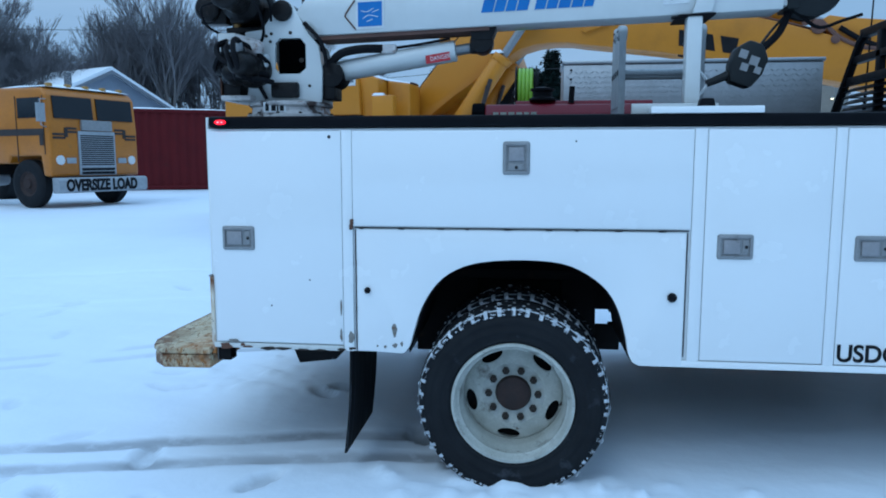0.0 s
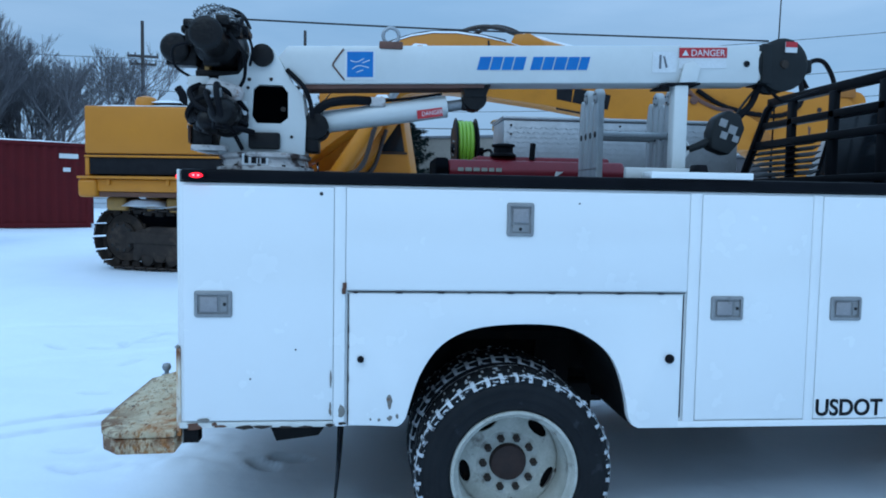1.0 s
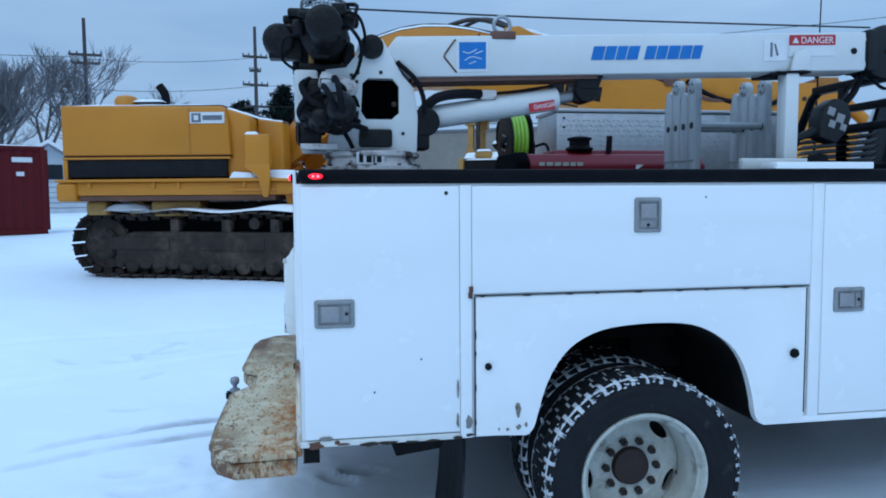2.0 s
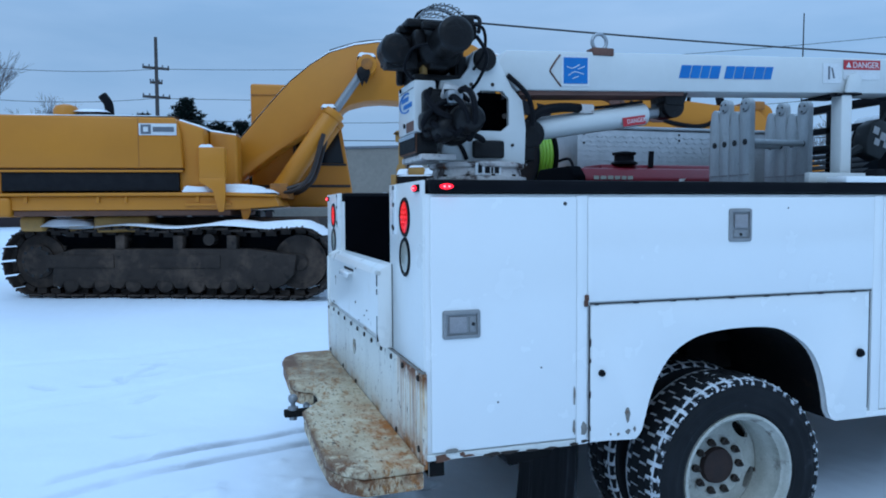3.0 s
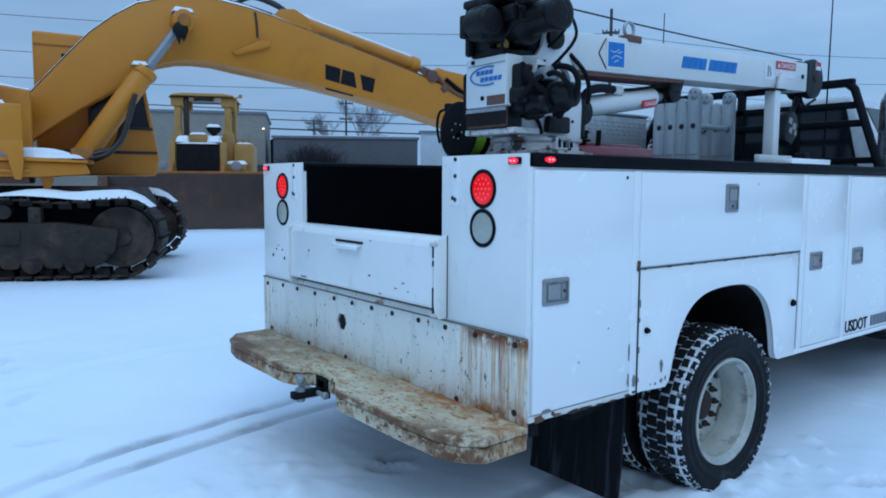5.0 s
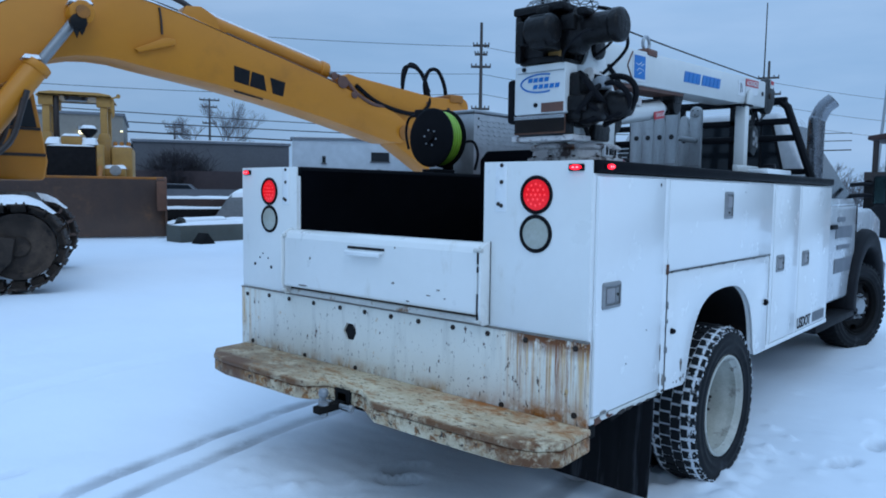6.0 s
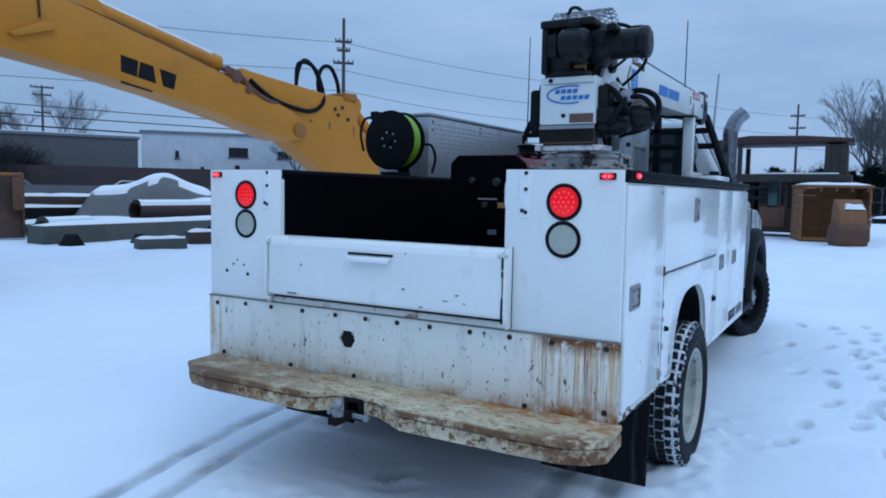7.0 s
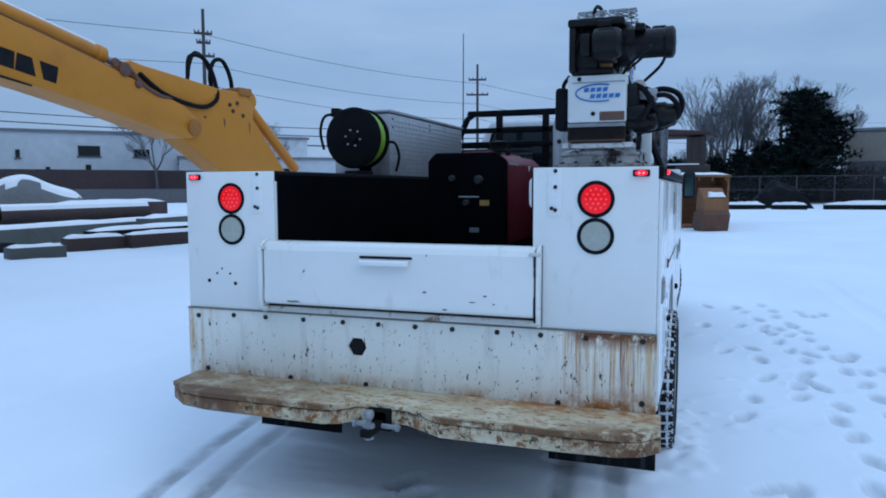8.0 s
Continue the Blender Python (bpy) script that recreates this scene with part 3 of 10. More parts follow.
def groove(X, Y, line, half, depth, berm):
    """A wheel rut along a polyline, with a low berm on either side."""
    best = np.full(X.shape, 9.0)
    for (x0, y0), (x1, y1) in zip(line, line[1:]):
        dx, dy = x1 - x0, y1 - y0
        t = np.clip(((X - x0) * dx + (Y - y0) * dy) / (dx * dx + dy * dy), 0, 1)
        best = np.minimum(best, np.hypot(X - x0 - t * dx, Y - y0 - t * dy))
    return -depth * smooth(half * 1.5, half * 0.6, best) + berm * np.exp(-((best - half * 1.55) / (half * 0.45)) ** 2)


def snow_ground():
    xs, ys = axis_steps(-5.0, 7.5, 0.03, 900), axis_steps(-2.4, 4.6, 0.03, 900)
    X, Y = np.meshgrid(xs, ys, indexing="ij")
    Z = lie(X, Y)
    near = smooth(60, 12, np.hypot(X - 1, Y - 3))
    Z = Z + near * (0.016 * wavy(X, Y, 2.6, 1) + 0.005 * wavy(X, Y, 0.7, 2) + 0.0015 * wavy(X, Y, 0.22, 3))
    left_out = [(1.4, 2.62), (0.85, 2.58), (0.33, 2.52), (-0.3, 2.40), (-1.1, 2.20), (-3.5, 1.2), (-7, -0.8)]
    packed = np.zeros_like(Z)
    fade = 0.70 * smooth(-1.5, -0.75, X) + 0.30 * smooth(-4.5, -1.2, X) * smooth(-0.35, 0.25, wavy(X, Y, 0.9, 12))
    for off, half, dep in ((0.0, 0.045, 0.016), (-0.25, 0.045, 0.016), (-2.32, 0.055, 0.014), (-2.05, 0.055, 0.014)):
        rut = groove(X, Y, [(x, y + off) for x, y in left_out], half, dep, 0.001) * fade
        Z = Z + rut
        packed = np.maximum(packed, np.clip(-rut / dep, 0, 1))
    Z = Z + groove(X, Y, [(9, 3.4), (4, 3.9), (2.0, 4.05), (1.1, 4.12), (0.0, 3.98), (-0.8, 3.82), (-4, 2.7), (-9, 0.2)], 0.08, 0.012, 0.003)
    Z = Z + groove(X, Y, [(-9, 3.2), (-3, 4.4), (1, 5.2), (7, 5.0)], 0.08, 0.010, 0.003)
    Z = Z + groove(X, Y, [(9, -1.9), (3, -2.2), (-3, -3.1), (-8, -5)], 0.11, 0.020, 0.007)
    rg = np.random.RandomState(7)
    steps = []
    for k in range(34):
        u = k / 33
        steps.append((6.6 - 6.4 * u, -0.75 - 0.5 * math.sin(2.2 * u) + (0.16 if k % 2 else -0.16), math.pi))
    for k in range(26):
        steps.append((rg.uniform(1.6, 6.5), rg.uniform(-1.6, -0.15), rg.uniform(-0.5, 0.5)))
    for k in range(22):
        steps.append((rg.uniform(-3.5, -0.7), rg.uniform(0.4, 4.6), rg.uniform(0, 6)))
    for k in range(18):
        steps.append((rg.uniform(-1.0, 1.2), rg.uniform(-0.8, 1.4), rg.uniform(0, 6)))
    for x, y, th in steps:
        dx, dy = X - x - rg.uniform(-0.05, 0.05), Y - y - rg.uniform(-0.05, 0.05)
        th += rg.uniform(-0.3, 0.3)
        u, v = dx * math.cos(th) + dy * math.sin(th), -dx * math.sin(th) + dy * math.cos(th)
        q = np.sqrt((u / 0.135) ** 2 + (v / 0.055) ** 2)
        # shade inside each footprint is put into the colour through this mask
        packed = np.maximum(packed, (0.55 if x > -0.7 else 0.2) * smooth(1.1, 0.8, q))
        deep = 0.034 if x > -0.7 else 0.014
        Z = Z - deep * smooth(1.12, 0.72, q) + 0.003 * np.exp(-((q - 1.45) / 0.3) ** 2)
    # lumps kicked up round the wheels and along the ruts
    for k in range(240):
        if k < 80:
            x, y = rg.normal(1.36, 0.42), rg.normal(-0.02, 0.12)
        elif k < 150:
            x, y = rg.normal(-0.40, 0.24), rg.normal(1.45, 0.26)
        else:
            x, y = rg.uniform(1.5, 5.0), rg.normal(-0.75, 0.38)
        r, hgt = rg.uniform(0.02, 0.055), rg.uniform(0.004, 0.034) * (0.6 if k >= 150 else 1.0)
        if 80 <= k < 150:
            r, hgt = r * 1.1, hgt * 0.6
        Z = Z + hgt * np.exp(-(((X - x) ** 2 + (Y - y) ** 2) / r ** 2))
    n, m = X.shape
    verts = np.stack([X, Y, Z], -1).reshape(-1, 3)
    i, j = np.meshgrid(np.arange(n - 1), np.arange(m - 1), indexing="ij")
    a = (i * m + j).reshape(-1)
    faces = np.stack([a, a + m, a + m + 1, a + 1], -1)
    me = bpy.data.meshes.new("ground")
    me.vertices.add(len(verts))
    me.vertices.foreach_set("co", verts.reshape(-1))
    me.loops.add(faces.size)
    me.loops.foreach_set("vertex_index", faces.reshape(-1))
    me.polygons.add(len(faces))
    me.polygons.foreach_set("loop_start", np.arange(len(faces)) * 4)
    me.polygons.foreach_set("use_smooth", np.ones(len(faces), bool))
    me.update()
    me.validate()
    att = me.attributes.new("packed", "FLOAT", "POINT")
    att.data.foreach_set("value", packed.reshape(-1).astype(np.float32))
    me.materials.append(M["snow"])
    return tagged(new("ground", me), "trampled snow over a level yard, with tyre ruts and footprints", "ground", kind="structure")


snow_ground()


# ---- the service truck; its rear stands at x = 0, it points along x, its near side at y = 0 ----
truck = thing("service_truck", pose(1.36, 1.2, 0), "white service truck with utility body, parked on snow, tail lamps lit", "truck")
TI = Matrix.Translation((-1.36, -1.2, 0))


def tpart(name, bm, mat, label="", bevel=0.0, parent=None, segs=2, angle=35):
    """A part of the truck, given in world coordinates."""
    bmesh.ops.transform(bm, matrix=TI, verts=bm.verts)
    ob = part(name, bm, mat, truck if parent is None else parent, label, bevel, segs, angle)
    return ob


W, TOP, LEN = 2.40, 1.59, 3.46
ARCH_PTS = [(0.878, 0.595), (0.908, 0.625), (0.930, 0.70), (0.965, 0.81), (1.03, 0.915), (1.115, 0.980), (1.23, 1.016), (1.41, 1.028),
            (1.57, 1.016), (1.68, 0.970), (1.765, 0.90), (1.815, 0.81), (1.846, 0.70), (1.858, 0.63), (1.878, 0.59), (1.90, 0.578)]
ARCH_PTS = [(p.x, p.y) for p in curve_points([(x, z, 0) for x, z in ARCH_PTS], 3)]


def cabinet(y0, y1, side):
    """One side's row of lockers, with the wheel arch through it."""
    bm = bmesh.new()
    prism(bm, [(0.0, 0.60)] + ARCH_PTS + [(LEN, 0.585), (LEN, TOP), (0.0, TOP)], "y", y0, y1)
    return tpart("cabinet_shell", bm, M["white"], bevel=0.006)


cabinet(0.010, 0.54, -1)
cabinet(1.86, W - 0.010, 1)

# bed between the lockers, and the black liner on tops and inner walls
bm = bmesh.new()
box(bm, 0.03, LEN, 0.544, 1.856, 0.90, 0.94)
tpart("bed_floor", bm, M["liner"])
for y0, y1 in ((0.542, 0.552), (1.848, 1.858)):
    bm = bmesh.new()
    box(bm, 0.02, LEN, y0, y1, 0.945, TOP + 0.03)
    tpart("bed_wall", bm, M["liner"])
bm = bmesh.new()
box(bm, LEN - 0.02, LEN + 0.02, 0.556, 1.844, 0.945, TOP + 0.05)
tpart("bulkhead", bm, M["liner"])
for y0, y1 in ((-0.012, 0.548), (1.852, W + 0.012)):
    bm = bmesh.new()
    box(bm, 0.012, LEN, y0, y1, TOP + 0.003, TOP + 0.052)
    tpart("top_rail", bm, M["rail"], "black rubber-covered top rail", bevel=0.012)

# inner wheel housing, dark
bm = bmesh.new()
prism(bm, [(x, z + 0.012) for x, z in ARCH_PTS[1:-1]] + [(1.88, 1.09), (0.9, 1.09)], "y", 0.545, 0.62)
tpart("wheel_housing", bm, M["steel_dark"])
for y0, y1 in ((0.03, 0.54), (1.87, 2.37)):
    bm = bmesh.new()
    inner = [(x, z) for x, z in ARCH_PTS[1:-1]]
    outer = [(x, z) for x, z in [(1.39 + (x - 1.39) * 0.985, 0.60 + (z - 0.60) * 0.975) for x, z in inner]]
    prism(bm, [(x, z - 0.002) for x, z in inner] + outer[::-1], "y", y0, y1)
    tpart("arch_liner", bm, M["steel_dark"])


# lockers: doors, lid and panels on the near side
def latch(door, x, z, w, h, upright=False):
    """A recessed paddle latch."""
    bm = bmesh.new()
    box(bm, x - w / 2, x + w / 2, -0.016, 0.004, z - h / 2, z + h / 2)
    bz = tpart("latch_bezel", bm, M["latch"], "grey zinc latch frame", bevel=0.010, parent=door)
    kb = bmesh.new()
    box(kb, x - w / 2 + 0.015, x + w / 2 - 0.015, -0.03, -0.0085, z - h / 2 + 0.015, z + h / 2 - 0.015)
    bmesh.ops.transform(kb, matrix=TI, verts=kb.verts)
    cut(bz, kb)
    bm = bmesh.new()
    if upright:
        box(bm, x - w / 2 + 0.025, x + w / 2 - 0.025, -0.0165, -0.0082, z - 0.012, z + h / 2 - 0.025)
    else:
        box(bm, x - w / 2 + 0.025, x + 0.018, -0.0165, -0.0082, z - h / 2 + 0.024, z + h / 2 - 0.024)
    tpart("latch_paddle", bm, M["paddle"], "grey paddle handle", bevel=0.003, parent=door)
    bm = bmesh.new()
    box(bm, x - w / 2 + 0.013, x + w / 2 - 0.013, -0.0078, -0.0015, z - h / 2 + 0.013, z + h / 2 - 0.013)
    tpart("latch_recess", bm, M["latch_dark"], "dark latch pocket", parent=door)
    bm = bmesh.new()
    if upright:
        box(bm, x - w / 2 + 0.024, x + w / 2 - 0.024, -0.0115, -0.0082, z - h / 2 + 0.020, z - 0.022)
    else:
        box(bm, x + 0.030, x + w / 2 - 0.019, -0.0115, -0.0082, z - h / 2 + 0.024, z + h / 2 - 0.024)
    lock = tpart("latch_lock", bm, M["latch"], "dull grey lock plate", parent=door, bevel=0.0015)
    bm = bmesh.new()
    cx, cz = (x, z - h * 0.28) if upright else (x + w * 0.30, z)
    lathe(bm, (cx, -0.0115, cz), (0, -1, 0), [(0.007, 0), (0.0065, 0.003), (0.004, 0.0035), (0.003, 0.001), (0, 0.001)], 14)
    tpart("lock_barrel", bm, M["latch_dark"], "dark key barrel", parent=door)


def locker_door(x0, x1, z0, z1, name="locker_door", label="white steel locker door"):
    bm = bmesh.new()
    box(bm, x0, x1, -0.006, 0.009, z0, z1)
    return tpart(name, bm, M["white"], label, bevel=0.004)


door_a = locker_door(0.018, 0.6105, 0.628, 1.579)
latch(door_a, 0.135, 1.105, 0.15, 0.108)
lid = locker_door(0.6595, 2.098, 1.164, 1.579, "locker_lid", "white top-hinged locker lid")
latch(lid, 1.372, 1.46, 0.115, 0.14, True)
door_c = locker_door(2.1535, 2.6455, 0.609, 1.579)
latch(door_c, 2.277, 1.095, 0.145, 0.105)
door_d = locker_door(2.6935, 3.425, 0.609, 1.579)
latch(door_d, 2.815, 1.095, 0.145, 0.105)
bm = bmesh.new()
prism(bm, [(0.6745, 0.606)] + [(x, z - (0.004 if 0.94 < x < 1.84 else 0)) for x, z in ARCH_PTS] + [(2.082, 0.580), (2.082, 1.152), (0.6745, 1.152)], "y", -0.004, 0.009)
fender = tpart("fender_panel", bm, M["white"], "white wheel-arch panel with chipped lower edge", bevel=0.004)
# narrow upright strip and frame rail between doors
for x0, x1 in ((0.6122, 0.6578), (2.1005, 2.1510), (2.6480, 2.6910)):
    bm = bmesh.new()
    box(bm, x0, x1, -0.0035, 0.009, 0.60, 1.582)
    tpart("door_post", bm, M["white"], bevel=0.002)
bm = bmesh.new()
box(bm, 0.0, 0.61, -0.003, 0.009, 0.598, 0.622)
tpart("lower_rail", bm, M["white_worn"], "worn lower edge with rust", bevel=0.003)
bm = bmesh.new()
box(bm, 1.90, LEN, -0.003, 0.009, 0.575, 0.604)
tpart("lower_rail", bm, M["white"], bevel=0.003)
# hinge line under the lid, with rusty knuckles
bm = bmesh.new()
cyl(bm, (0.668, -0.0058, 1.158), (2.09, -0.0058, 1.158), 0.0026, n=8)
tpart("lid_hinge", bm, M["latch_dark"], "dark steel piano hinge")
for x, z in ((0.659, 1.182), (0.656, 1.160)):
    bm = bmesh.new()
    box(bm, x - 0.012, x + 0.004, -0.012, 0.002, z - 0.012, z + 0.012)
    tpart("hinge_pin", bm, M["rust"], bevel=0.003)
# seam beside the wheel-arch panel
for x, z0, z1 in ((0.6700, 0.60, 1.15), (2.0865, 0.62, 1.15)):
    bm = bmesh.new()
    cyl(bm, (x, 0.0005, z0), (x, 0.0005, z1), 0.0026, n=6)
    tpart("door_seal", bm, M["latch_dark"])
# rubber plugs and fuel-cap stop
for x, z, r in ((0.722, 0.879, 0.014), (2.032, 0.876, 0.020)):
    bm = bmesh.new()
    lathe(bm, (x, 0.0, z), (0, -1, 0), [(r, 0), (r, 0.012), (r * 0.6, 0.024), (0, 0.026)], 14)
    tpart("rubber_plug", bm, M["hose"], "black rubber plug")
for x, z, r in ((0.56, 1.552, 0.008), (1.62, 1.53, 0.004), (0.46, 0.92, 0.004), (0.28, 0.80, 0.004)):
    bm = bmesh.new()
    lathe(bm, (x, -0.005, z), (0, -1, 0), [(r, 0), (r, 0.002), (0, 0.003)], 8)
    tpart("rivet", bm, M["latch_dark"])


def chip(x, z, w, h, seed, mat="chip", y=-0.0045, parent=None):
    """A flake where the paint has come off."""
    rg = random.Random(seed)
    bm = bmesh.new()
    n = 11
    pts = [(x + math.cos(k * math.tau / n) * w * rg.uniform(0.55, 1.1), z + math.sin(k * math.tau / n) * h * rg.uniform(0.55, 1.1)) for k in range(n)]
    prism(bm, pts, "y", y - 0.0012, y + 0.001)
    return tpart("paint_chip", bm, M[mat], "bare rusty patch in the paint", parent=parent)


for k, (x, z, w, h) in enumerate(((0.842, 0.705, 0.013, 0.035), (0.845, 0.632, 0.014, 0.012), (0.80, 0.625, 0.008, 0.008), (0.875, 0.640, 0.007, 0.012), (0.765, 0.628, 0.006, 0.006))):
    chip(x, z, w, h, k)
for k, (x, z, w, h, mt) in enumerate(((0.644, 0.66, 0.016, 0.032, "chip"), (0.600, 0.672, 0.007, 0.035, "chip"), (0.602, 0.80, 0.004, 0.05, "chip"), (0.646, 0.612, 0.02, 0.008, "bolt"), (0.60, 0.606, 0.022, 0.007, "bolt"))):
    chip(x, z, w, h, 20 + k, mt, -0.0075 if x < 0.606 else -0.0035)
for k, (x, z, w, h, mt) in enumerate(((0.055, 0.605, 0.038, 0.020, "rust"), (0.098, 0.632, 0.030, 0.010, "chip"), (0.135, 0.615, 0.014, 0.010, "rust"), (0.26, 0.600, 0.050, 0.010, "bolt"), (0.33, 0.602, 0.045, 0.009, "bolt"), (0.42, 0.600, 0.040, 0.006, "bolt"), (0.50, 0.600, 0.03, 0.005, "bolt"), (0.16, 0.606, 0.03, 0.006, "rust"))):
    chip(x, z, w, h, 40 + k, mt, -0.0045 if z < 0.625 else -0.0075)
for k in range(4):
    chip(0.672, 0.66 + 0.115 * k + 0.02 * (k % 3), 0.003, 0.012 + 0.008 * (k % 2), 60 + k, "bolt", -0.0065)
for k in range(9):
    chip(0.70 + 0.155 * k + 0.02 * (k % 3), 1.1535, 0.022 if k % 3 else 0.012, 0.0025, 80 + k, "bolt", -0.0065)

# lettering low on the front locker: the readable word, then a plain bar for the number
lettering("door_lettering", "USDOT", 0.101, M["ink"], door_d, TI @ Matrix.Translation((2.698, -0.0075, 0.624)) @ Euler((radians(90), 0, 0)).to_matrix().to_4x4(), "black lettering", 0.93, bold=0.0022)
for k in range(7):
    bm = bmesh.new()
    bars(bm, "y", 3.062 + 0.0442 * k, 0.626, [0.034], 0.068, -0.0085, -0.005)
    tpart("number_bar", bm, M["grey_ink"], "plain grey bar", parent=door_d)

# ---- rear: posts, tailgate, sill, step ----
for y0, y1 in ((0.012, 0.54), (1.86, W - 0.012)):
    bm = bmesh.new()
    box(bm, -0.008, 0.004, y0, y1, 0.932, 1.640)
    tpart("rear_post", bm, M["white_rear"], "white rear post plate with lamps", bevel=0.003)
bm = bmesh.new()
box(bm, -0.014, 0.004, 0.004, W - 0.004, 0.565, 0.925)
sill = tpart("rear_sill", bm, M["sill"], "white rear panel with rust streaks and bolt holes", bevel=0.003)
kb = bmesh.new()
lathe(kb, (-0.05, 1.405, 0.782), (1, 0, 0), [(0.050, 0), (0.050, 0.2)], 6)
bmesh.ops.transform(kb, matrix=TI, verts=kb.verts)
cut(sill, kb)
# ink-black plate added as the shade inside the hex hole
bm = bmesh.new()
box(bm, -0.002, 0.0035, 1.30, 1.51, 0.68, 0.885)
tpart("socket_shade_plate", bm, M["ink"])
for y in (0.06, 0.30, 0.50, 0.70, 0.915, 1.10, 1.29, 1.48, 1.70, 1.92, 2.11, 2.33):
    bm = bmesh.new()
    lathe(bm, (-0.014, y, 0.900 - 0.012 * (y > 2.2)), (-1, 0, 0), [(0.0125, 0), (0.0125, 0.006), (0.008, 0.008), (0, 0.008)], 6)
    tpart("bolt", bm, M["bolt"])
for y, z in ((0.06, 0.63), (0.42, 0.60), (2.28, 0.61), (1.78, 0.60), (1.36, 0.60)):
    bm = bmesh.new()
    lathe(bm, (-0.014, y, z), (-1, 0, 0), [(0.013, 0), (0.013, 0.005), (0, 0.006)], 8)
    tpart("bolt", bm, M["bolt"])
# a rolled lip between sill and posts
bm = bmesh.new()
box(bm, -0.018, -0.001, 0.004, W - 0.004, 0.9255, 0.9315)
tpart("sill_lip", bm, M["chip"])

# tailgate: a deep pressed box standing proud of the posts, between two upright plates
bm = bmesh.new()
prism(bm, [(0.030, 0.985), (-0.066, 0.982), (-0.074, 0.992), (-0.075, 1.02), (-0.070, 1.10), (-0.071, 1.20), (-0.070, 1.250), (-0.058, 1.278), (-0.030, 1.292), (0.030, 1.293)], "y", 0.522, 1.888)
gate = tpart("tailgate", bm, M["white_rear"], "closed white steel tailgate, scuffed", bevel=0.007, segs=3, angle=20)
for y0, y1, lean in ((0.498, 0.513, 0.0), (1.896, 1.914, 0.012)):
    bm = bmesh.new()
    prism(bm, [(0.0, 0.936), (-0.050, 0.936), (-0.066, 0.952), (-0.074 - lean, 1.00), (-0.072 - lean, 1.255), (-0.058, 1.282), (-0.020, 1.300), (0.0, 1.300)], "y", y0, y1)
    tpart("gate_frame", bm, M["white_rear"], "white upright plate beside the tailgate", bevel=0.004)
bm = bmesh.new()
box(bm, -0.030, 0.0, 0.515, 1.894, 0.936, 0.964)
tpart("gate_sill", bm, M["gate_strip"], "scuffed rusty steel strip under the tailgate", bevel=0.004)
bm = bmesh.new()
box(bm, -0.020, 0.0, 0.515, 1.894, 0.9645, 0.981)
tpart("gate_gap", bm, M["bolt"], "dark gap under the tailgate")
for y in (0.5135, 1.8885):
    bm = bmesh.new()
    box(bm, -0.060, 0.0, y, y + 0.007, 0.983, 1.272)
    tpart("gate_gap", bm, M["bolt"])
for y in (0.4955, 1.9145):
    bm = bmesh.new()
    box(bm, -0.0115, 0.0, y, y + 0.002, 0.940, 1.300)
    tpart("plate_seam", bm, M["latch_dark"], "dark joint between plate and post")
bm = bmesh.new()
prism(bm, [(-0.065, 1.221), (-0.096, 1.217), (-0.102, 1.211), (-0.104, 1.194), (-0.100, 1.193), (-0.097, 1.208), (-0.065, 1.213)], "y", 1.100, 1.350)
tpart("gate_handle", bm, M["white"], "white folded-lip pull handle", parent=gate, bevel=0.0012)
# ink strip on the gate paints the slot's shadow above the handle
bm = bmesh.new()
box(bm, -0.0732, -0.066, 1.092, 1.358, 1.223, 1.235)
tpart("handle_slot_shade", bm, M["ink"], "dark strip drawn as the slot's shadow above the handle", parent=gate)
for y, z, w in ((0.517, 1.262, 0.020), (0.517, 0.955, 0.014), (1.893, 1.262, 0.014), (1.893, 0.958, 0.024)):
    bm = bmesh.new()
    cyl(bm, (-0.068, y - w, z), (-0.068, y + w, z), 0.010, n=10)
    cyl(bm, (-0.068, y - w - 0.006, z), (-0.068, y + w + 0.006, z), 0.005, n=8)
    tpart("gate_hinge", bm, M["gate_strip"], "worn rusty hinge pin")
# black pieces in the seam between the near plate and the tailgate
for k, (z, h) in enumerate(((1.235, 0.030), (1.18, 0.012), (1.03, 0.045), (0.975, 0.02))):
    bm = bmesh.new()
    box(bm, -0.0752, -0.066, 0.5135, 0.5195, z - h, z + h)
    tpart("gate_seam", bm, M["ink"])

# step bumper: chamfered ends and a notch over the hitch
bm = bmesh.new()
STEP = [(-0.016, 2.345), (-0.235, 2.325), (-0.325, 2.20), (-0.355, 2.05), (-0.362, 1.42), (-0.335, 1.345), (-0.262, 1.28), (-0.256, 1.05),
        (-0.333, 0.91), (-0.362, 0.86), (-0.362, 0.35), (-0.352, 0.13), (-0.318, 0.040), (-0.245, -0.030), (-0.016, -0.018)]
prism(bm, STEP, "z", 0.566, 0.592)
tpart("step_bumper", bm, M["step"], "worn cream step bumper, chipped and rusty", bevel=0.005)
bm = bmesh.new()
prism(bm, [(x + (0.006 if x < -0.1 else 0), y) for x, y in STEP], "z", 0.500, 0.564)
tpart("step_skirt", bm, M["step_edge"], "rusty folded edge of the step", bevel=0.010)
bm = bmesh.new()
box(bm, 0.03, 0.12, 0.80, 1.60, 0.47, 0.56)
tpart("bumper_beam", bm, M["steel_dark"])
bm = bmesh.new()
box(bm, -0.265, 0.3, 1.14, 1.21, 0.49, 0.56)
box(bm, -0.42, -0.26, 1.15, 1.20, 0.485, 0.52)
box(bm, -0.265, -0.24, 1.12, 1.23, 0.47, 0.575)
tpart("hitch_bar", bm, M["steel_dark"], "black steel hitch bar", bevel=0.006)
bm = bmesh.new()
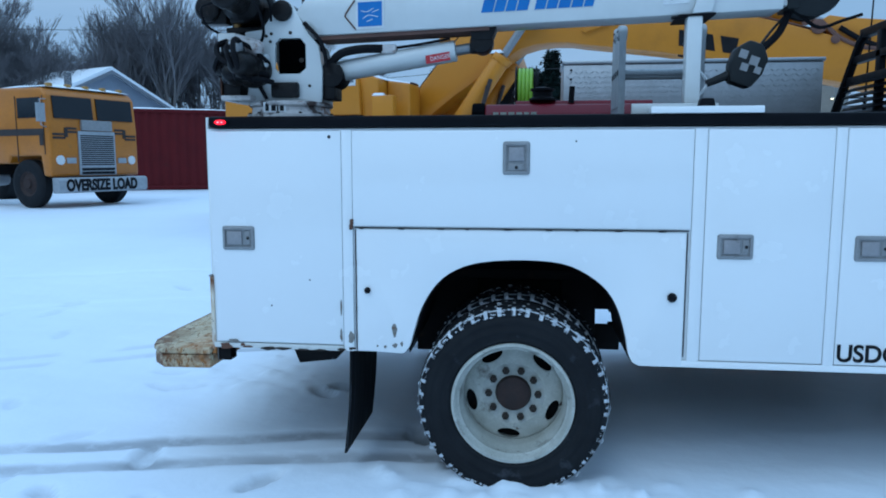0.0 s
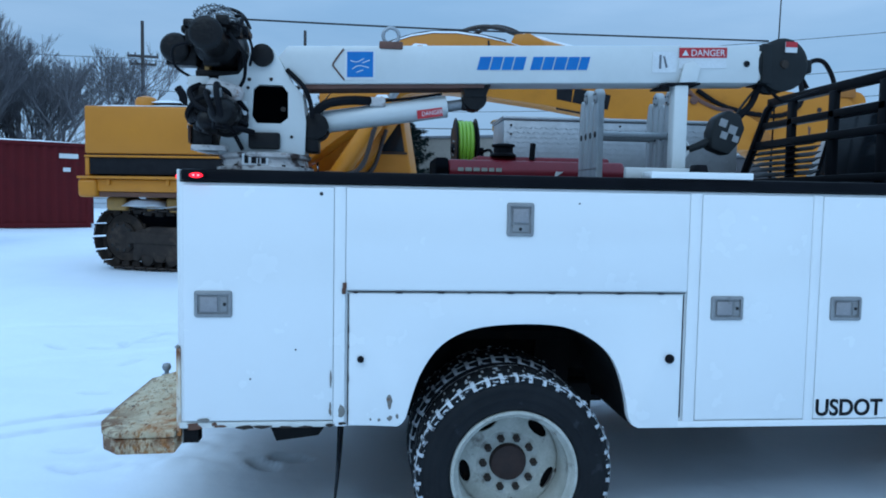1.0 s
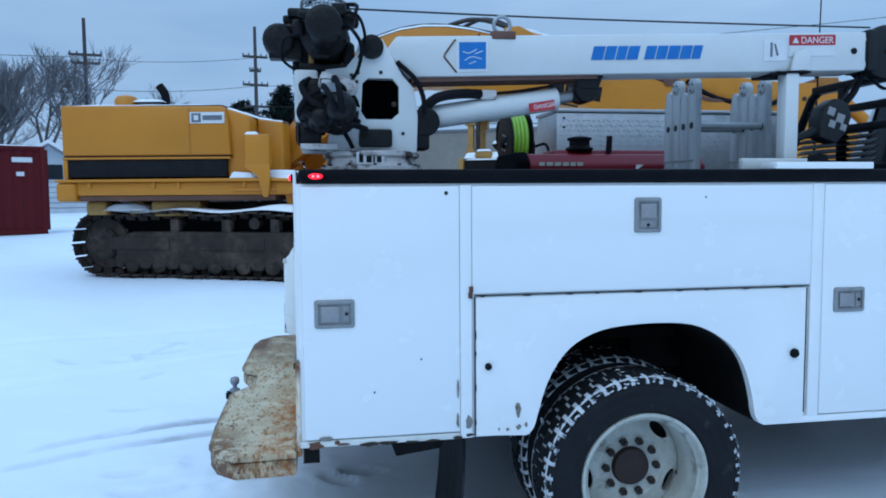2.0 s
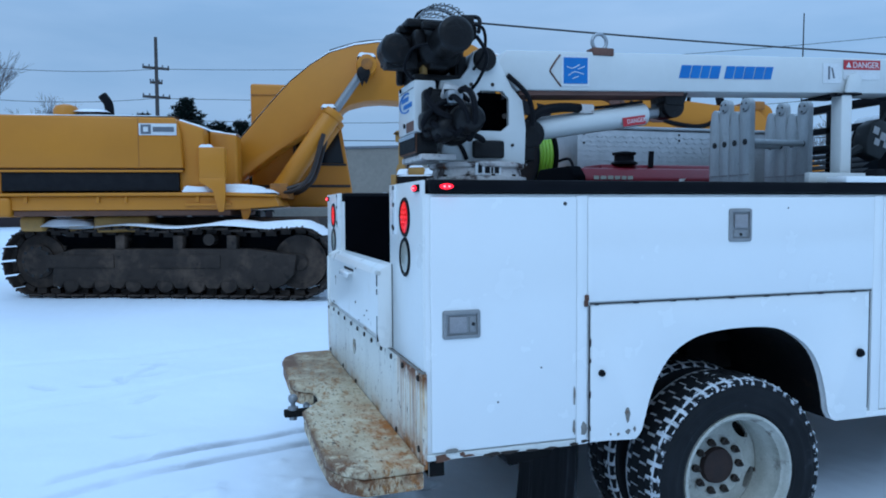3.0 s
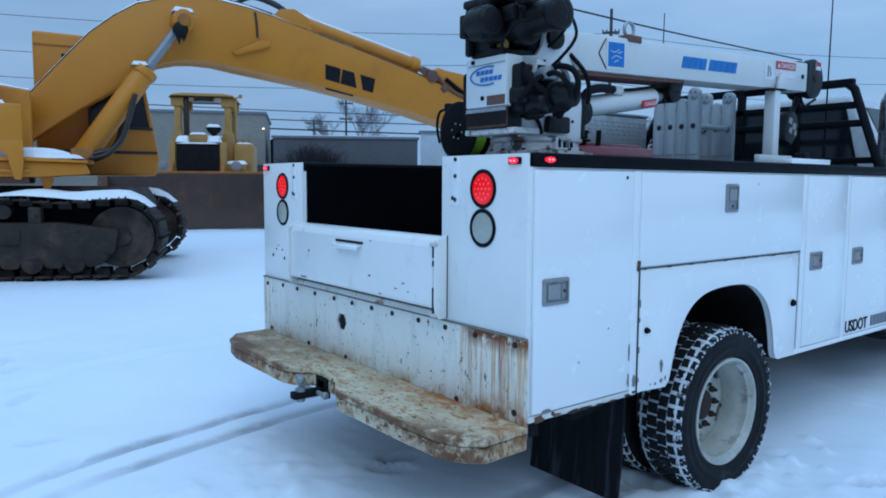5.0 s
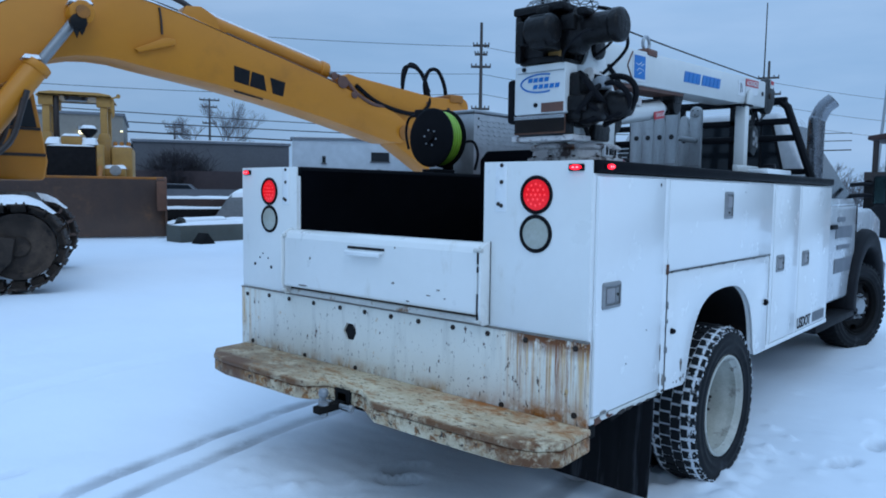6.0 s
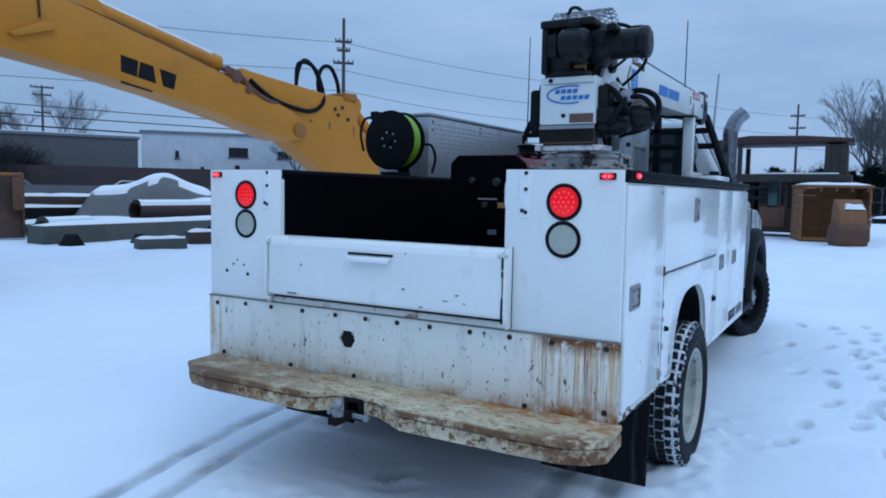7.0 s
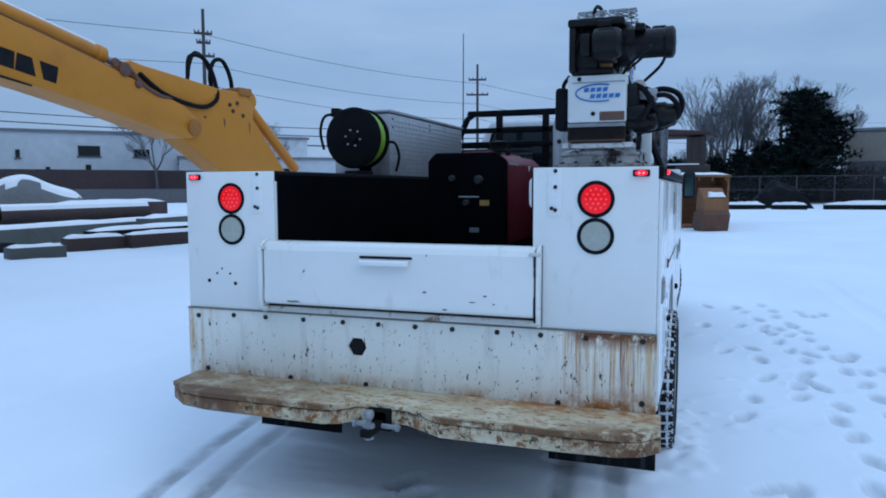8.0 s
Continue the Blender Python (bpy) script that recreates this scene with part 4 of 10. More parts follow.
lathe(bm, (-0.375, 1.175, 0.52), (0, 0, 1), [(0.026, 0), (0.026, 0.014), (0.012, 0.02), (0.012, 0.034), (0.020, 0.041), (0.025, 0.056), (0.020, 0.074), (0, 0.08)], 18)
tpart("hitch_ball", bm, M["rod"], "dull steel tow ball", angle=60)
bm = bmesh.new()
lathe(bm, (-0.375, 1.175, 0.485), (0, 0, -1), [(0.022, 0), (0.022, 0.016), (0, 0.018)], 6)
tpart("ball_nut", bm, M["rod"])
bm = bmesh.new()
cyl(bm, (-0.295, 1.085, 0.505), (-0.295, 1.275, 0.505), 0.011, n=10)
lathe(bm, (-0.295, 1.085, 0.505), (0, -1, 0), [(0.017, 0), (0.019, 0.014), (0.010, 0.022), (0, 0.022)], 12)
lathe(bm, (-0.295, 1.275, 0.505), (0, 1, 0), [(0.017, 0), (0.019, 0.014), (0, 0.024)], 12)
tpart("hitch_pin", bm, M["rod"], "steel hitch pin")
bm = bmesh.new()
for y0, y1, z0, z1 in ((0.012, 0.018, 0.535, 0.595), (0.072, 0.078, 0.535, 0.595), (0.018, 0.072, 0.535, 0.541), (0.018, 0.072, 0.589, 0.595)):
    box(bm, 0.012, 0.07, y0, y1, z0, z1)
tpart("bracket_tube", bm, M["steel_dark"], "open square tube end")
bm = bmesh.new()
for y0, y1, z0, z1 in ((0.010, 0.015, 0.533, 0.597), (0.075, 0.080, 0.533, 0.597), (0.015, 0.075, 0.533, 0.538), (0.015, 0.075, 0.592, 0.597)):
    box(bm, 0.008, 0.0115, y0, y1, z0, z1)
tpart("tube_rim", bm, M["chip"], "lighter steel rim of the tube")


def round_lamp(y, z, lit):
    """A round lamp in its black rubber ring."""
    bm = bmesh.new()
    lathe(bm, (-0.008, y, z), (-1, 0, 0), [(0.079, 0), (0.079, 0.004), (0.074, 0.008), (0.067, 0.008), (0.064, 0.002), (0, 0.002)], 40)
    lamp = tpart("tail_lamp" if lit else "reverse_lamp", bm, M["hose"], "round lit red tail lamp" if lit else "round unlit clear reverse lamp")
    bm = bmesh.new()
    lathe(bm, (-0.009, y, z), (-1, 0, 0), [(0.0635, 0), (0.0625, 0.003), (0.047, 0.006), (0, 0.008)], 36)
    tpart("lens", bm, M["lamp_red"] if lit else M["lens_clear"], parent=lamp, angle=60)
    if lit:
        bm = bmesh.new()
        for a, b in [(0, 0)] + [(1, k) for k in range(6)] + [(2, k) for k in range(12)]:
            th = b * math.tau / (6 * a) if a else 0
            c = (-0.0142 - 0.0012 * (2 - a), y + 0.0215 * a * math.cos(th), z + 0.0215 * a * math.sin(th))
            lathe(bm, c, (-1, 0, 0), [(0.006, 0), (0.004, 0.0015), (0, 0.002)], 8)
        tpart("diode", bm, M["lamp_red_hot"], parent=lamp)


for y in (0.267, 2.113):
    round_lamp(y, 1.503, True)
    round_lamp(y, 1.344, False)


def marker_lamp(x, y, z, axis):
    bm = bmesh.new()
    d = Vector(axis)
    if d.x:
        box(bm, x - 0.010, x + 0.002, y - 0.035, y + 0.035, z - 0.014, z + 0.014)
    else:
        box(bm, x - 0.035, x + 0.035, y - 0.008, y + 0.004, z - 0.014, z + 0.014)
    base = tpart("marker_lamp", bm, M["hose"], "small lit red marker lamp", bevel=0.005)
    def oval(bm, u, w, h, dep):
        n = 18
        if d.x:
            ring = [(y + u + w * math.cos(k * math.tau / n), z + h * math.sin(k * math.tau / n)) for k in range(n)]
            prism(bm, ring, "x", x - dep, x - 0.009)
        else:
            ring = [(x + u + w * math.cos(k * math.tau / n), z + h * math.sin(k * math.tau / n)) for k in range(n)]
            prism(bm, ring, "y", y - dep, y - 0.007)

    bm = bmesh.new()
    oval(bm, 0.0, 0.026, 0.0105, 0.016)
    lens = tpart("lens", bm, M["marker"], parent=base, bevel=0.002)
    for u in (-0.009, 0.009):
        bm = bmesh.new()
        oval(bm, u, 0.0045, 0.0036, 0.0172)
        tpart("diode", bm, M["marker_hot"], parent=base)


marker_lamp(-0.008, 0.080, 1.612, (-1, 0, 0))
marker_lamp(-0.008, 2.330, 1.612, (-1, 0, 0))
marker_lamp(0.075, -0.012, 1.616, (0, -1, 0))
# slam-latch hinge holes and stains on the posts
for y in (0.445, 1.955):
    for z in (1.625, 1.555, 1.462, 1.455):
        bm = bmesh.new()
        lathe(bm, (-0.013, y + (0.012 if z == 1.462 else -0.004), z), (-1, 0, 0), [(0.009, 0), (0.009, 0.004), (0, 0.005)], 8)
        tpart("rivet", bm, M["bolt"])
    bm = bmesh.new()
    box(bm, -0.013, -0.006, y - 0.03, y + 0.03, 1.43, 1.635)
    tpart("hinge_plate", bm, M["white"], bevel=0.003)
for y, z, r in ((2.26, 1.075, 0.010), (2.10, 1.065, 0.010), (2.21, 1.115, 0.006), (2.18, 1.14, 0.005), (2.13, 1.115, 0.006)):
    bm = bmesh.new()
    lathe(bm, (-0.008, y, z), (-1, 0, 0), [(r, 0), (r, 0.002), (0, 0.003)], 9)
    tpart("bolt_hole", bm, M["ink"])
for y, z, w, h in ((1.03, 1.075, 0.01, 0.006), (0.74, 1.07, 0.012, 0.005), (0.93, 1.00, 0.014, 0.005), (1.72, 1.00, 0.05, 0.006), (1.66, 1.15, 0.004, 0.010), (0.80, 1.04, 0.02, 0.004), (0.70, 1.035, 0.010, 0.004), (1.02, 1.245, 0.004, 0.005)):
    rg = random.Random(int(y * 1000))
    bm = bmesh.new()
    prism(bm, [(y + math.cos(k * math.tau / 9) * w * rg.uniform(0.5, 1.1), z + math.sin(k * math.tau / 9) * h * rg.uniform(0.5, 1.1)) for k in range(9)], "x", -0.0755, -0.064)
    tpart("paint_chip", bm, M["chip"], parent=gate)
bm = bmesh.new()
tube(bm, [(0.05, 0.548, 1.585), (0.047, 0.558, 1.58), (0.046, 0.560, 1.53), (0.047, 0.558, 1.478), (0.05, 0.548, 1.473)], 0.010, 8, 4)
tpart("grab_handle", bm, M["white"], "white grab handle")

# mud flaps
for y0, y1 in ((0.03, 0.58), (1.82, 2.37)):
    bm = bmesh.new()
    flap = [(0.628 - 0.0004 * k * k, 0.60 - 0.055 * k) for k in range(10)]
    prism(bm, flap + [(x + 0.010, z) for x, z in flap[::-1]], "y", y0, y1)
    tpart("mud_flap", bm, M["flap"], "black rubber mud flap, scuffed grey")
bm = bmesh.new()
prism(bm, [(0.33, 0.604), (0.60, 0.604), (0.545, 0.530), (0.37, 0.508)], "y", 0.10, 0.30)
tpart("under_bracket", bm, M["steel_dark"])

# chassis
for y in (0.76, 1.64):
    bm = bmesh.new()
    box(bm, 0.02, 6.0, y - 0.035, y + 0.035, 0.668, 0.82)
    tpart("frame_rail", bm, M["steel_dark"], bevel=0.008)
for x in (0.12, 0.8, 1.9, 2.7, 3.6):
    bm = bmesh.new()
    box(bm, x - 0.04, x + 0.04, 0.796, 1.604, 0.64, 0.76)
    tpart("crossmember", bm, M["steel_dark"])
bm = bmesh.new()
cyl(bm, (1.362, 0.30, 0.405), (1.362, 2.10, 0.405), 0.075, n=16)
lathe(bm, (1.12, 1.2, 0.405), (1, 0, 0), [(0.02, 0), (0.14, 0.06), (0.20, 0.16), (0.20, 0.30), (0.10, 0.46), (0.05, 0.52)], 20)
tpart("rear_axle", bm, M["steel_dark"], angle=50)
for y in (0.72, 1.68):
    bm = bmesh.new()
    for k in range(5):
        ln = 0.72 - 0.12 * k
        box(bm, 1.362 - ln, 1.362 + ln, y - 0.04, y + 0.04, 0.52 - 0.016 * k, 0.534 - 0.016 * k)
    tpart("leaf_spring", bm, M["steel_dark"])
for x0, x1, z0 in ((0.84, 1.16, 0.44), (1.60, 1.775, 0.46), (1.776, 1.90, 0.47)):
    bm = bmesh.new()
    box(bm, x0, x1, 0.655, 0.675, z0, 1.02 if x0 < 1.7 else 0.605)
    tpart("spring_hanger", bm, M["steel_dark"], bevel=0.004)
bm = bmesh.new()
cyl(bm, (1.9, 1.2, 0.45), (4.6, 1.2, 0.55), 0.05, n=12)
tpart("drive_shaft", bm, M["steel_dark"])
bm = bmesh.new()
box(bm, 2.30, 3.2, 0.90, 1.50, 0.42, 0.74)
tpart("fuel_tank", bm, M["steel_dark"], bevel=0.04)
# unseen tanks, board and drive train, added to block light under body and cab
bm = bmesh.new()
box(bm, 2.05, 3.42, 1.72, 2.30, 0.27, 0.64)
tpart("unseen_side_tank", bm, M["steel_dark"], "dark unseen side tank, added to block light under the truck", bevel=0.06, segs=3)
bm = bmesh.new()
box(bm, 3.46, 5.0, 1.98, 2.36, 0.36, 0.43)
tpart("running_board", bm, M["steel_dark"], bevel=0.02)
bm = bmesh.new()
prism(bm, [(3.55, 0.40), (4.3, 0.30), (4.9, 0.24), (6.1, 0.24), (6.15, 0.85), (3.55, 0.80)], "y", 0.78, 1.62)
tpart("unseen_sump_block", bm, M["steel_dark"], bevel=0.06, segs=3)
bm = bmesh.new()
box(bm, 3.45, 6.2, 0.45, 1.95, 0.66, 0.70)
tpart("unseen_cab_floor", bm, M["steel_dark"])
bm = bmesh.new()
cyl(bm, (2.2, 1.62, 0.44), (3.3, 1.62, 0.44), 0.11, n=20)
tpart("unseen_silencer", bm, M["steel_dark"], bevel=0.02)
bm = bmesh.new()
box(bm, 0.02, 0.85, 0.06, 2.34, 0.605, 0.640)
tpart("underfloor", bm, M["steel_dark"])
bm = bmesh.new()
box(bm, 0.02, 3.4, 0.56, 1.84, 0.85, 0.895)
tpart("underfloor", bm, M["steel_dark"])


# ---- wheels ----
def make_tyre(parent, R, width, ri, lugs, snow=True):
    """A tyre round the local y axis, its outer wall at y = 0, running to y = width."""
    bm = bmesh.new()
    prof = [(ri, 0.020), (ri + 0.010, 0.008), (ri + 0.018, 0.003), (ri + 0.026, 0.006), (ri + 0.050, -0.002), (ri + 0.054, -0.006), (ri + 0.066, -0.006), (ri + 0.070, -0.003), (ri + (R - ri) * 0.58, -0.003), (ri + (R - ri) * 0.62, -0.006), (R - 0.046, 0.000), (R - 0.040, 0.004), (R - 0.016, 0.018), (R - 0.014, 0.03),
            (R - 0.014, width - 0.03), (R - 0.016, width - 0.018), (R - 0.040, width - 0.004), (ri + (R - ri) * 0.45, width + 0.004), (ri + 0.015, width - 0.006), (ri, width - 0.020)]
    lathe(bm, (0, 0, 0), (0, 1, 0), prof, 72, close=False)
    tyre = part("tyre", bm, M["rubber"], parent, "black tyre with snow packed in the tread", angle=50)
    if snow:
        bm = bmesh.new()
        lathe(bm, (0, 0, 0), (0, 1, 0), [(R - 0.032, 0.006), (R - 0.020, 0.011), (R - 0.0095, 0.026), (R - 0.0075, 0.05), (R - 0.0075, width - 0.05), (R - 0.0095, width - 0.026), (R - 0.018, width - 0.010), (R - 0.030, width - 0.005)], 72, close=False)
        part("packed_snow", bm, M["tyre_snow"], tyre, "snow packed in the grooves")
    bm = bmesh.new()
    rows = 4
    for k in range(lugs):
        for r in range(rows):
            th = (k + 0.30 * (r % 2)) * math.tau / lugs
            y0 = 0.005 if r == 0 else 0.016 + (width - 0.032) * r / rows + 0.003
            y1 = width - 0.005 if r == rows - 1 else 0.016 + (width - 0.032) * (r + 1) / rows - 0.003
            half = math.pi / lugs * (0.70 if r in (0, rows - 1) else 0.80)
            sh = 0.010 if r % 2 else -0.010
            top, low = R, R - 0.026
            edge = r in (0, rows - 1)
            vs = []
            for rad in (low, top - (0.002 if edge else 0)):
                for a, y in ((th - half, y0), (th + half, y0 + sh * 0.3), (th + half, y1), (th - half, y1 - sh * 0.3)):
                    if min(y, width - y) < 0.012:
                        rad2 = rad - 0.013
                    else:
                        rad2 = rad
                    vs.append(bm.verts.new((rad2 * math.cos(a), y, rad2 * math.sin(a))))
            for f in ((3, 2, 1, 0), (4, 5, 6, 7), (0, 1, 5, 4), (1, 2, 6, 5), (2, 3, 7, 6), (3, 0, 4, 7)):
                bm.faces.new([vs[i] for i in f])
    tagged(part("tread", bm, M["rubber"], tyre, "black rubber tread blocks"), kind="stuff")
    return tyre


def make_rim(parent, ri, deep, mat, holes=5):
    """A dished steel wheel: lip at y = 0.01, disc set in by deep."""
    bm = bmesh.new()
    lathe(bm, (0, 0, 0), (0, 1, 0), [(ri + 0.004, 0.022), (ri + 0.002, 0.006), (ri - 0.010, 0.004), (ri - 0.018, 0.014), (ri - 0.021, 0.026), (ri - 0.031, 0.034), (ri - 0.032, deep * 0.30), (ri - 0.033, deep * 0.45), (ri - 0.040, deep * 0.54),
                                     (ri - 0.041, deep * 0.8), (ri - 0.042, deep + 0.06), (ri - 0.034, deep + 0.06), (ri - 0.030, deep * 0.8), (ri - 0.012, deep * 0.5), (ri - 0.006, 0.03)], 64, close=False)
    rim = part("rim", bm, mat, parent, "white steel wheel rim, dirty and chipped", angle=40)
    bm = bmesh.new()
    lathe(bm, (0, 0, 0), (0, 1, 0), [(ri - 0.036, deep + 0.022), (ri - 0.046, deep + 0.008), (ri - 0.058, deep + 0.002), (ri - 0.108, deep - 0.006), (0.142, deep - 0.012), (0.132, deep - 0.004), (0.06, deep), (0.06, deep + 0.012),
                                     (0.14, deep + 0.006), (ri - 0.10, deep + 0.008), (ri - 0.050, deep + 0.016), (ri - 0.036, deep + 0.034)], 60, close=False)
    disc = part("wheel_disc", bm, mat, rim, "white wheel disc with oval hand holes", angle=50)
    for k in range(holes):
        th = k * math.tau / holes - math.pi / 2 - 0.10
        c = Vector((math.cos(th), 0, math.sin(th))) * (ri - 0.074)
        kb = bmesh.new()
        t = Vector((-math.sin(th), 0, math.cos(th)))
        rad = Vector((math.cos(th), 0, math.sin(th)))
        lo, hi = [], []
        for a in range(18):
            q = c + t * 0.053 * math.cos(a * math.tau / 18) + rad * 0.024 * math.sin(a * math.tau / 18)
            lo.append(kb.verts.new(q + Vector((0, deep - 0.1, 0))))
            hi.append(kb.verts.new(q + Vector((0, deep + 0.15, 0))))
        kb.faces.new(lo)
        kb.faces.new(hi[::-1])
        for a in range(18):
            b = (a + 1) % 18
            kb.faces.new((lo[a], hi[a], hi[b], lo[b]))
        bmesh.ops.recalc_face_normals(kb, faces=kb.faces)
        knife_me = bpy.data.meshes.new("cutter")
        kb.to_mesh(knife_me)
        kb.free()
        knife = new("cutter", knife_me)
        knife.parent = parent
        md = disc.modifiers.new("cut", "BOOLEAN")
        md.operation, md.object, md.solver = "DIFFERENCE", knife, "EXACT"
        bpy.context.view_layer.update()
        res = bpy.data.meshes.new_from_object(disc.evaluated_get(bpy.context.evaluated_depsgraph_get()))
        disc.modifiers.remove(md)
        res.polygons.foreach_set("use_smooth", [True] * len(res.polygons))
        res.set_sharp_from_angle(angle=radians(40))
        disc.data = res
        bpy.data.objects.remove(knife)
    return rim


NUT_MESH = {}


def wheel(name, m, R=0.432, width=0.235, ri=0.278, deep=0.165, out=0.0, label="white steel wheel with snowy black tyre", nuts=10, snow=True, mat="rim", hub="hub"):
    w = new(name)
    w.empty_display_size = 0.1
    w.parent = truck
    w.matrix_basis = TI @ m
    w["label"] = label
    make_tyre(w, R, width, ri, 42, snow)
    rim = make_rim(w, ri, deep, M[mat])
    bm = bmesh.new()
    top = deep - 0.012 - out
    lathe(bm, (0, 0, 0), (0, 1, 0), [(0, top - 0.05), (0.050, top - 0.048), (0.076, top - 0.040), (0.082, top - 0.02), (0.085, top - 0.005), (0.088, deep + 0.02), (0.088, deep + 0.12)], 28, close=False)
    part("hub_cap", bm, M[hub], rim, "rusty brown wheel hub" if hub == "hub" else "dull steel wheel hub", angle=50)
    bm = bmesh.new()
    lathe(bm, (0, 0, 0), (0, 1, 0), [(0.0, deep + 0.055), (ri - 0.044, deep + 0.055), (ri - 0.044, deep + 0.12)], 40, close=False)
    part("brake_drum", bm, M["steel_dark"], w, "dark brake drum", angle=50)
    nut_mat = "bolt" if hub == "hub" else "galv"
    if nut_mat not in NUT_MESH:
        bm = bmesh.new()
        lathe(bm, (0, 0, 0), (0, -1, 0), [(0.017, 0), (0.017, 0.018), (0.009, 0.022), (0.008, 0.036), (0, 0.036)], 6)
        NUT_MESH[nut_mat] = finish_mesh("wheel_nut", bm, M[nut_mat])
    for k in range(nuts):
        th = k * math.tau / nuts
        nut = new("wheel_nut", NUT_MESH[nut_mat])
        nut.parent = rim
        nut.matrix_basis = pose(0.112 * math.cos(th), deep - 0.008, 0.112 * math.sin(th))
    if snow:
        rgw = random.Random(int(m.translation.y * 100))
        bm = bmesh.new()
        for k in range(420):
            th = rgw.uniform(0, math.tau)
            yy = rgw.choice((rgw.uniform(0.001, 0.016), rgw.uniform(0.001, 0.016), rgw.uniform(0.001, 0.016), rgw.uniform(0.006, 0.04), rgw.uniform(0.02, width - 0.02)))
            rad = R + rgw.uniform(-0.012, 0.001) - (rgw.uniform(0.008, 0.022) if yy < 0.018 else 0)
            c = Vector((rad * math.cos(th), yy, rad * math.sin(th)))
            a, b = rgw.uniform(0.003, 0.016), rgw.uniform(0.002, 0.006)
            tng, out_ = Vector((-math.sin(th), 0, math.cos(th))), Vector((math.cos(th), 0, math.sin(th)))
            q = [bm.verts.new(c + tng * a * dx + Vector((0, 1, 0)) * b * 1.6 * dy + out_ * b * dz * rgw.uniform(0.6, 1.2)) for dx, dy, dz in ((1, 0, 0), (0, 1, 0), (-1, 0, 0), (0, -1, 0), (0, 0, 1), (0, 0, -1))]
            for f in ((0, 1, 4), (1, 2, 4), (2, 3, 4), (3, 0, 4), (1, 0, 5), (2, 1, 5), (3, 2, 5), (0, 3, 5)):
                bm.faces.new([q[i] for i in f])
        cl = part("clinging_snow", bm, M["tyre_snow"], w, "crumbs of snow on the tread")
        cl["kind"] = "stuff"
    return w


R_REAR = 0.393
wheel("rear_wheel", pose(1.368, -0.040, R_REAR), R=0.426, width=0.25, ri=0.268, deep=0.168, out=-0.027)
for nm, m, deep in (("rear_wheel", pose(1.368, 0.53, R_REAR, 0, 0, 180), 0.165), ("rear_wheel", pose(1.362, 1.875, R_REAR), 0.125), ("rear_wheel", pose(1.362, 2.365, R_REAR, 0, 0, 180), 0.165)):
    wheel(nm, m)
FX = 5.46
FZ = gz(FX, 0.1)
wheel("front_wheel", pose(FX, 0.28, R_REAR + FZ, 0, 0, -20) @ Matrix.Translation((0, -0.12, 0)), deep=0.05, out=0.0, label="steered front wheel with black hub and tyre", mat="steel_dark", hub="galv", snow=False)
wheel("front_wheel", pose(FX, 2.12, R_REAR + FZ, 0, 0, 160) @ Matrix.Translation((0, -0.12, 0)), deep=0.05, out=0.0, label="steered front wheel with black hub and tyre", mat="steel_dark", hub="galv", snow=False)

# ---- cab ----
CZ = 0.06
bm = bmesh.new()
prism(bm, [(3.84, 0.55 + CZ), (5.05, 0.55 + CZ), (5.08, 0.75 + CZ), (5.10, 1.32 + CZ), (5.06, 1.38 + CZ), (3.84, 1.38 + CZ)], "y", 0.16, 2.24)
tpart("cab_body", bm, M["cab_paint"], "silver-white pickup cab", bevel=0.04, segs=3)
# roof and pillars lean in
bm = bmesh.new()
v = []
for x0, x1, y, z in ((3.85, 5.04, 0.15, 1.43), (3.93, 4.62, 0.55, 2.22)):
    v.append([bm.verts.new(p) for p in ((x0, y, z), (x1, y, z), (x1, W - y, z), (x0, W - y, z))])
bm.faces.new(v[0][::-1])
bm.faces.new(v[1])
for k in range(4):
    j = (k + 1) % 4
    bm.faces.new((v[0][k], v[0][j], v[1][j], v[1][k]))
tpart("cab_roof", bm, M["cab_paint"], "silver-white cab roof and pillars", bevel=0.05, segs=3)


def slanted_pane(y_sign, x0, x1, x0t, x1t, z0, z1):
    """A window pane laid on the leaning cab side."""
    bm = bmesh.new()
    def at(x, z, o):
        y = 0.15 + 0.40 * (z - 1.43) / 0.79 - o
        return (x, y if y_sign < 0 else W - y, z)
    q = [(x0, z0), (x1, z0), (x1t, z1), (x0t, z1)]
    a = [bm.verts.new(at(x, z, 0.008)) for x, z in q]
    b = [bm.verts.new(at(x, z, -0.01)) for x, z in q]
    bm.faces.new(a)
    bm.faces.new(b[::-1])
    for i in range(4):
        j = (i + 1) % 4
        bm.faces.new((a[i], a[j], b[j], b[i]))
    return tpart("side_window", bm, M["glass"], "dark cab side window")


for s in (-1, 1):
    slanted_pane(s, 4.02, 4.90, 4.05, 4.60, 1.50, 2.12)
bm = bmesh.new()
a = [bm.verts.new(p) for p in ((3.852, 0.43, 1.52), (3.852, 1.97, 1.52), (3.914, 1.80, 2.13), (3.914, 0.60, 2.13))]
b = [bm.verts.new(Vector(p.co) + Vector((0.02, 0, 0))) for p in a]
bm.faces.new(a)
bm.faces.new(b[::-1])
for i in range(4):
    bm.faces.new((a[i], a[(i + 1) % 4], b[(i + 1) % 4], b[i]))
tpart("rear_window", bm, M["glass"], "dark cab rear window")
bm = bmesh.new()
tube(bm, [(3.850, 0.425, 1.515), (3.882, 0.512, 1.82), (3.913, 0.595, 2.13), (3.917, 0.63, 2.145), (3.917, 1.77, 2.145), (3.913, 1.805, 2.13), (3.882, 1.888, 1.82), (3.850, 1.975, 1.515)], 0.012, 8, 1)
tpart("window_seal", bm, M["hose"], "black rubber window seal")
bm = bmesh.new()
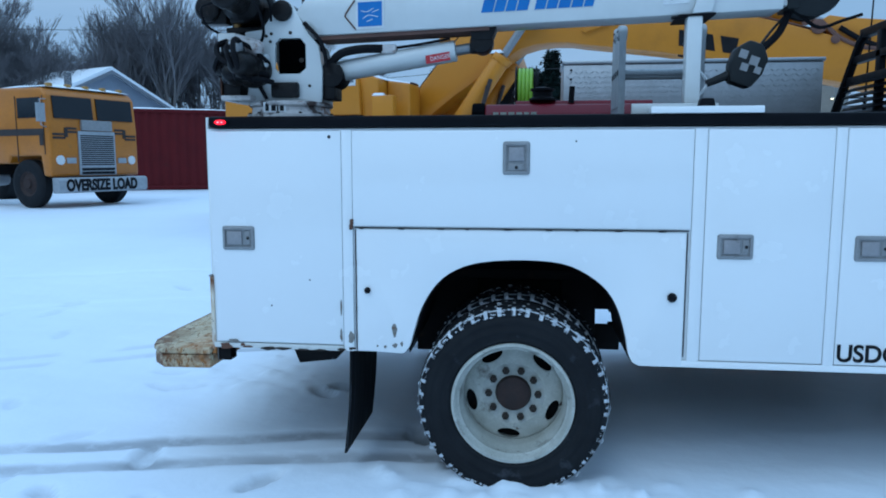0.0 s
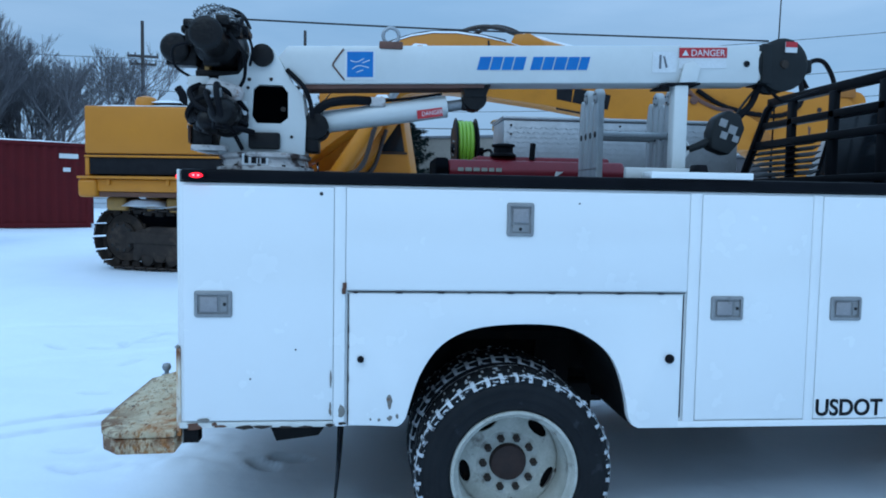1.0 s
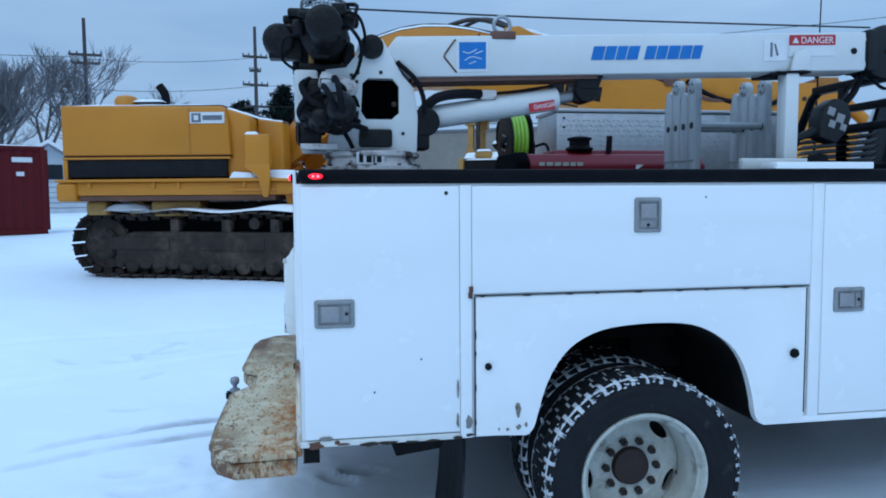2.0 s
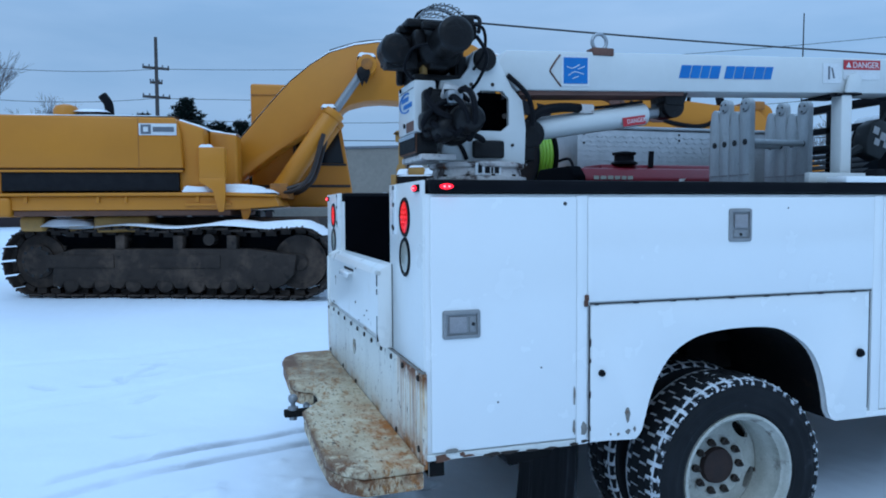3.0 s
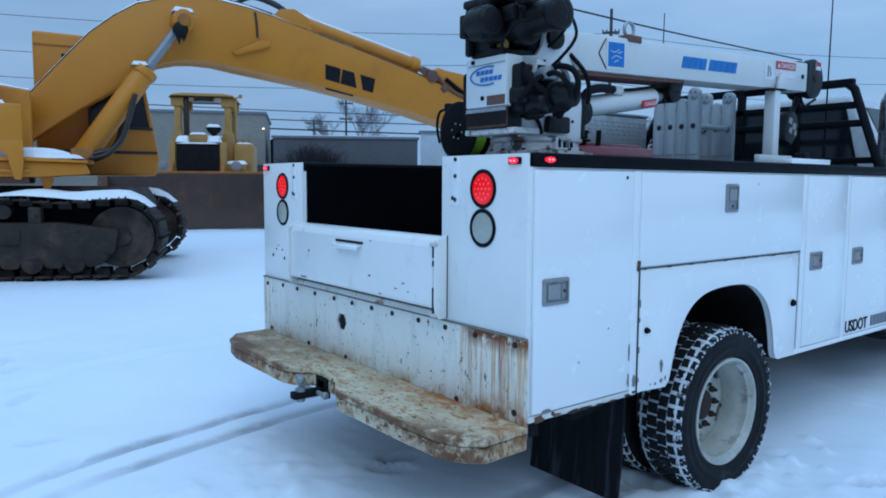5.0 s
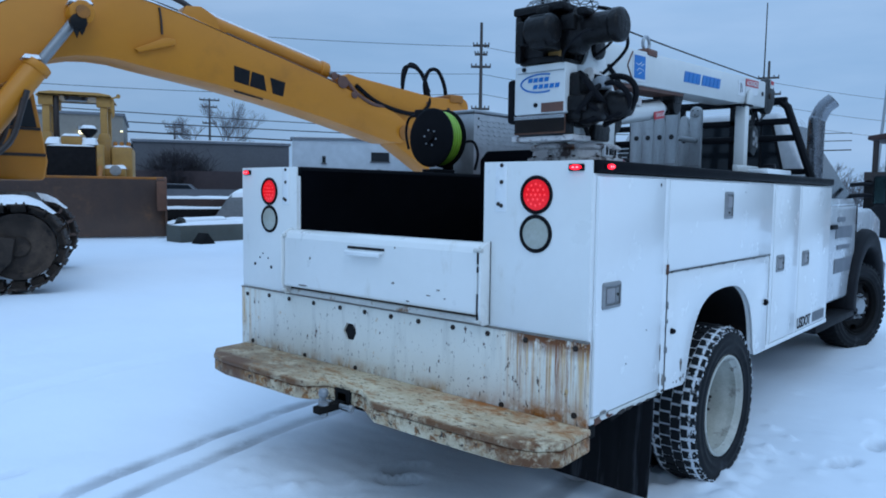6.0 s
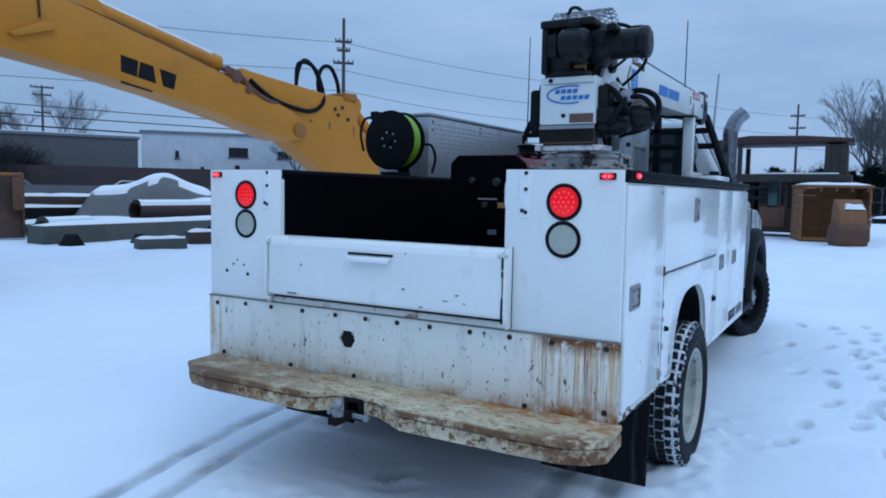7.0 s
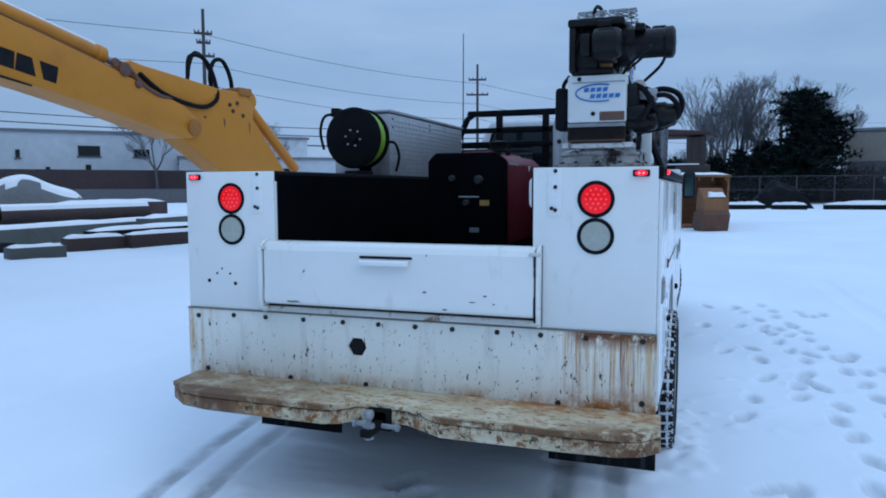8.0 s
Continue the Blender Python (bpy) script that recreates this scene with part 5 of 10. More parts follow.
box(bm, 4.00, 4.006, 0.150, 0.158, 0.62 + CZ, 1.36 + CZ)
box(bm, 5.00, 5.006, 0.150, 0.158, 0.62 + CZ, 1.36 + CZ)
tpart("door_gap", bm, M["ink"])
bm = bmesh.new()
box(bm, 4.10, 4.28, 0.135, 0.16, 1.18 + CZ, 1.22 + CZ)
tpart("door_handle", bm, M["plastic"], bevel=0.008)
for k, (x0, x1, z0, z1) in enumerate(((4.30, 4.86, 1.10, 1.20), (4.36, 4.80, 1.00, 1.04), (4.30, 4.86, 0.80, 0.92), (4.34, 4.60, 1.24, 1.28))):
    bm = bmesh.new()
    box(bm, x0, x1, 0.154, 0.1585, z0 + CZ, z1 + CZ)
    tpart("door_decal", bm, M["grey_ink"], "grey bars of unreadable lettering")
bm = bmesh.new()
prism(bm, [(5.05, 0.80), (5.05, 1.42), (5.9, 1.40), (6.30, 1.30), (6.36, 0.80), (6.0, 0.62), (5.95, 0.85), (5.75, 0.98), (5.52, 1.02), (5.29, 0.98), (5.12, 0.82)], "y", 0.20, 2.20)
tpart("hood", bm, M["cab_paint"], "silver-white hood and fenders", bevel=0.05, segs=3)
for ys in (0.10, 2.06):
    bm = bmesh.new()
    inner, outer = [], []
    for k in range(13):
        th = math.pi * (k / 12) * 1.14 - 0.22
        inner.append((FX - 0.50 * math.cos(th), 0.53 + 0.50 * math.sin(th)))
        outer.append((FX - 0.68 * math.cos(th), 0.53 + 0.68 * math.sin(th)))
    prism(bm, inner + outer[::-1], "y", ys, ys + 0.24)
    tpart("fender_flare", bm, M["plastic"], "black plastic wheel flare", bevel=0.05, segs=3)
bm = bmesh.new()
box(bm, 6.15, 6.45, 0.15, 2.25, 0.55, 0.85)
tpart("front_bumper", bm, M["chrome"], bevel=0.05)
bm = bmesh.new()
box(bm, 3.62, 5.0, 0.10, 0.32, 0.44, 0.50)
box(bm, 3.9, 4.0, 0.3, 0.7, 0.46, 0.60)
tpart("running_board", bm, M["plastic"], "black running board", bevel=0.015)
bm = bmesh.new()
box(bm, 4.9, 5.35, 0.40, 0.7, 0.40, 0.8)
tpart("step_well", bm, M["steel_dark"])
# mirror on two arms
for s in (0, 1):
    my = lambda y: y if s == 0 else W - y
    bm = bmesh.new()
    for z in (1.52, 1.62):
        tube(bm, [(4.88, my(0.20), z), (4.90, my(0.10), z + 0.01), (4.92, my(0.01), z)], 0.018, 8, 3)
    arm = tpart("mirror_arm", bm, M["plastic"], "black mirror arm")
    bm = bmesh.new()
    ya, yb = sorted((my(-0.105), my(0.02)))
    box(bm, 4.88, 5.00, ya, yb, 1.44, 1.71)
    tpart("mirror", bm, M["plastic"], "black tow mirror", bevel=0.03, segs=3)
    bm = bmesh.new()
    box(bm, 4.872, 4.879, ya + 0.02, yb - 0.02, 1.46, 1.69)
    tpart("mirror_glass", bm, M["mirror"], "greenish mirror glass")
# exhaust stack beside the cab, curved outwards at the top
bm = bmesh.new()
tube(bm, [(3.68, 0.19, 0.75), (3.68, 0.19, 1.3), (3.68, 0.19, 2.02), (3.685, 0.178, 2.12), (3.695, 0.14, 2.20), (3.71, 0.085, 2.25)], 0.061, 20, 6)
tpart("exhaust_pipe", bm, M["chrome"], "chromed curved exhaust stack", angle=60)
bm = bmesh.new()
lathe(bm, (3.708, 0.092, 2.245), (0.015, -0.055, 0.05), [(0.055, 0), (0.055, 0.012), (0, 0.012)], 20)
tpart("exhaust_mouth", bm, M["ink"])

# headache rack: tube frame, rails and louvres
RX = 3.46
Y0, Y1 = 0.34, 1.98
for y in (Y0, Y1):
    bm = bmesh.new()
    tube(bm, [(RX - 0.02, y - (0.20 if y < 1 else -0.20), 1.642), (RX + 0.06, y + (0.02 if y < 1 else -0.02), 2.20), (RX + 0.075, y + (0.08 if y < 1 else -0.08), 2.25)], 0.030, 8, 1)
    tpart("rack_post", bm, M["black_paint"], "black tube rack post")
for z, r in ((2.25, 0.028), (2.09, 0.024), (1.96, 0.024), (1.70, 0.022)):
    bm = bmesh.new()
    x = RX + (z - 1.64) * 0.12
    ou = 0.20 * max(0.0, 2.20 - z) / 0.56
    box(bm, x - r, x + r, Y0 + 0.03 - ou, Y1 - 0.03 + ou, z - r, z + r)
    tpart("rack_rail", bm, M["black_paint"], "black rack rail", bevel=0.006)
for y in (0.76, 1.20, 1.64):
    bm = bmesh.new()
    box(bm, RX + 0.03, RX + 0.07, y - 0.03, y + 0.03, 1.66, 2.23)
    tpart("rack_upright", bm, M["black_paint"], bevel=0.006)
for k in range(6):
    z = 1.735 + k * 0.038
    bm = bmesh.new()
    prism(bm, [(RX + 0.0, z), (RX + 0.055, z + 0.030), (RX + 0.06, z + 0.026), (RX + 0.005, z - 0.004)], "y", 1.32, Y1 + 0.06)
    tpart("rack_louvre", bm, M["black_paint"], "black rack louvre")
for x, y, z0, z1 in ((3.60, 2.03, 1.65, 3.03), (3.52, 0.55, 1.65, 3.02)):
    bm = bmesh.new()
    cyl(bm, (x, y, z0), (x, y, z0 + 0.22), 0.014, 0.010, 10)
    cyl(bm, (x, y, z0 + 0.22), (x + 0.02, y, z1), 0.0065, 0.004, 8)
    tpart("antenna", bm, M["hose"], "thin black whip antenna")


# ---- what stands on the truck ----
def maker(ob):
    """A function that adds parts, given in world coordinates, to a thing."""
    inv = ob.matrix_world.inverted()

    def add(name, bm, mat, label="", bevel=0.0, parent=None, segs=2, angle=35):
        bmesh.ops.transform(bm, matrix=inv, verts=bm.verts)
        return part(name, bm, M[mat], ob if parent is None else parent, label, bevel, segs, angle)
    return add


RAIL = TOP + 0.052
crane = thing("truck_crane", pose(0.30, 0.28, RAIL), "white hydraulic service crane with boom stowed along the truck", "crane")
cp = maker(crane)
CI = crane.matrix_world.inverted()
bm = bmesh.new()
lathe(bm, (0.30, 0.28, RAIL), (0, 0, 1), [(0.205, 0), (0.205, 0.018), (0.185, 0.022), (0.18, 0.05), (0.185, 0.054), (0.185, 0.075), (0.16, 0.08), (0.0, 0.08)], 40)
base = cp("turntable", bm, "white_grimy", "grimy white round turntable with rust stains")
for k in range(12):
    bm = bmesh.new()
    th = k * math.tau / 12
    lathe(bm, (0.30 + 0.193 * math.cos(th), 0.28 + 0.193 * math.sin(th), RAIL + 0.018), (0, 0, 1), [(0.008, 0), (0.008, 0.009), (0, 0.010)], 6)
    cp("base_bolt", bm, "bolt", parent=base)
for a, w in ((0.240, 0.016), (0.268, 0.020), (0.294, 0.007), (0.308, 0.018)):
    bm = bmesh.new()
    bars(bm, "y", a, RAIL + 0.030, [w], 0.032, 0.092, 0.098)
    cp("number_bar", bm, "ink", "plain black bar", parent=base)
bm = bmesh.new()
box(bm, 0.230, 0.335, 0.0945, 0.108, RAIL + 0.024, RAIL + 0.070)
cp("number_plate_backing", bm, "decal_white", parent=base)

# mast: two side plates with a rounded window, joined behind
MAST = [(0.115, 1.715), (0.475, 1.715), (0.48, 1.86), (0.465, 1.97), (0.42, 2.02), (0.345, 2.155), (0.30, 2.175), (0.255, 2.155), (0.235, 2.09), (0.20, 2.045), (0.12, 2.035), (0.11, 1.99), (0.20, 1.945), (0.215, 1.88), (0.13, 1.80)]
for y0 in (0.185, 0.355):
    bm = bmesh.new()
    prism(bm, MAST, "y", y0, y0 + 0.020)
    plate = cp("mast_plate", bm, "white_crane", "white mast side plate with window opening", bevel=0.003)
    kb = bmesh.new()
    prism(kb, [(0.255, 1.875), (0.275, 1.845), (0.375, 1.845), (0.405, 1.87), (0.405, 1.975), (0.38, 2.005), (0.285, 2.005), (0.262, 1.985)], "y", y0 - 0.05, y0 + 0.07)
    bmesh.ops.transform(kb, matrix=CI, verts=kb.verts)
    cut(plate, kb)
bm = bmesh.new()
prism(bm, [(0.44, 1.72), (0.472, 1.72), (0.476, 1.86), (0.46, 1.95), (0.44, 1.95)], "y", 0.206, 0.354)
cp("mast_web", bm, "white_crane")
bm = bmesh.new()
box(bm, 0.15, 0.45, 0.207, 0.353, 1.716, 1.735)
box(bm, 0.22, 0.30, 0.21, 0.35, 1.735, 1.80)
cp("mast_floor", bm, "winch", bevel=0.004)
# black sheets put in as the shade behind the mast window
bm = bmesh.new()
box(bm, 0.226, 0.435, 0.335, 0.352, 1.83, 2.02)
box(bm, 0.425, 0.437, 0.207, 0.334, 1.83, 1.99)
cp("mast_lining", bm, "liner", "dark inner mast lining")
bm = bmesh.new()
lathe(bm, (0.30, 0.28, 1.695), (0, 0, 1), [(0.0, 0), (0.188, 0), (0.195, 0.006), (0.195, 0.016), (0.17, 0.018), (0, 0.018)], 36)
cp("slew_ring", bm, "white_grimy", "grimy white slew ring")
for x, y, z, r in ((0.385, 0.182, 1.905, 0.011), (0.24, 0.182, 1.99, 0.007), (0.42, 0.182, 1.79, 0.007), (0.26, 0.182, 1.77, 0.007)):
    bm = bmesh.new()
    lathe(bm, (x, 0.185, z), (0, -1, 0), [(r, 0), (r, 0.005), (0, 0.006)], 8)
    cp("mast_bolt", bm, "bolt")
bm = bmesh.new()
box(bm, 0.245, 0.375, 0.150, 0.184, 1.735, 1.805)
cp("slew_valve", bm, "winch", "black slew valve", bevel=0.010)
bm = bmesh.new()
cyl(bm, (0.30, 0.165, 2.125), (0.30, 0.395, 2.125), 0.047, n=24)
cp("boom_pivot", bm, "winch", "greasy dark pivot pin", bevel=0.006)
# grimy paint here also carries the shade of the winch above
bm = bmesh.new()
lathe(bm, (0.10, 0.110, 1.985), (0.150, -0.020, -0.050), [(0.0, 0), (0.030, 0), (0.034, 0.01), (0.036, 0.115), (0.032, 0.130), (0.022, 0.140), (0, 0.145)], 28)
cp("luff_tube", bm, "white_grimy", "grimy white domed canister", angle=50)
for x, z in ((0.245, 2.025), (0.335, 2.028), (0.22, 2.015)):
    bm = bmesh.new()
    lathe(bm, (x, 0.185, z), (0, -1, 0), [(0.008, 0), (0.008, 0.003), (0, 0.003)], 8)
    cp("bolt", bm, "bolt")

# boom: a tapering box from the pivot to the sheave head
def boom_z(x, top):
    return (2.172 if top else 2.012) + (x - 0.40) * (0.0375 if top else 0.034)


bm = bmesh.new()
pts = [(0.36, boom_z(0.36, True) - 0.05), (0.40, boom_z(0.4, True)), (2.48, boom_z(2.48, True)), (2.48, boom_z(2.48, False)), (0.45, boom_z(0.45, False)), (0.40, 2.06)]
prism(bm, pts, "y", 0.192, 0.362)
boom = cp("boom", bm, "white_crane", "white box-section boom with decals", bevel=0.008)
bm = bmesh.new()
prism(bm, [(0.46, boom_z(0.46, False) - 0.018), (1.24, boom_z(1.24, False) - 0.015), (1.24, boom_z(1.24, False) + 0.004), (0.46, boom_z(0.46, False) + 0.004)], "y", 0.205, 0.35)
cp("boom_rib", bm, "brown", "rusty strip under the boom", parent=boom)
bm = bmesh.new()
box(bm, 2.44, 2.56, 0.215, 0.345, 2.10, 2.23)
cp("inner_boom", bm, "white_crane", bevel=0.006)
bm = bmesh.new()
prism(bm, [(0.64, 2.037), (0.77, 2.042), (0.77, 2.168), (0.64, 2.163)], "y", 0.1885, 0.1935)
cp("blue_decal", bm, "decal_white", "white-edged blue square decal", parent=boom)
bm = bmesh.new()
prism(bm, [(0.650, 2.048), (0.760, 2.052), (0.760, 2.158), (0.650, 2.154)], "y", 0.1868, 0.19)
cp("decal_field", bm, "blue", "blue decal field", parent=boom)
for pts in ([(0.664, 2.118), (0.690, 2.112), (0.722, 2.128)], [(0.672, 2.082), (0.700, 2.098), (0.742, 2.090)], [(0.690, 2.070), (0.718, 2.080)], [(0.715, 2.110), (0.746, 2.122)]):
    bm = bmesh.new()
    tube(bm, [(a, 0.1866, b) for a, b in pts], 0.0018, 5, 3)
    cp("decal_stroke", bm, "decal_white", "pale worn pictogram stroke", parent=boom)
bm = bmesh.new()
tube(bm, [(0.635, 2.165, 0), (0.592, 2.105, 0), (0.598, 2.085, 0), (0.640, 2.035, 0)], 0.0036, 6, 2)
bmesh.ops.transform(bm, matrix=Matrix(((1, 0, 0, 0), (0, 0, 1, 0.190), (0, 1, 0, 0), (0, 0, 0, 1))), verts=bm.verts)
cp("decal_arrow", bm, "rust", "worn brown arrow outline", parent=boom)
x = 1.205
for w in (0.050, 0.045, 0.042, 0.048, -0.018, 0.045, 0.045, 0.050, 0.048, 0.040):
    if w > 0:
        bm = bmesh.new()
        z = boom_z(x, False) + 0.058
        prism(bm, [(x, z), (x + w, z + 0.002), (x + w + 0.014, z + 0.058), (x + 0.014, z + 0.056)], "y", 0.1885, 0.1935)
        cp("brand_bar", bm, "blue", "blue slanted bar", parent=boom)
    x += abs(w) + 0.006
bm = bmesh.new()
prism(bm, [(1.985, 2.112), (2.095, 2.116), (2.095, 2.208), (1.985, 2.204)], "y", 0.1885, 0.1935)
cp("warning_label", bm, "decal_white", "white pictogram label", parent=boom)
bm = bmesh.new()
prism(bm, [(2.015, 2.13), (2.025, 2.13), (2.025, 2.19), (2.015, 2.19)], "y", 0.1868, 0.19)
prism(bm, [(2.045, 2.135), (2.055, 2.137), (2.040, 2.185), (2.032, 2.185)], "y", 0.1868, 0.19)
cp("pictogram", bm, "grey_ink", parent=boom)
bm = bmesh.new()
prism(bm, [(2.105, 2.134), (2.325, 2.142), (2.325, 2.232), (2.105, 2.224)], "y", 0.1885, 0.1935)
cp("danger_label", bm, "decal_white", "white and red danger label", parent=boom)
bm = bmesh.new()
prism(bm, [(2.105, 2.180), (2.325, 2.188), (2.325, 2.232), (2.105, 2.224)], "y", 0.1868, 0.19)
cp("danger_field", bm, "red", "red label field", parent=boom)
ROT_SIDE = Euler((radians(90), 0, 0)).to_matrix().to_4x4()
lettering("danger_lettering", "DANGER", 0.040, M["decal_white"], boom, CI @ Matrix.Translation((2.158, 0.1862, 2.190)) @ Euler((0, radians(-2), 0)).to_matrix().to_4x4() @ ROT_SIDE, "white lettering", 0.98, 0.0008)
bm = bmesh.new()
prism(bm, [(2.118, 2.190), (2.148, 2.191), (2.133, 2.216)], "y", 0.1852, 0.188)
cp("danger_triangle", bm, "decal_white", parent=boom)
bm = bmesh.new()
lathe(bm, (2.42, 0.192, 2.165), (0, -1, 0), [(0.014, 0), (0.014, 0.004), (0, 0.004)], 14)
cp("boom_hole", bm, "ink", parent=boom)
# lifting eye on the boom, with its bracket
bm = bmesh.new()
ring = [(0.835 + 0.034 * math.cos(k * math.tau / 16), 0.225, 2.235 + 0.034 * math.sin(k * math.tau / 16)) for k in range(17)]
tube(bm, ring, 0.008, 8, 1)
cp("lifting_eye", bm, "galv", "steel lifting eye", angle=60)
bm = bmesh.new()
box(bm, 0.785, 0.885, 0.186, 0.25, 2.172, 2.205)
cp("eye_bracket", bm, "brown", "rusty bracket", bevel=0.006)
# cable along the top
bm = bmesh.new()
tube(bm, [(0.10, 0.27, 2.292), (1.2, 0.27, 2.282), (2.56, 0.27, 2.288)], 0.004, 6, 6)
cp("hoist_cable", bm, "wire", "taut steel hoist cable")

# sheave head with guard
bm = bmesh.new()
lathe(bm, (2.605, 0.205, 2.172), (0, 1, 0), [(0.02, 0), (0.10, 0), (0.118, 0.01), (0.118, 0.045), (0.10, 0.055), (0.10, 0.085), (0.118, 0.095), (0.118, 0.135), (0.10, 0.145), (0.02, 0.145)], 40)
head = cp("sheave_head", bm, "sheave", "black round sheave guard")
bm = bmesh.new()
box(bm, 2.50, 2.545, 0.20, 0.352, 2.085, 2.262)
cp("head_bracket", bm, "sheave", bevel=0.006)
bm = bmesh.new()
box(bm, 2.715, 2.76, 0.24, 0.30, 2.145, 2.205)
cp("head_bracket", bm, "sheave", bevel=0.006)
bm = bmesh.new()
box(bm, 2.605, 2.66, 0.200, 0.2055, 2.225, 2.272)
cp("head_label", bm, "decal_white", "small red and white label", parent=head)
bm = bmesh.new()
box(bm, 2.605, 2.66, 0.1985, 0.2012, 2.248, 2.272)
cp("head_label_band", bm, "red", parent=head)
bm = bmesh.new()
lathe(bm, (2.605, 0.205, 2.172), (0, -1, 0), [(0.020, 0), (0.018, 0.008), (0, 0.01)], 14)
cp("sheave_pin", bm, "bolt", parent=head)
bm = bmesh.new()
tube(bm, [(2.53, 0.27, 2.10), (2.49, 0.27, 2.00), (2.42, 0.26, 1.93)], 0.016, 8, 4)
cp("head_hose", bm, "hose", "black hanging hose")
bm = bmesh.new()
tube(bm, [(2.58, 0.28, 2.07), (2.66, 0.29, 2.02), (2.76, 0.30, 2.05), (2.84, 0.31, 2.075)], 0.008, 6, 4)
cp("head_hose", bm, "hose", "thin black hanging hose")
# hook block, pulled back at a slant
bm = bmesh.new()
prism(bm, [(-0.10, -0.045), (-0.03, -0.072), (0.04, -0.072), (0.09, -0.03), (0.09, 0.03), (0.04, 0.072), (-0.03, 0.072), (-0.10, 0.045)], "y", -0.045, 0.045)
bmesh.ops.transform(bm, matrix=Euler((0, radians(-70), 0)).to_matrix().to_4x4(), verts=bm.verts)
bmesh.ops.transform(bm, matrix=Matrix.Translation((2.355, 0.25, 1.868)), verts=bm.verts)
block = cp("hook_block", bm, "sheave", "black hook block with worn labels", bevel=0.012)
for dx, dz, s in ((-0.015, 0.035, 0.022), (0.030, 0.005, 0.024), (0.045, -0.035, 0.018), (-0.01, -0.02, 0.020)):
    bm = bmesh.new()
    prism(bm, [(2.345 + dx - s, 1.868 + dz - s * 0.5), (2.345 + dx + s * 0.5, 1.868 + dz - s), (2.345 + dx + s, 1.868 + dz + s * 0.5), (2.345 + dx - s * 0.5, 1.868 + dz + s)], "y", 0.2025, 0.207)
    cp("block_label", bm, "latch", "worn pale label", parent=block)
bm = bmesh.new()
tube(bm, [(2.28, 0.25, 1.82), (2.22, 0.25, 1.795), (2.19, 0.25, 1.785)], [0.022, 0.020, 0.018, 0.017], 10, 3)
cp("hook", bm, "sheave", "black hook shank")
bm = bmesh.new()
tube(bm, [(2.40, 0.25, 1.93), (2.45, 0.26, 2.0), (2.52, 0.27, 2.08)], 0.006, 6, 3)
cp("hook_cable", bm, "sheave", "dark hook cable")
bm = bmesh.new()
tube(bm, [(2.20, 0.25, 1.79), (2.14, 0.24, 1.86)], 0.006, 6, 1)
tube(bm, [(2.20, 0.25, 1.785), (2.13, 0.24, 1.69)], 0.007, 6, 1)
cp("hook_sling", bm, "decal_white", "white tie-down rope")

# lift cylinder under the boom
bm = bmesh.new()
cyl(bm, (0.53, 0.275, 1.862), (1.085, 0.275, 1.948), 0.048, n=24)
lift = cp("lift_cylinder", bm, "white_crane", "white hydraulic lift cylinder", bevel=0.005)
bm = bmesh.new()
cyl(bm, (1.085, 0.275, 1.948), (1.17, 0.275, 1.961), 0.024, n=16)
cp("lift_rod", bm, "rod", "bright cylinder rod")
bm = bmesh.new()
cyl(bm, (1.205, 0.22, 1.982), (1.205, 0.33, 1.982), 0.052, n=24)
box(bm, 1.15, 1.19, 0.245, 0.305, 1.935, 1.99)
prism(bm, [(1.16, 1.985), (1.25, 1.985), (1.275, 2.05), (1.15, 2.05)], "y", 0.215, 0.335)
cp("lift_lug", bm, "winch", "dark greasy lift lug", bevel=0.005)
bm = bmesh.new()
cyl(bm, (0.515, 0.20, 1.84), (0.515, 0.35, 1.84), 0.058, n=20)
box(bm, 0.475, 0.53, 0.205, 0.345, 1.73, 1.84)
cp("lift_foot", bm, "winch", "dark cylinder foot", bevel=0.006)
bm = bmesh.new()
lab = [(0.955, 1.884), (1.065, 1.901), (1.060, 1.938), (0.950, 1.921)]
prism(bm, lab, "y", 0.2255, 0.2285)
cp("cylinder_label", bm, "red", "red danger label on the cylinder", parent=lift)
lettering("cylinder_lettering", "DANGER", 0.027, M["decal_white"], lift, CI @ Matrix.Translation((0.973, 0.2252, 1.897)) @ Euler((0, radians(-8.8), 0)).to_matrix().to_4x4() @ Euler((radians(90), 0, 0)).to_matrix().to_4x4(), "white lettering", 0.86, 0.0006)
bm = bmesh.new()
box(bm, 0.745, 0.815, 0.225, 0.285, 1.935, 1.975)
valve = cp("cylinder_valve", bm, "white_grimy", "small stained valve block", bevel=0.008)
bm = bmesh.new()
tube(bm, [(0.50, 0.22, 1.88), (0.56, 0.215, 1.935), (0.66, 0.22, 1.955), (0.75, 0.24, 1.957)], 0.020, 8, 4)
tube(bm, [(0.81, 0.25, 1.962), (0.92, 0.25, 1.975), (1.06, 0.25, 1.998)], 0.007, 6, 3)
cp("cylinder_hose", bm, "hose", "black hydraulic hose")

# boom rest post
bm = bmesh.new()
box(bm, 2.085, 2.150, 0.175, 0.240, RAIL + 0.002, 2.062)
rest = cp("rest_post", bm, "white_crane", "white boom rest post", bevel=0.008)
bm = bmesh.new()
prism(bm, [(2.05, 2.058), (2.20, 2.063), (2.20, 2.072), (2.05, 2.066)], "y", 0.17, 0.38)
cp("rest_pad", bm, "hose", parent=rest)
bm = bmesh.new()
prism(bm, [(2.105, 2.07), (2.185, 2.075), (2.20, 2.14), (2.165, 2.165), (2.125, 2.15)], "y", 0.170, 0.1865)
cp("rest_tongue", bm, "white_crane", "white rest tongue", bevel=0.003)
bm = bmesh.new()
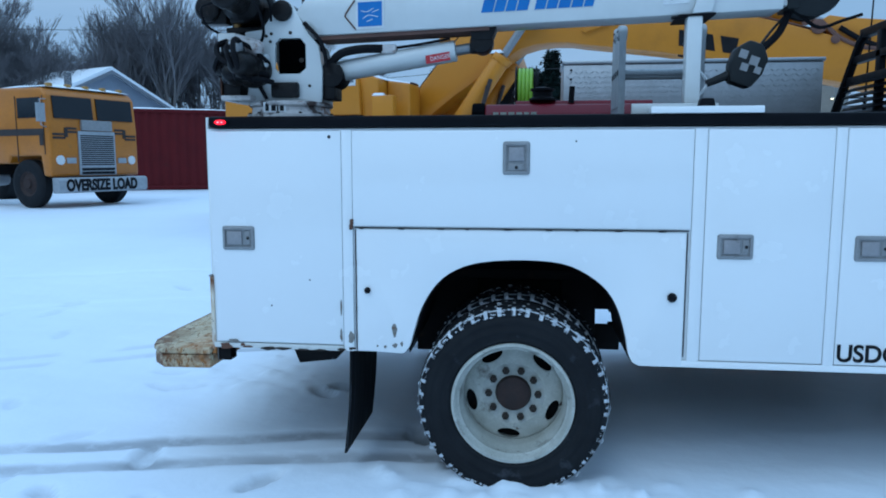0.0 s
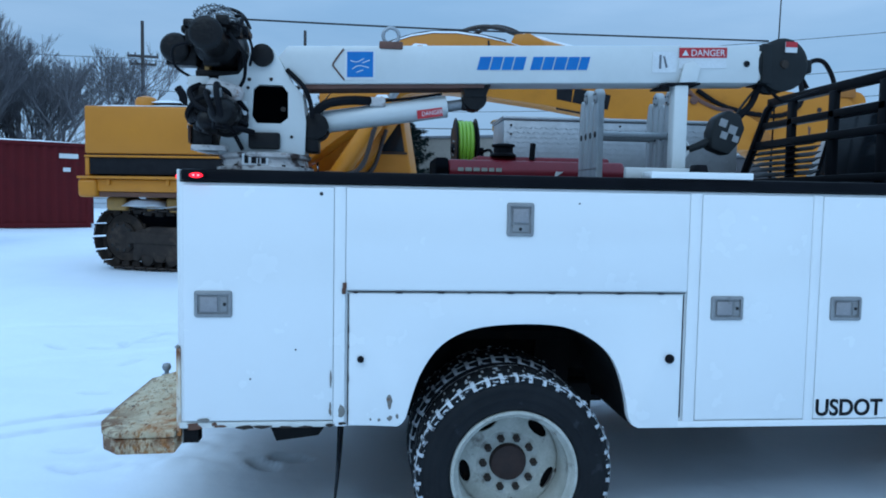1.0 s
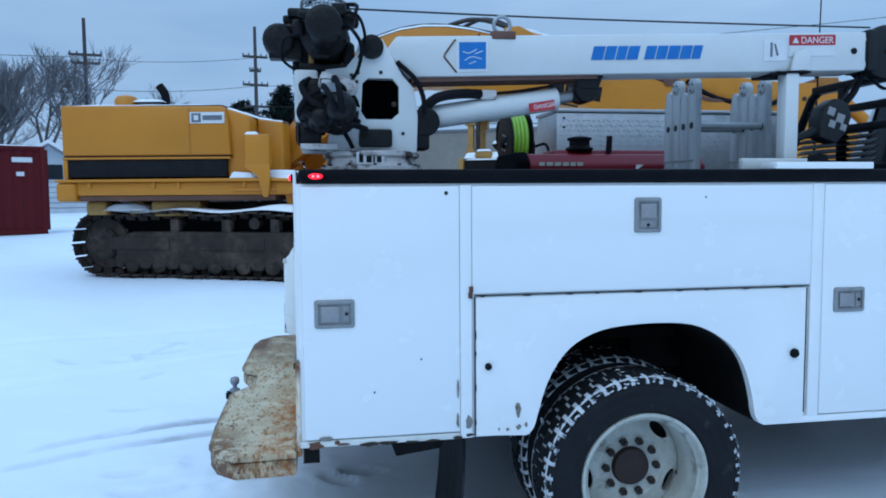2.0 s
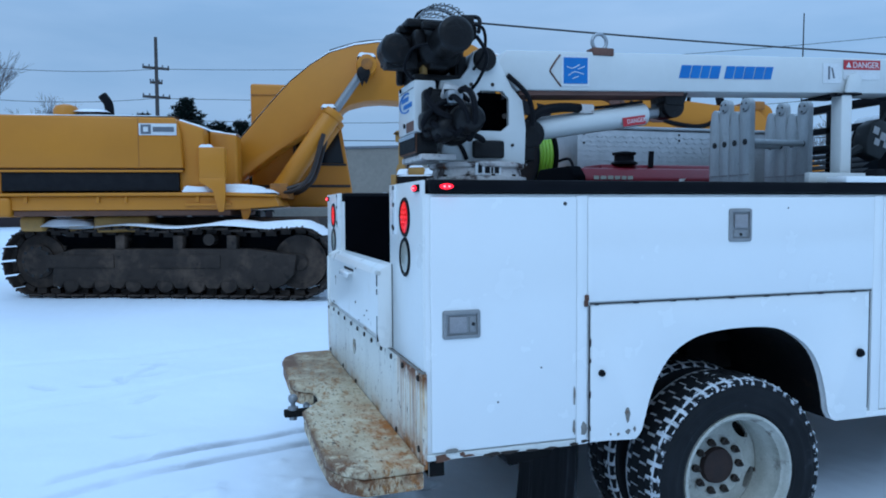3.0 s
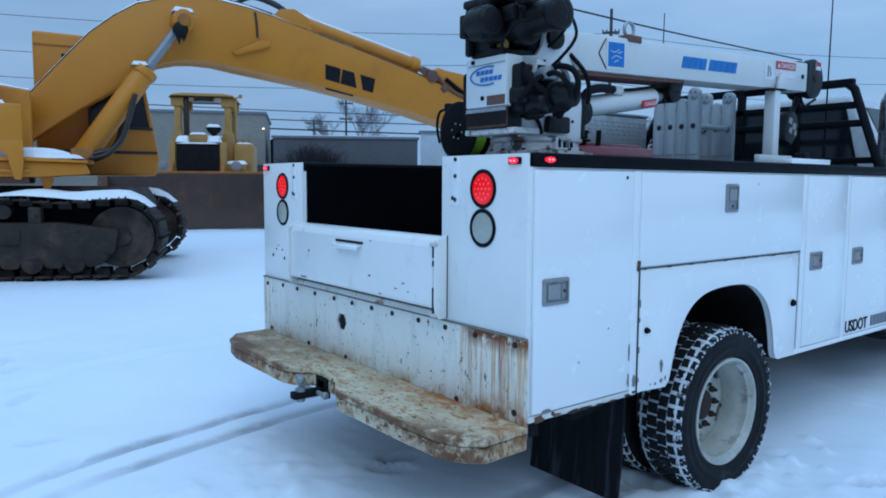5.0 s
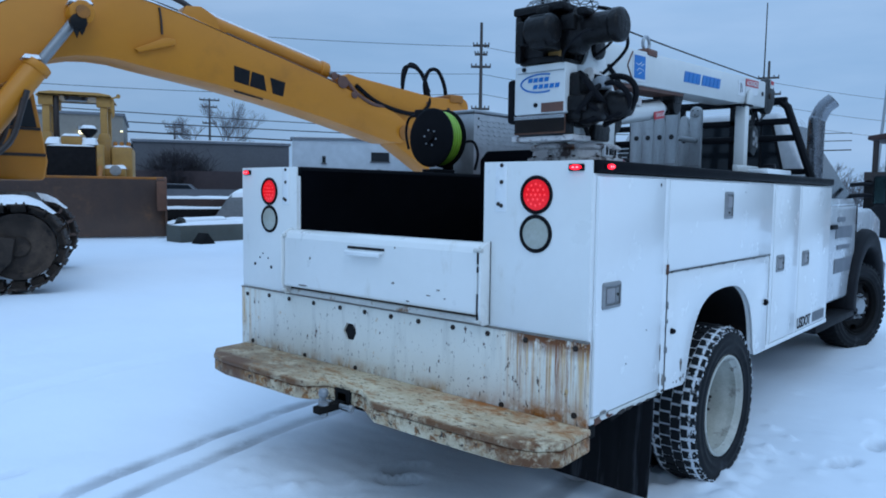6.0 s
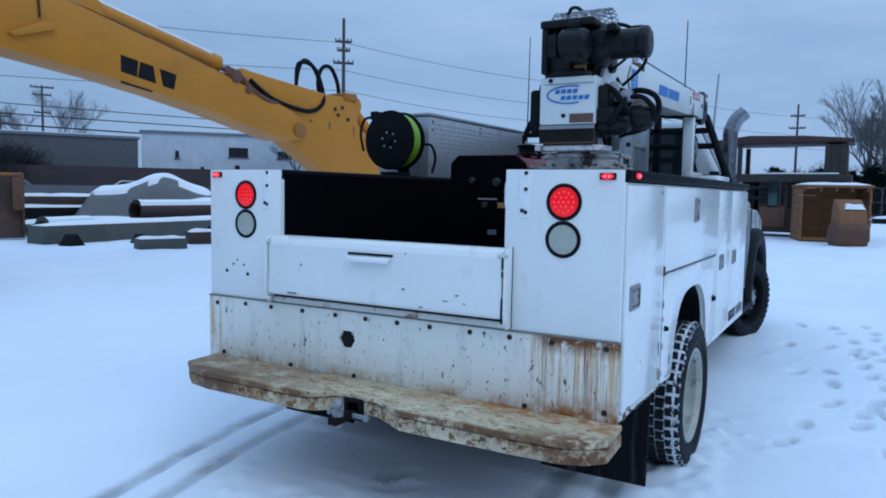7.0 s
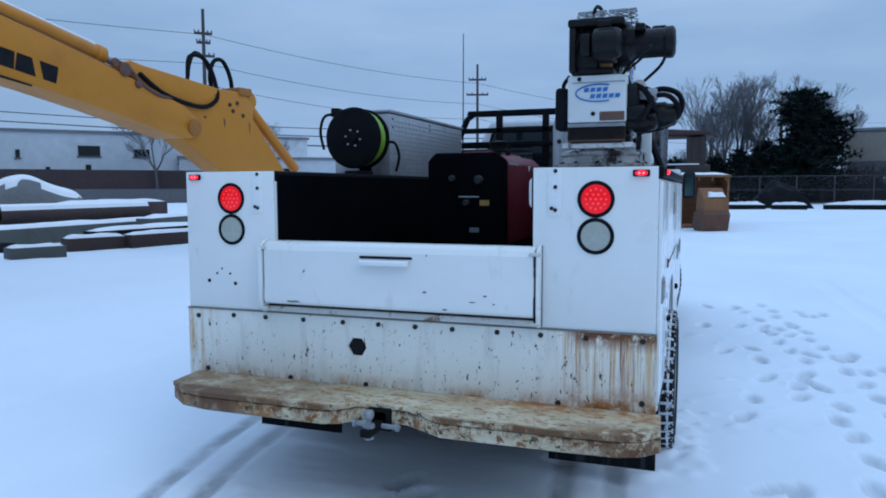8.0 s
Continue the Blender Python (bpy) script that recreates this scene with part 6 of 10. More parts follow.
tube(bm, [(2.02, 0.186, 2.055), (2.10, 0.182, 2.062), (2.13, 0.182, 2.09)], 0.007, 6, 3)
cp("rest_strap", bm, "hose")

# electrical box with the maker's plate, mesh below
bm = bmesh.new()
box(bm, 0.0, 0.09, 0.148, 0.395, 1.828, 2.028)
ebox = cp("control_box", bm, "white_crane", "white control box with a blue brand mark", bevel=0.010)
bm = bmesh.new()
prism(bm, [(0.375 - 0.001, 1.998), (0.155, 1.998), (0.155, 1.996), (0.375, 1.996)][::-1], "x", -0.003, 0.001)
cp("box_seam", bm, "grey_ink", parent=ebox)
bm = bmesh.new()
ov = []
for k in range(28):
    th = k * math.tau / 28
    ov.append((th, Vector((-0.0015, 0.262 - 0.098 * math.cos(th), 1.952 + 0.036 * math.sin(th)))))
tube(bm, [p for th, p in ov if 0.9 < th < 5.2], [0.0035], 5, 1)
cp("brand_swoosh", bm, "blue", "blue oval sweep", parent=ebox)
for y, z, n in ((0.325, 1.957, 4), (0.300, 1.930, 5)):
    for k in range(n):
        a = y - k * 0.026
        bm = bmesh.new()
        prism(bm, [(a, z), (a - 0.019, z), (a - 0.023, z + 0.017), (a - 0.004, z + 0.017)], "x", -0.003, 0.002)
        cp("brand_bar", bm, "blue", "blue slanted bar", parent=ebox)
bm = bmesh.new()
box(bm, -0.0025, 0.002, 0.155, 0.258, 1.835, 1.872)
cp("rust_label", bm, "brown", "brown worn label", parent=ebox)
for y, z in ((0.345, 2.012), (0.285, 1.865)):
    bm = bmesh.new()
    lathe(bm, (0.0, y, z), (-1, 0, 0), [(0.009, 0), (0.009, 0.006), (0, 0.008)], 10)
    cp("box_bolt", bm, "ink", parent=ebox)
bm = bmesh.new()
for k in range(18):
    y = 0.158 + k * 0.0134
    for sgn in (-1, 1):
        for q in range(5):
            z = 1.757 + q * 0.0134
            tube(bm, [(0.004, y - sgn * 0.0067, z), (0.004, y + sgn * 0.0067, z + 0.0134)], 0.0026, 4, 1)
tagged(cp("guard_mesh", bm, "winch", "dark expanded-metal guard"), kind="stuff")
bm = bmesh.new()
for k in range(18):
    y = 0.158 + k * 0.0134
    for sgn in (-1, 1):
        tube(bm, [(0.002, y - sgn * 0.0067, 1.811), (0.002, y + sgn * 0.0067, 1.8244)], 0.0028, 4, 1)
tagged(cp("guard_rim", bm, "galv", "bare bright top row of the guard"), kind="stuff")
bm = bmesh.new()
box(bm, 0.008, 0.011, 0.15, 0.394, 1.75, 1.826)
cp("guard_backing", bm, "rust")
bm = bmesh.new()
box(bm, 0.012, 0.10, 0.16, 0.385, 1.74, 1.826)
cp("valve_bank", bm, "winch", "dark greasy valve bank", bevel=0.012)
bm = bmesh.new()
box(bm, 0.02, 0.16, 0.12, 0.42, 1.722, 1.745)
cp("valve_shelf", bm, "white_grimy", "grimy rust-stained shelf", bevel=0.004)
bm = bmesh.new()
box(bm, 0.03, 0.12, 0.40, 0.455, 1.80, 1.985)
cp("side_tank", bm, "hose", "black side reservoir", bevel=0.015)

# slew gearbox and hoses on the near side
bm = bmesh.new()
lathe(bm, (0.16, 0.185, 1.865), (0, -1, 0), [(0.085, 0), (0.085, 0.04), (0.07, 0.05), (0.065, 0.10), (0.05, 0.115), (0, 0.118)], 28)
cp("slew_motor", bm, "winch", "dark greasy slew motor", bevel=0.003, angle=50)
bm = bmesh.new()
box(bm, 0.03, 0.15, 0.10, 0.195, 1.80, 1.99)
box(bm, 0.015, 0.10, 0.07, 0.16, 1.83, 1.90)
cp("slew_gearbox", bm, "winch", "dark greasy gearbox", bevel=0.018, segs=3)
for r, line in ((0.013, [(0.06, 0.12, 1.985), (0.03, 0.075, 1.955), (0.06, 0.045, 1.90), (0.13, 0.04, 1.865), (0.20, 0.07, 1.845), (0.24, 0.14, 1.83)]),
                (0.012, [(0.08, 0.12, 1.80), (0.07, 0.06, 1.805), (0.11, 0.035, 1.835), (0.16, 0.05, 1.895), (0.14, 0.09, 1.945)]),
                (0.011, [(0.03, 0.11, 1.83), (0.02, 0.07, 1.865), (0.07, 0.05, 1.925), (0.16, 0.07, 1.945)]),
                (0.012, [(0.05, 0.09, 1.87), (0.06, 0.05, 1.845), (0.13, 0.03, 1.82), (0.22, 0.06, 1.81), (0.27, 0.12, 1.80)]),
                (0.010, [(0.10, 0.08, 1.975), (0.16, 0.06, 1.965), (0.22, 0.09, 1.92), (0.24, 0.15, 1.89)]),
                (0.010, [(0.40, 0.186, 2.07), (0.47, 0.165, 2.00), (0.50, 0.165, 1.93), (0.505, 0.175, 1.87)]),
                (0.009, [(0.12, 0.42, 1.95), (0.10, 0.43, 2.0), (0.09, 0.40, 2.04)]),
                (0.009, [(0.17, 0.18, 1.82), (0.20, 0.165, 1.77), (0.22, 0.17, 1.73)])):
    bm = bmesh.new()
    tube(bm, line, r, 8, 5)
    cp("hydraulic_hose", bm, "hose", "black hydraulic hose")
for x, y, z, s1, s2, s3, mt in ((0.13, 0.08, 1.95, 0.03, 0.05, 0.025, "galv"), (0.22, 0.15, 1.90, 0.022, 0.02, 0.03, "decal_white")):
    bm = bmesh.new()
    box(bm, x - s1, x + s1, y - s2, y + s2, z - s3, z + s3)
    cp("valve_block", bm, mt, "greasy valve block", bevel=0.008)

bm = bmesh.new()
lathe(bm, (0.165, 0.11, 1.865), (0, -1, 0), [(0.062, 0), (0.064, 0.05), (0.060, 0.072), (0.052, 0.076), (0.050, 0.070), (0.022, 0.072), (0.020, 0.090), (0, 0.092)], 30)
lathe(bm, (0.10, 0.12, 1.835), (0, -1, 0), [(0.05, 0), (0.05, 0.05), (0.042, 0.06), (0.040, 0.08), (0.026, 0.095), (0, 0.097)], 24)
lathe(bm, (0.155, 0.075, 1.865), (0.3, -1, 0.2), [(0.036, 0), (0.036, 0.04), (0.022, 0.05), (0.022, 0.075), (0, 0.077)], 18)
lathe(bm, (0.172, 0.05, 1.865), (0, -1, 0), [(0.055, 0), (0.058, 0.05), (0.050, 0.06), (0.048, 0.09), (0.036, 0.10), (0, 0.105)], 26)
cp("slew_pump", bm, "winch", "dark greasy hydraulic pump", angle=50)
for r, line in ((0.012, [(0.15, 0.09, 1.955), (0.15, 0.01, 1.975), (0.16, -0.055, 1.950), (0.17, -0.068, 1.890), (0.18, -0.02, 1.825), (0.20, 0.08, 1.800)]),
                (0.011, [(0.12, 0.10, 1.93), (0.11, 0.0, 1.945), (0.13, -0.050, 1.905), (0.15, -0.045, 1.850), (0.13, 0.04, 1.81)])):
    bm = bmesh.new()
    tube(bm, line, r, 8, 5)
    cp("hydraulic_hose", bm, "hose", "black hydraulic hose")

# winch on top: drum, motor, gear case, guard
bm = bmesh.new()
box(bm, 0.02, 0.235, 0.205, 0.385, 2.035, 2.062)
box(bm, 0.03, 0.055, 0.352, 0.385, 2.05, 2.25)
box(bm, 0.20, 0.235, 0.21, 0.38, 2.05, 2.14)
cp("winch_bed", bm, "winch", "dark steel winch bed", bevel=0.006)
bm = bmesh.new()
lathe(bm, (0.115, 0.345, 2.165), (0, -1, 0), [(0.0, 0), (0.10, 0), (0.108, 0.012), (0.108, 0.05), (0.095, 0.065), (0.088, 0.14), (0.092, 0.155), (0.092, 0.195), (0.078, 0.21), (0.062, 0.225), (0.060, 0.34), (0.066, 0.345), (0.066, 0.375), (0.05, 0.385), (0, 0.388)], 32)
winch = cp("winch_motor", bm, "winch", "greasy dark winch motor and gear case", angle=45, bevel=0.004)
bm = bmesh.new()
lathe(bm, (-0.055, 0.28, 2.145), (0, -1, 0), [(0.0, 0), (0.055, 0), (0.062, 0.01), (0.062, 0.10), (0.05, 0.115), (0, 0.117)], 24)
box(bm, -0.095, 0.03, 0.19, 0.26, 2.075, 2.20)
cp("winch_brake", bm, "winch", "dark winch brake housing", bevel=0.012, segs=3, angle=45)
bm = bmesh.new()
box(bm, -0.02, 0.225, 0.16, 0.395, 2.228, 2.262)
box(bm, -0.012, 0.02, 0.36, 0.39, 2.04, 2.23)
box(bm, 0.02, 0.06, 0.27, 0.385, 2.06, 2.22)
box(bm, 0.18, 0.25, 0.13, 0.20, 2.195, 2.235)
cp("winch_cover", bm, "winch", "black winch cover", bevel=0.010)
bm = bmesh.new()
box(bm, 0.055, 0.075, 0.215, 0.27, 2.06, 2.125)
cp("winch_plate", bm, "yellow_pale", "pale stained plate", bevel=0.004)
bm = bmesh.new()
box(bm, 0.07, 0.13, 0.118, 0.1215, 2.183, 2.196)
cp("winch_tag", bm, "decal_white", "small pale tag", parent=winch)
bm = bmesh.new()
for cy in (0.335, 0.275, 0.205, 0.15):
    for k in range(9):
        th = math.pi * k / 8
        tube(bm, [(0.115 - 0.085 * math.cos(th), cy - 0.028, 2.262 + 0.052 * math.sin(th)), (0.115 - 0.085 * math.cos(th + 0.3), cy + 0.028, 2.262 + 0.052 * math.sin(th + 0.3))], 0.0025, 4, 1)
        tube(bm, [(0.115 - 0.085 * math.cos(th + 0.3), cy - 0.028, 2.262 + 0.052 * math.sin(th + 0.3)), (0.115 - 0.085 * math.cos(th), cy + 0.028, 2.262 + 0.052 * math.sin(th))], 0.0025, 4, 1)
    tube(bm, [(0.115 - 0.085 * math.cos(math.pi * k / 8), cy, 2.262 + 0.052 * math.sin(math.pi * k / 8)) for k in range(9)], 0.003, 5, 1)
cp("winch_guard", bm, "rod", "arched wire-mesh winch guard")
for run in (((0.04, 0.30, 2.25), (0.06, 0.29, 2.315), (0.13, 0.28, 2.335), (0.20, 0.27, 2.31), (0.235, 0.265, 2.25)), ((0.02, 0.33, 2.22), (0.0, 0.36, 2.15), (0.03, 0.38, 2.06)), ((0.22, 0.03, 2.19), (0.24, 0.08, 2.255), (0.20, 0.13, 2.27))):
    bm = bmesh.new()
    tube(bm, list(run), 0.008, 6, 4)
    cp("winch_cable", bm, "hose", "black winch cable")
bm = bmesh.new()
mound(bm, 0.03, 0.19, 0.20, 0.33, 2.268, 0.014, 8, 3)
cp("winch_snow", bm, "snow_cap", "thin settled snow")
for x, y, z, a, b, c in ((0.20, 0.10, 2.20, 0.03, 0.03, 0.025), (0.06, 0.10, 2.22, 0.04, 0.02, 0.015), (0.17, 0.03, 2.225, 0.025, 0.03, 0.02), (0.02, 0.15, 2.18, 0.02, 0.03, 0.03), (0.21, 0.26, 2.10, 0.02, 0.04, 0.05), (-0.06, 0.31, 2.14, 0.03, 0.02, 0.045), (0.10, 0.16, 2.10, 0.035, 0.02, 0.03), (-0.01, 0.24, 2.23, 0.03, 0.03, 0.015)):
    bm = bmesh.new()
    box(bm, x - a, x + a, y - b, y + b, z - c, z + c)
    cp("winch_fitting", bm, "winch", "greasy winch fitting", bevel=0.008)
for r, line in ((0.006, [(0.17, 0.05, 2.22), (0.24, 0.04, 2.21), (0.27, 0.10, 2.14), (0.25, 0.17, 2.08)]), (0.006, [(0.03, 0.05, 2.14), (-0.03, 0.06, 2.12), (-0.04, 0.13, 2.06), (0.02, 0.17, 2.02)]), (0.007, [(0.20, 0.0, 2.17), (0.25, 0.02, 2.10), (0.24, 0.10, 2.02), (0.20, 0.15, 1.97)])):
    bm = bmesh.new()
    tube(bm, line, r, 6, 5)
    cp("winch_cable", bm, "hose", "thin black cable")

# ---- engine-driven welder in the bed, on a plinth of the bed floor ----
BED = 0.945
welder = thing("engine_welder", pose(1.65, 1.2, BED), "red engine-driven welder with black control face, standing in the bed", "welder")
wp = maker(welder)
bm = bmesh.new()
prism(bm, [(0.96, 1.20), (1.45, 1.20), (1.45, 1.70), (1.40, 1.76), (1.02, 1.76), (0.96, 1.70)], "x", 1.17, 2.16)
wbody = wp("housing", bm, "welder_red", "dark red sheet-metal housing with snow", bevel=0.015, segs=3)
bm = bmesh.new()
prism(bm, [(1.08, 1.757), (1.32, 1.757), (1.30, 1.785), (1.10, 1.785)], "x", 1.34, 2.10)
wp("hood_top", bm, "welder_red", bevel=0.008)
bm = bmesh.new()
prism(bm, [(0.955, 1.20), (1.455, 1.20), (1.455, 1.715), (1.405, 1.768), (1.015, 1.768), (0.955, 1.715)], "x", 1.10, 1.172)
wface = wp("control_face", bm, "liner", "black control face with dials", bevel=0.012)
for y, z, r in ((1.12, 1.60, 0.030), (1.29, 1.61, 0.022), (1.20, 1.46, 0.022)):
    bm = bmesh.new()
    lathe(bm, (1.10, y, z), (-1, 0, 0), [(r, 0), (r, 0.016), (r * 0.7, 0.024), (0, 0.024)], 14)
    wp("dial", bm, "latch_dark", parent=wface)
for y0, y1, z0, z1, mt in ((1.055, 1.115, 1.445, 1.478, "yellow_pale"), (1.12, 1.25, 1.494, 1.503, "seal"), (1.12, 1.18, 1.28, 1.31, "grey_ink")):
    bm = bmesh.new()
    box(bm, 1.0965, 1.101, y0, y1, z0, z1)
    wp("face_label", bm, mt, parent=wface)
bm = bmesh.new()
box(bm, 1.12, 2.14, 0.98, 1.43, BED, 1.20)
wp("welder_base", bm, "steel_dark", "black welder base", bevel=0.01)
bm = bmesh.new()
lathe(bm, (1.49, 1.10, 1.785), (0, 0, 1), [(0.075, 0), (0.075, 0.010), (0.055, 0.02), (0.055, 0.05), (0.066, 0.054), (0.066, 0.066), (0.02, 0.075), (0, 0.075)], 20)
wp("filler_cap", bm, "hose", "black filler cap")
bm = bmesh.new()
cyl(bm, (1.65, 1.08, 1.77), (1.655, 1.08, 1.86), 0.016, n=10)
wp("exhaust_stub", bm, "hose", "black exhaust stub")
x = 1.22
for w in (0.030, 0.034, 0.034, 0.032, 0.028, 0.030):
    bm = bmesh.new()
    box(bm, x, x + w, 0.9565, 0.961, 1.694, 1.713)
    wp("brand_bar", bm, "lens_clear", "plain pale bar", parent=wbody)
    x += w + 0.010
bm = bmesh.new()
prism(bm, [(1.75, 1.665), (1.80, 1.70), (1.76, 1.70)], "y", 0.956, 0.961)
wp("side_decal", bm, "decal_white", parent=wbody)

# ---- hose reel on the far locker ----
reel = thing("hose_reel", pose(1.40, 2.07, RAIL), "black hose reel wound with lime green air hose", "hose reel")
rp = maker(reel)
RC = (2.075, 1.893)
for x, nm in ((1.315, "reel_flange"), (1.452, "reel_flange")):
    bm = bmesh.new()
    lathe(bm, (x, *RC), (1, 0, 0), [(0.0, 0), (0.185, 0), (0.207, 0.004), (0.207, 0.012), (0.0, 0.012)], 44)
    rp(nm, bm, "black_paint", "black round reel flange", bevel=0.003)
bm = bmesh.new()
for k in range(4):
    ring = []
    for a in range(29):
        th = a * math.tau / 28
        ring.append((1.345 + 0.0265 * k, RC[0] + 0.178 * math.cos(th), RC[1] + 0.178 * math.sin(th)))
    tube(bm, ring, 0.0145, 8, 1)
rp("green_hose", bm, "hose_green", "lime green wound air hose", angle=60)
bm = bmesh.new()
cyl(bm, (1.33, *RC), (1.475, *RC), 0.165, n=28)
rp("reel_drum", bm, "black_paint")
for k in range(6):
    th = k * math.tau / 6 + 0.2
    bm = bmesh.new()
    lathe(bm, (1.315, RC[0] + 0.055 * math.cos(th), RC[1] + 0.055 * math.sin(th)), (-1, 0, 0), [(0.007, 0), (0.007, 0.006), (0, 0.007)], 8)
    rp("hub_bolt", bm, "galv")
bm = bmesh.new()
lathe(bm, (1.315, *RC), (-1, 0, 0), [(0.035, 0), (0.03, 0.02), (0, 0.022)], 18)
rp("hub", bm, "hose")
bm = bmesh.new()
box(bm, 1.29, 1.52, 2.02, 2.13, RAIL, RAIL + 0.03)
box(bm, 1.495, 1.52, 2.03, 2.12, RAIL + 0.03, 1.90)
rp("reel_stand", bm, "black_paint", "black reel stand", bevel=0.006)
for line in ([(1.35, 2.24, 2.06), (1.33, 2.30, 2.04), (1.33, 2.33, 1.94), (1.34, 2.31, 1.82)], [(1.49, 1.93, 1.86), (1.54, 1.87, 1.87), (1.56, 1.84, 1.78), (1.55, 1.86, 1.67)]):
    bm = bmesh.new()
    tube(bm, line, 0.010, 8, 5)
    rp("lead_hose", bm, "hose", "black lead hose")
bm = bmesh.new()
box(bm, 1.33, 1.40, 2.19, 2.25, 2.04, 2.10)
rp("hose_guide", bm, "hose", "black hose guide", bevel=0.008)

# ---- tread-plate tool box on the far locker ----
tool_box = thing("tool_box", pose(2.5, 2.16, RAIL), "aluminium tread-plate tool box, dull and stained", "tool box")
bp = maker(tool_box)
bm = bmesh.new()
box(bm, 1.64, 3.30, 1.945, 2.385, RAIL, 2.085)
tb = bp("box_body", bm, "alu_plate", bevel=0.006)
bm = bmesh.new()
box(bm, 1.63, 3.31, 1.935, 2.395, 2.087, 2.112)
bp("box_lid", bm, "alu", "aluminium lid", bevel=0.006)
bm = bmesh.new()
for i in range(46):
    for j in range(12):
        x, z = 1.67 + 0.035 * i + (0.0175 if j % 2 else 0), RAIL + 0.03 + 0.033 * j
        s = 1 if (i + j) % 2 else -1
        prism(bm, [(x - 0.010, z - 0.006 * s - 0.003), (x + 0.010, z + 0.006 * s - 0.003), (x + 0.010, z + 0.006 * s + 0.003), (x - 0.010, z - 0.006 * s + 0.003)], "y", 1.9425, 1.9475)
tagged(bp("tread_pattern", bm, "alu", "raised tread bars"), kind="stuff")
for x, z in ((1.69, 2.05), (1.69, 1.99), (2.45, 2.06), (2.45, 2.02)):
    bm = bmesh.new()
    lathe(bm, (x, 1.945, z), (0, -1, 0), [(0.008, 0), (0.008, 0.004), (0, 0.005)], 8)
    bp("rivet", bm, "ink", parent=tb)

# ---- folded articulated ladder, standing on end in the bed ----
ladder = thing("folding_ladder", pose(2.05, 0.70, BED), "folded aluminium multi-position ladder standing on end", "ladder")
lp = maker(ladder)
for x0 in (1.842, 2.206):
    for k, (y0, zt) in enumerate(((0.500, 2.052), (0.578, 2.006), (0.656, 2.064), (0.734, 2.030))):
        bm = bmesh.new()
        ring = [(y0, BED), (y0 + 0.077, BED), (y0 + 0.077, zt - 0.06)]
        wide = k % 2 == 0
        for j in range(11):
            th = math.pi * j / 10
            ring.append((y0 + 0.038 + (0.038 if wide else 0.026) * math.cos(th), zt + (0.038 if wide else 0.026) * math.sin(th)))
        prism(bm, ring + [(y0, zt - 0.06)], "x", x0, x0 + 0.031)
        rail = lp("ladder_rail", bm, "ladder", "aluminium ladder rail with rounded end", bevel=0.0012)
        if wide:
            bm = bmesh.new()
            lathe(bm, (x0 - 0.006, y0 + 0.038, zt), (1, 0, 0), [(0.0, 0), (0.030, 0), (0.033, 0.003), (0.033, 0.040), (0.030, 0.043), (0, 0.043)], 20)
            lp("hinge_disc", bm, "ladder", "round ladder hinge", parent=rail, bevel=0.001)
            for a in range(3):
                bm = bmesh.new()
                th = 0.6 + a * math.tau / 3
                lathe(bm, (x0 - 0.006, y0 + 0.038 + 0.019 * math.cos(th), zt + 0.019 * math.sin(th)), (-1, 0, 0), [(0.005, 0), (0.005, 0.003), (0, 0.003)], 8)
                lp("hinge_rivet", bm, "latch_dark", parent=rail)
        bm = bmesh.new()
        lathe(bm, (x0, y0 + 0.034, 1.868), (-1, 0, 0), [(0.016, -0.002), (0.016, 0.003), (0.010, 0.004), (0, 0.004)], 10)
        lp("lock_hole", bm, "latch_dark", "dark rung hole", parent=rail)
        bm = bmesh.new()
        box(bm, x0 - 0.003, x0 + 0.001, y0 + 0.005, y0 + 0.071, 1.70, 1.706)
        lp("rail_groove", bm, "latch", parent=rail)
for y in (0.538, 0.702):
    for z in (1.16, 1.42, 1.64, 1.868):
        bm = bmesh.new()
        lathe(bm, (1.872, y, z), (1, 0, 0), [(0.017, 0), (0.017, 0.335)], 10)
        lp("rung", bm, "ladder", "round aluminium rung", angle=50)

# ---- small things on the near rail ----
tray = thing("white_tray", pose(2.14, 0.02, RAIL), "white painted steel channel lying on the black rail", "tray")
yp = maker(tray)
bm = bmesh.new()
box(bm, 1.918, 2.362, -0.022, 0.090, RAIL, RAIL + 0.028)
yp("channel", bm, "white", bevel=0.004)
bm = bmesh.new()
box(bm, 1.86, 2.22, 0.13, 0.16, RAIL, RAIL + 0.050)
yp("flange", bm, "white_crane", "grey-white angle piece", bevel=0.004)
cap = thing("black_block", pose(2.145, 0.04, RAIL + 0.028), "small black rubber block on the white channel", "block")
kp = maker(cap)
bm = bmesh.new()
prism(bm, [(2.115, RAIL + 0.028), (2.180, RAIL + 0.028), (2.172, RAIL + 0.062), (2.122, RAIL + 0.062)], "y", 0.01, 0.07)
kp("body", bm, "hose", bevel=0.006)


# ---- excavator behind the truck ----
EX, EY, EZ = -1.3, 9.2, 0.37
excavator = thing("excavator", pose(EX, EY, EZ, 0, 0, -10), "yellow tracked excavator with raised boom, snow on its tracks", "excavator")


def xp(name, bm, mat, label="", bevel=0.0, parent=None, segs=2, angle=35):
    return part(name, bm, M[mat], excavator if parent is None else parent, label, bevel, segs, angle)


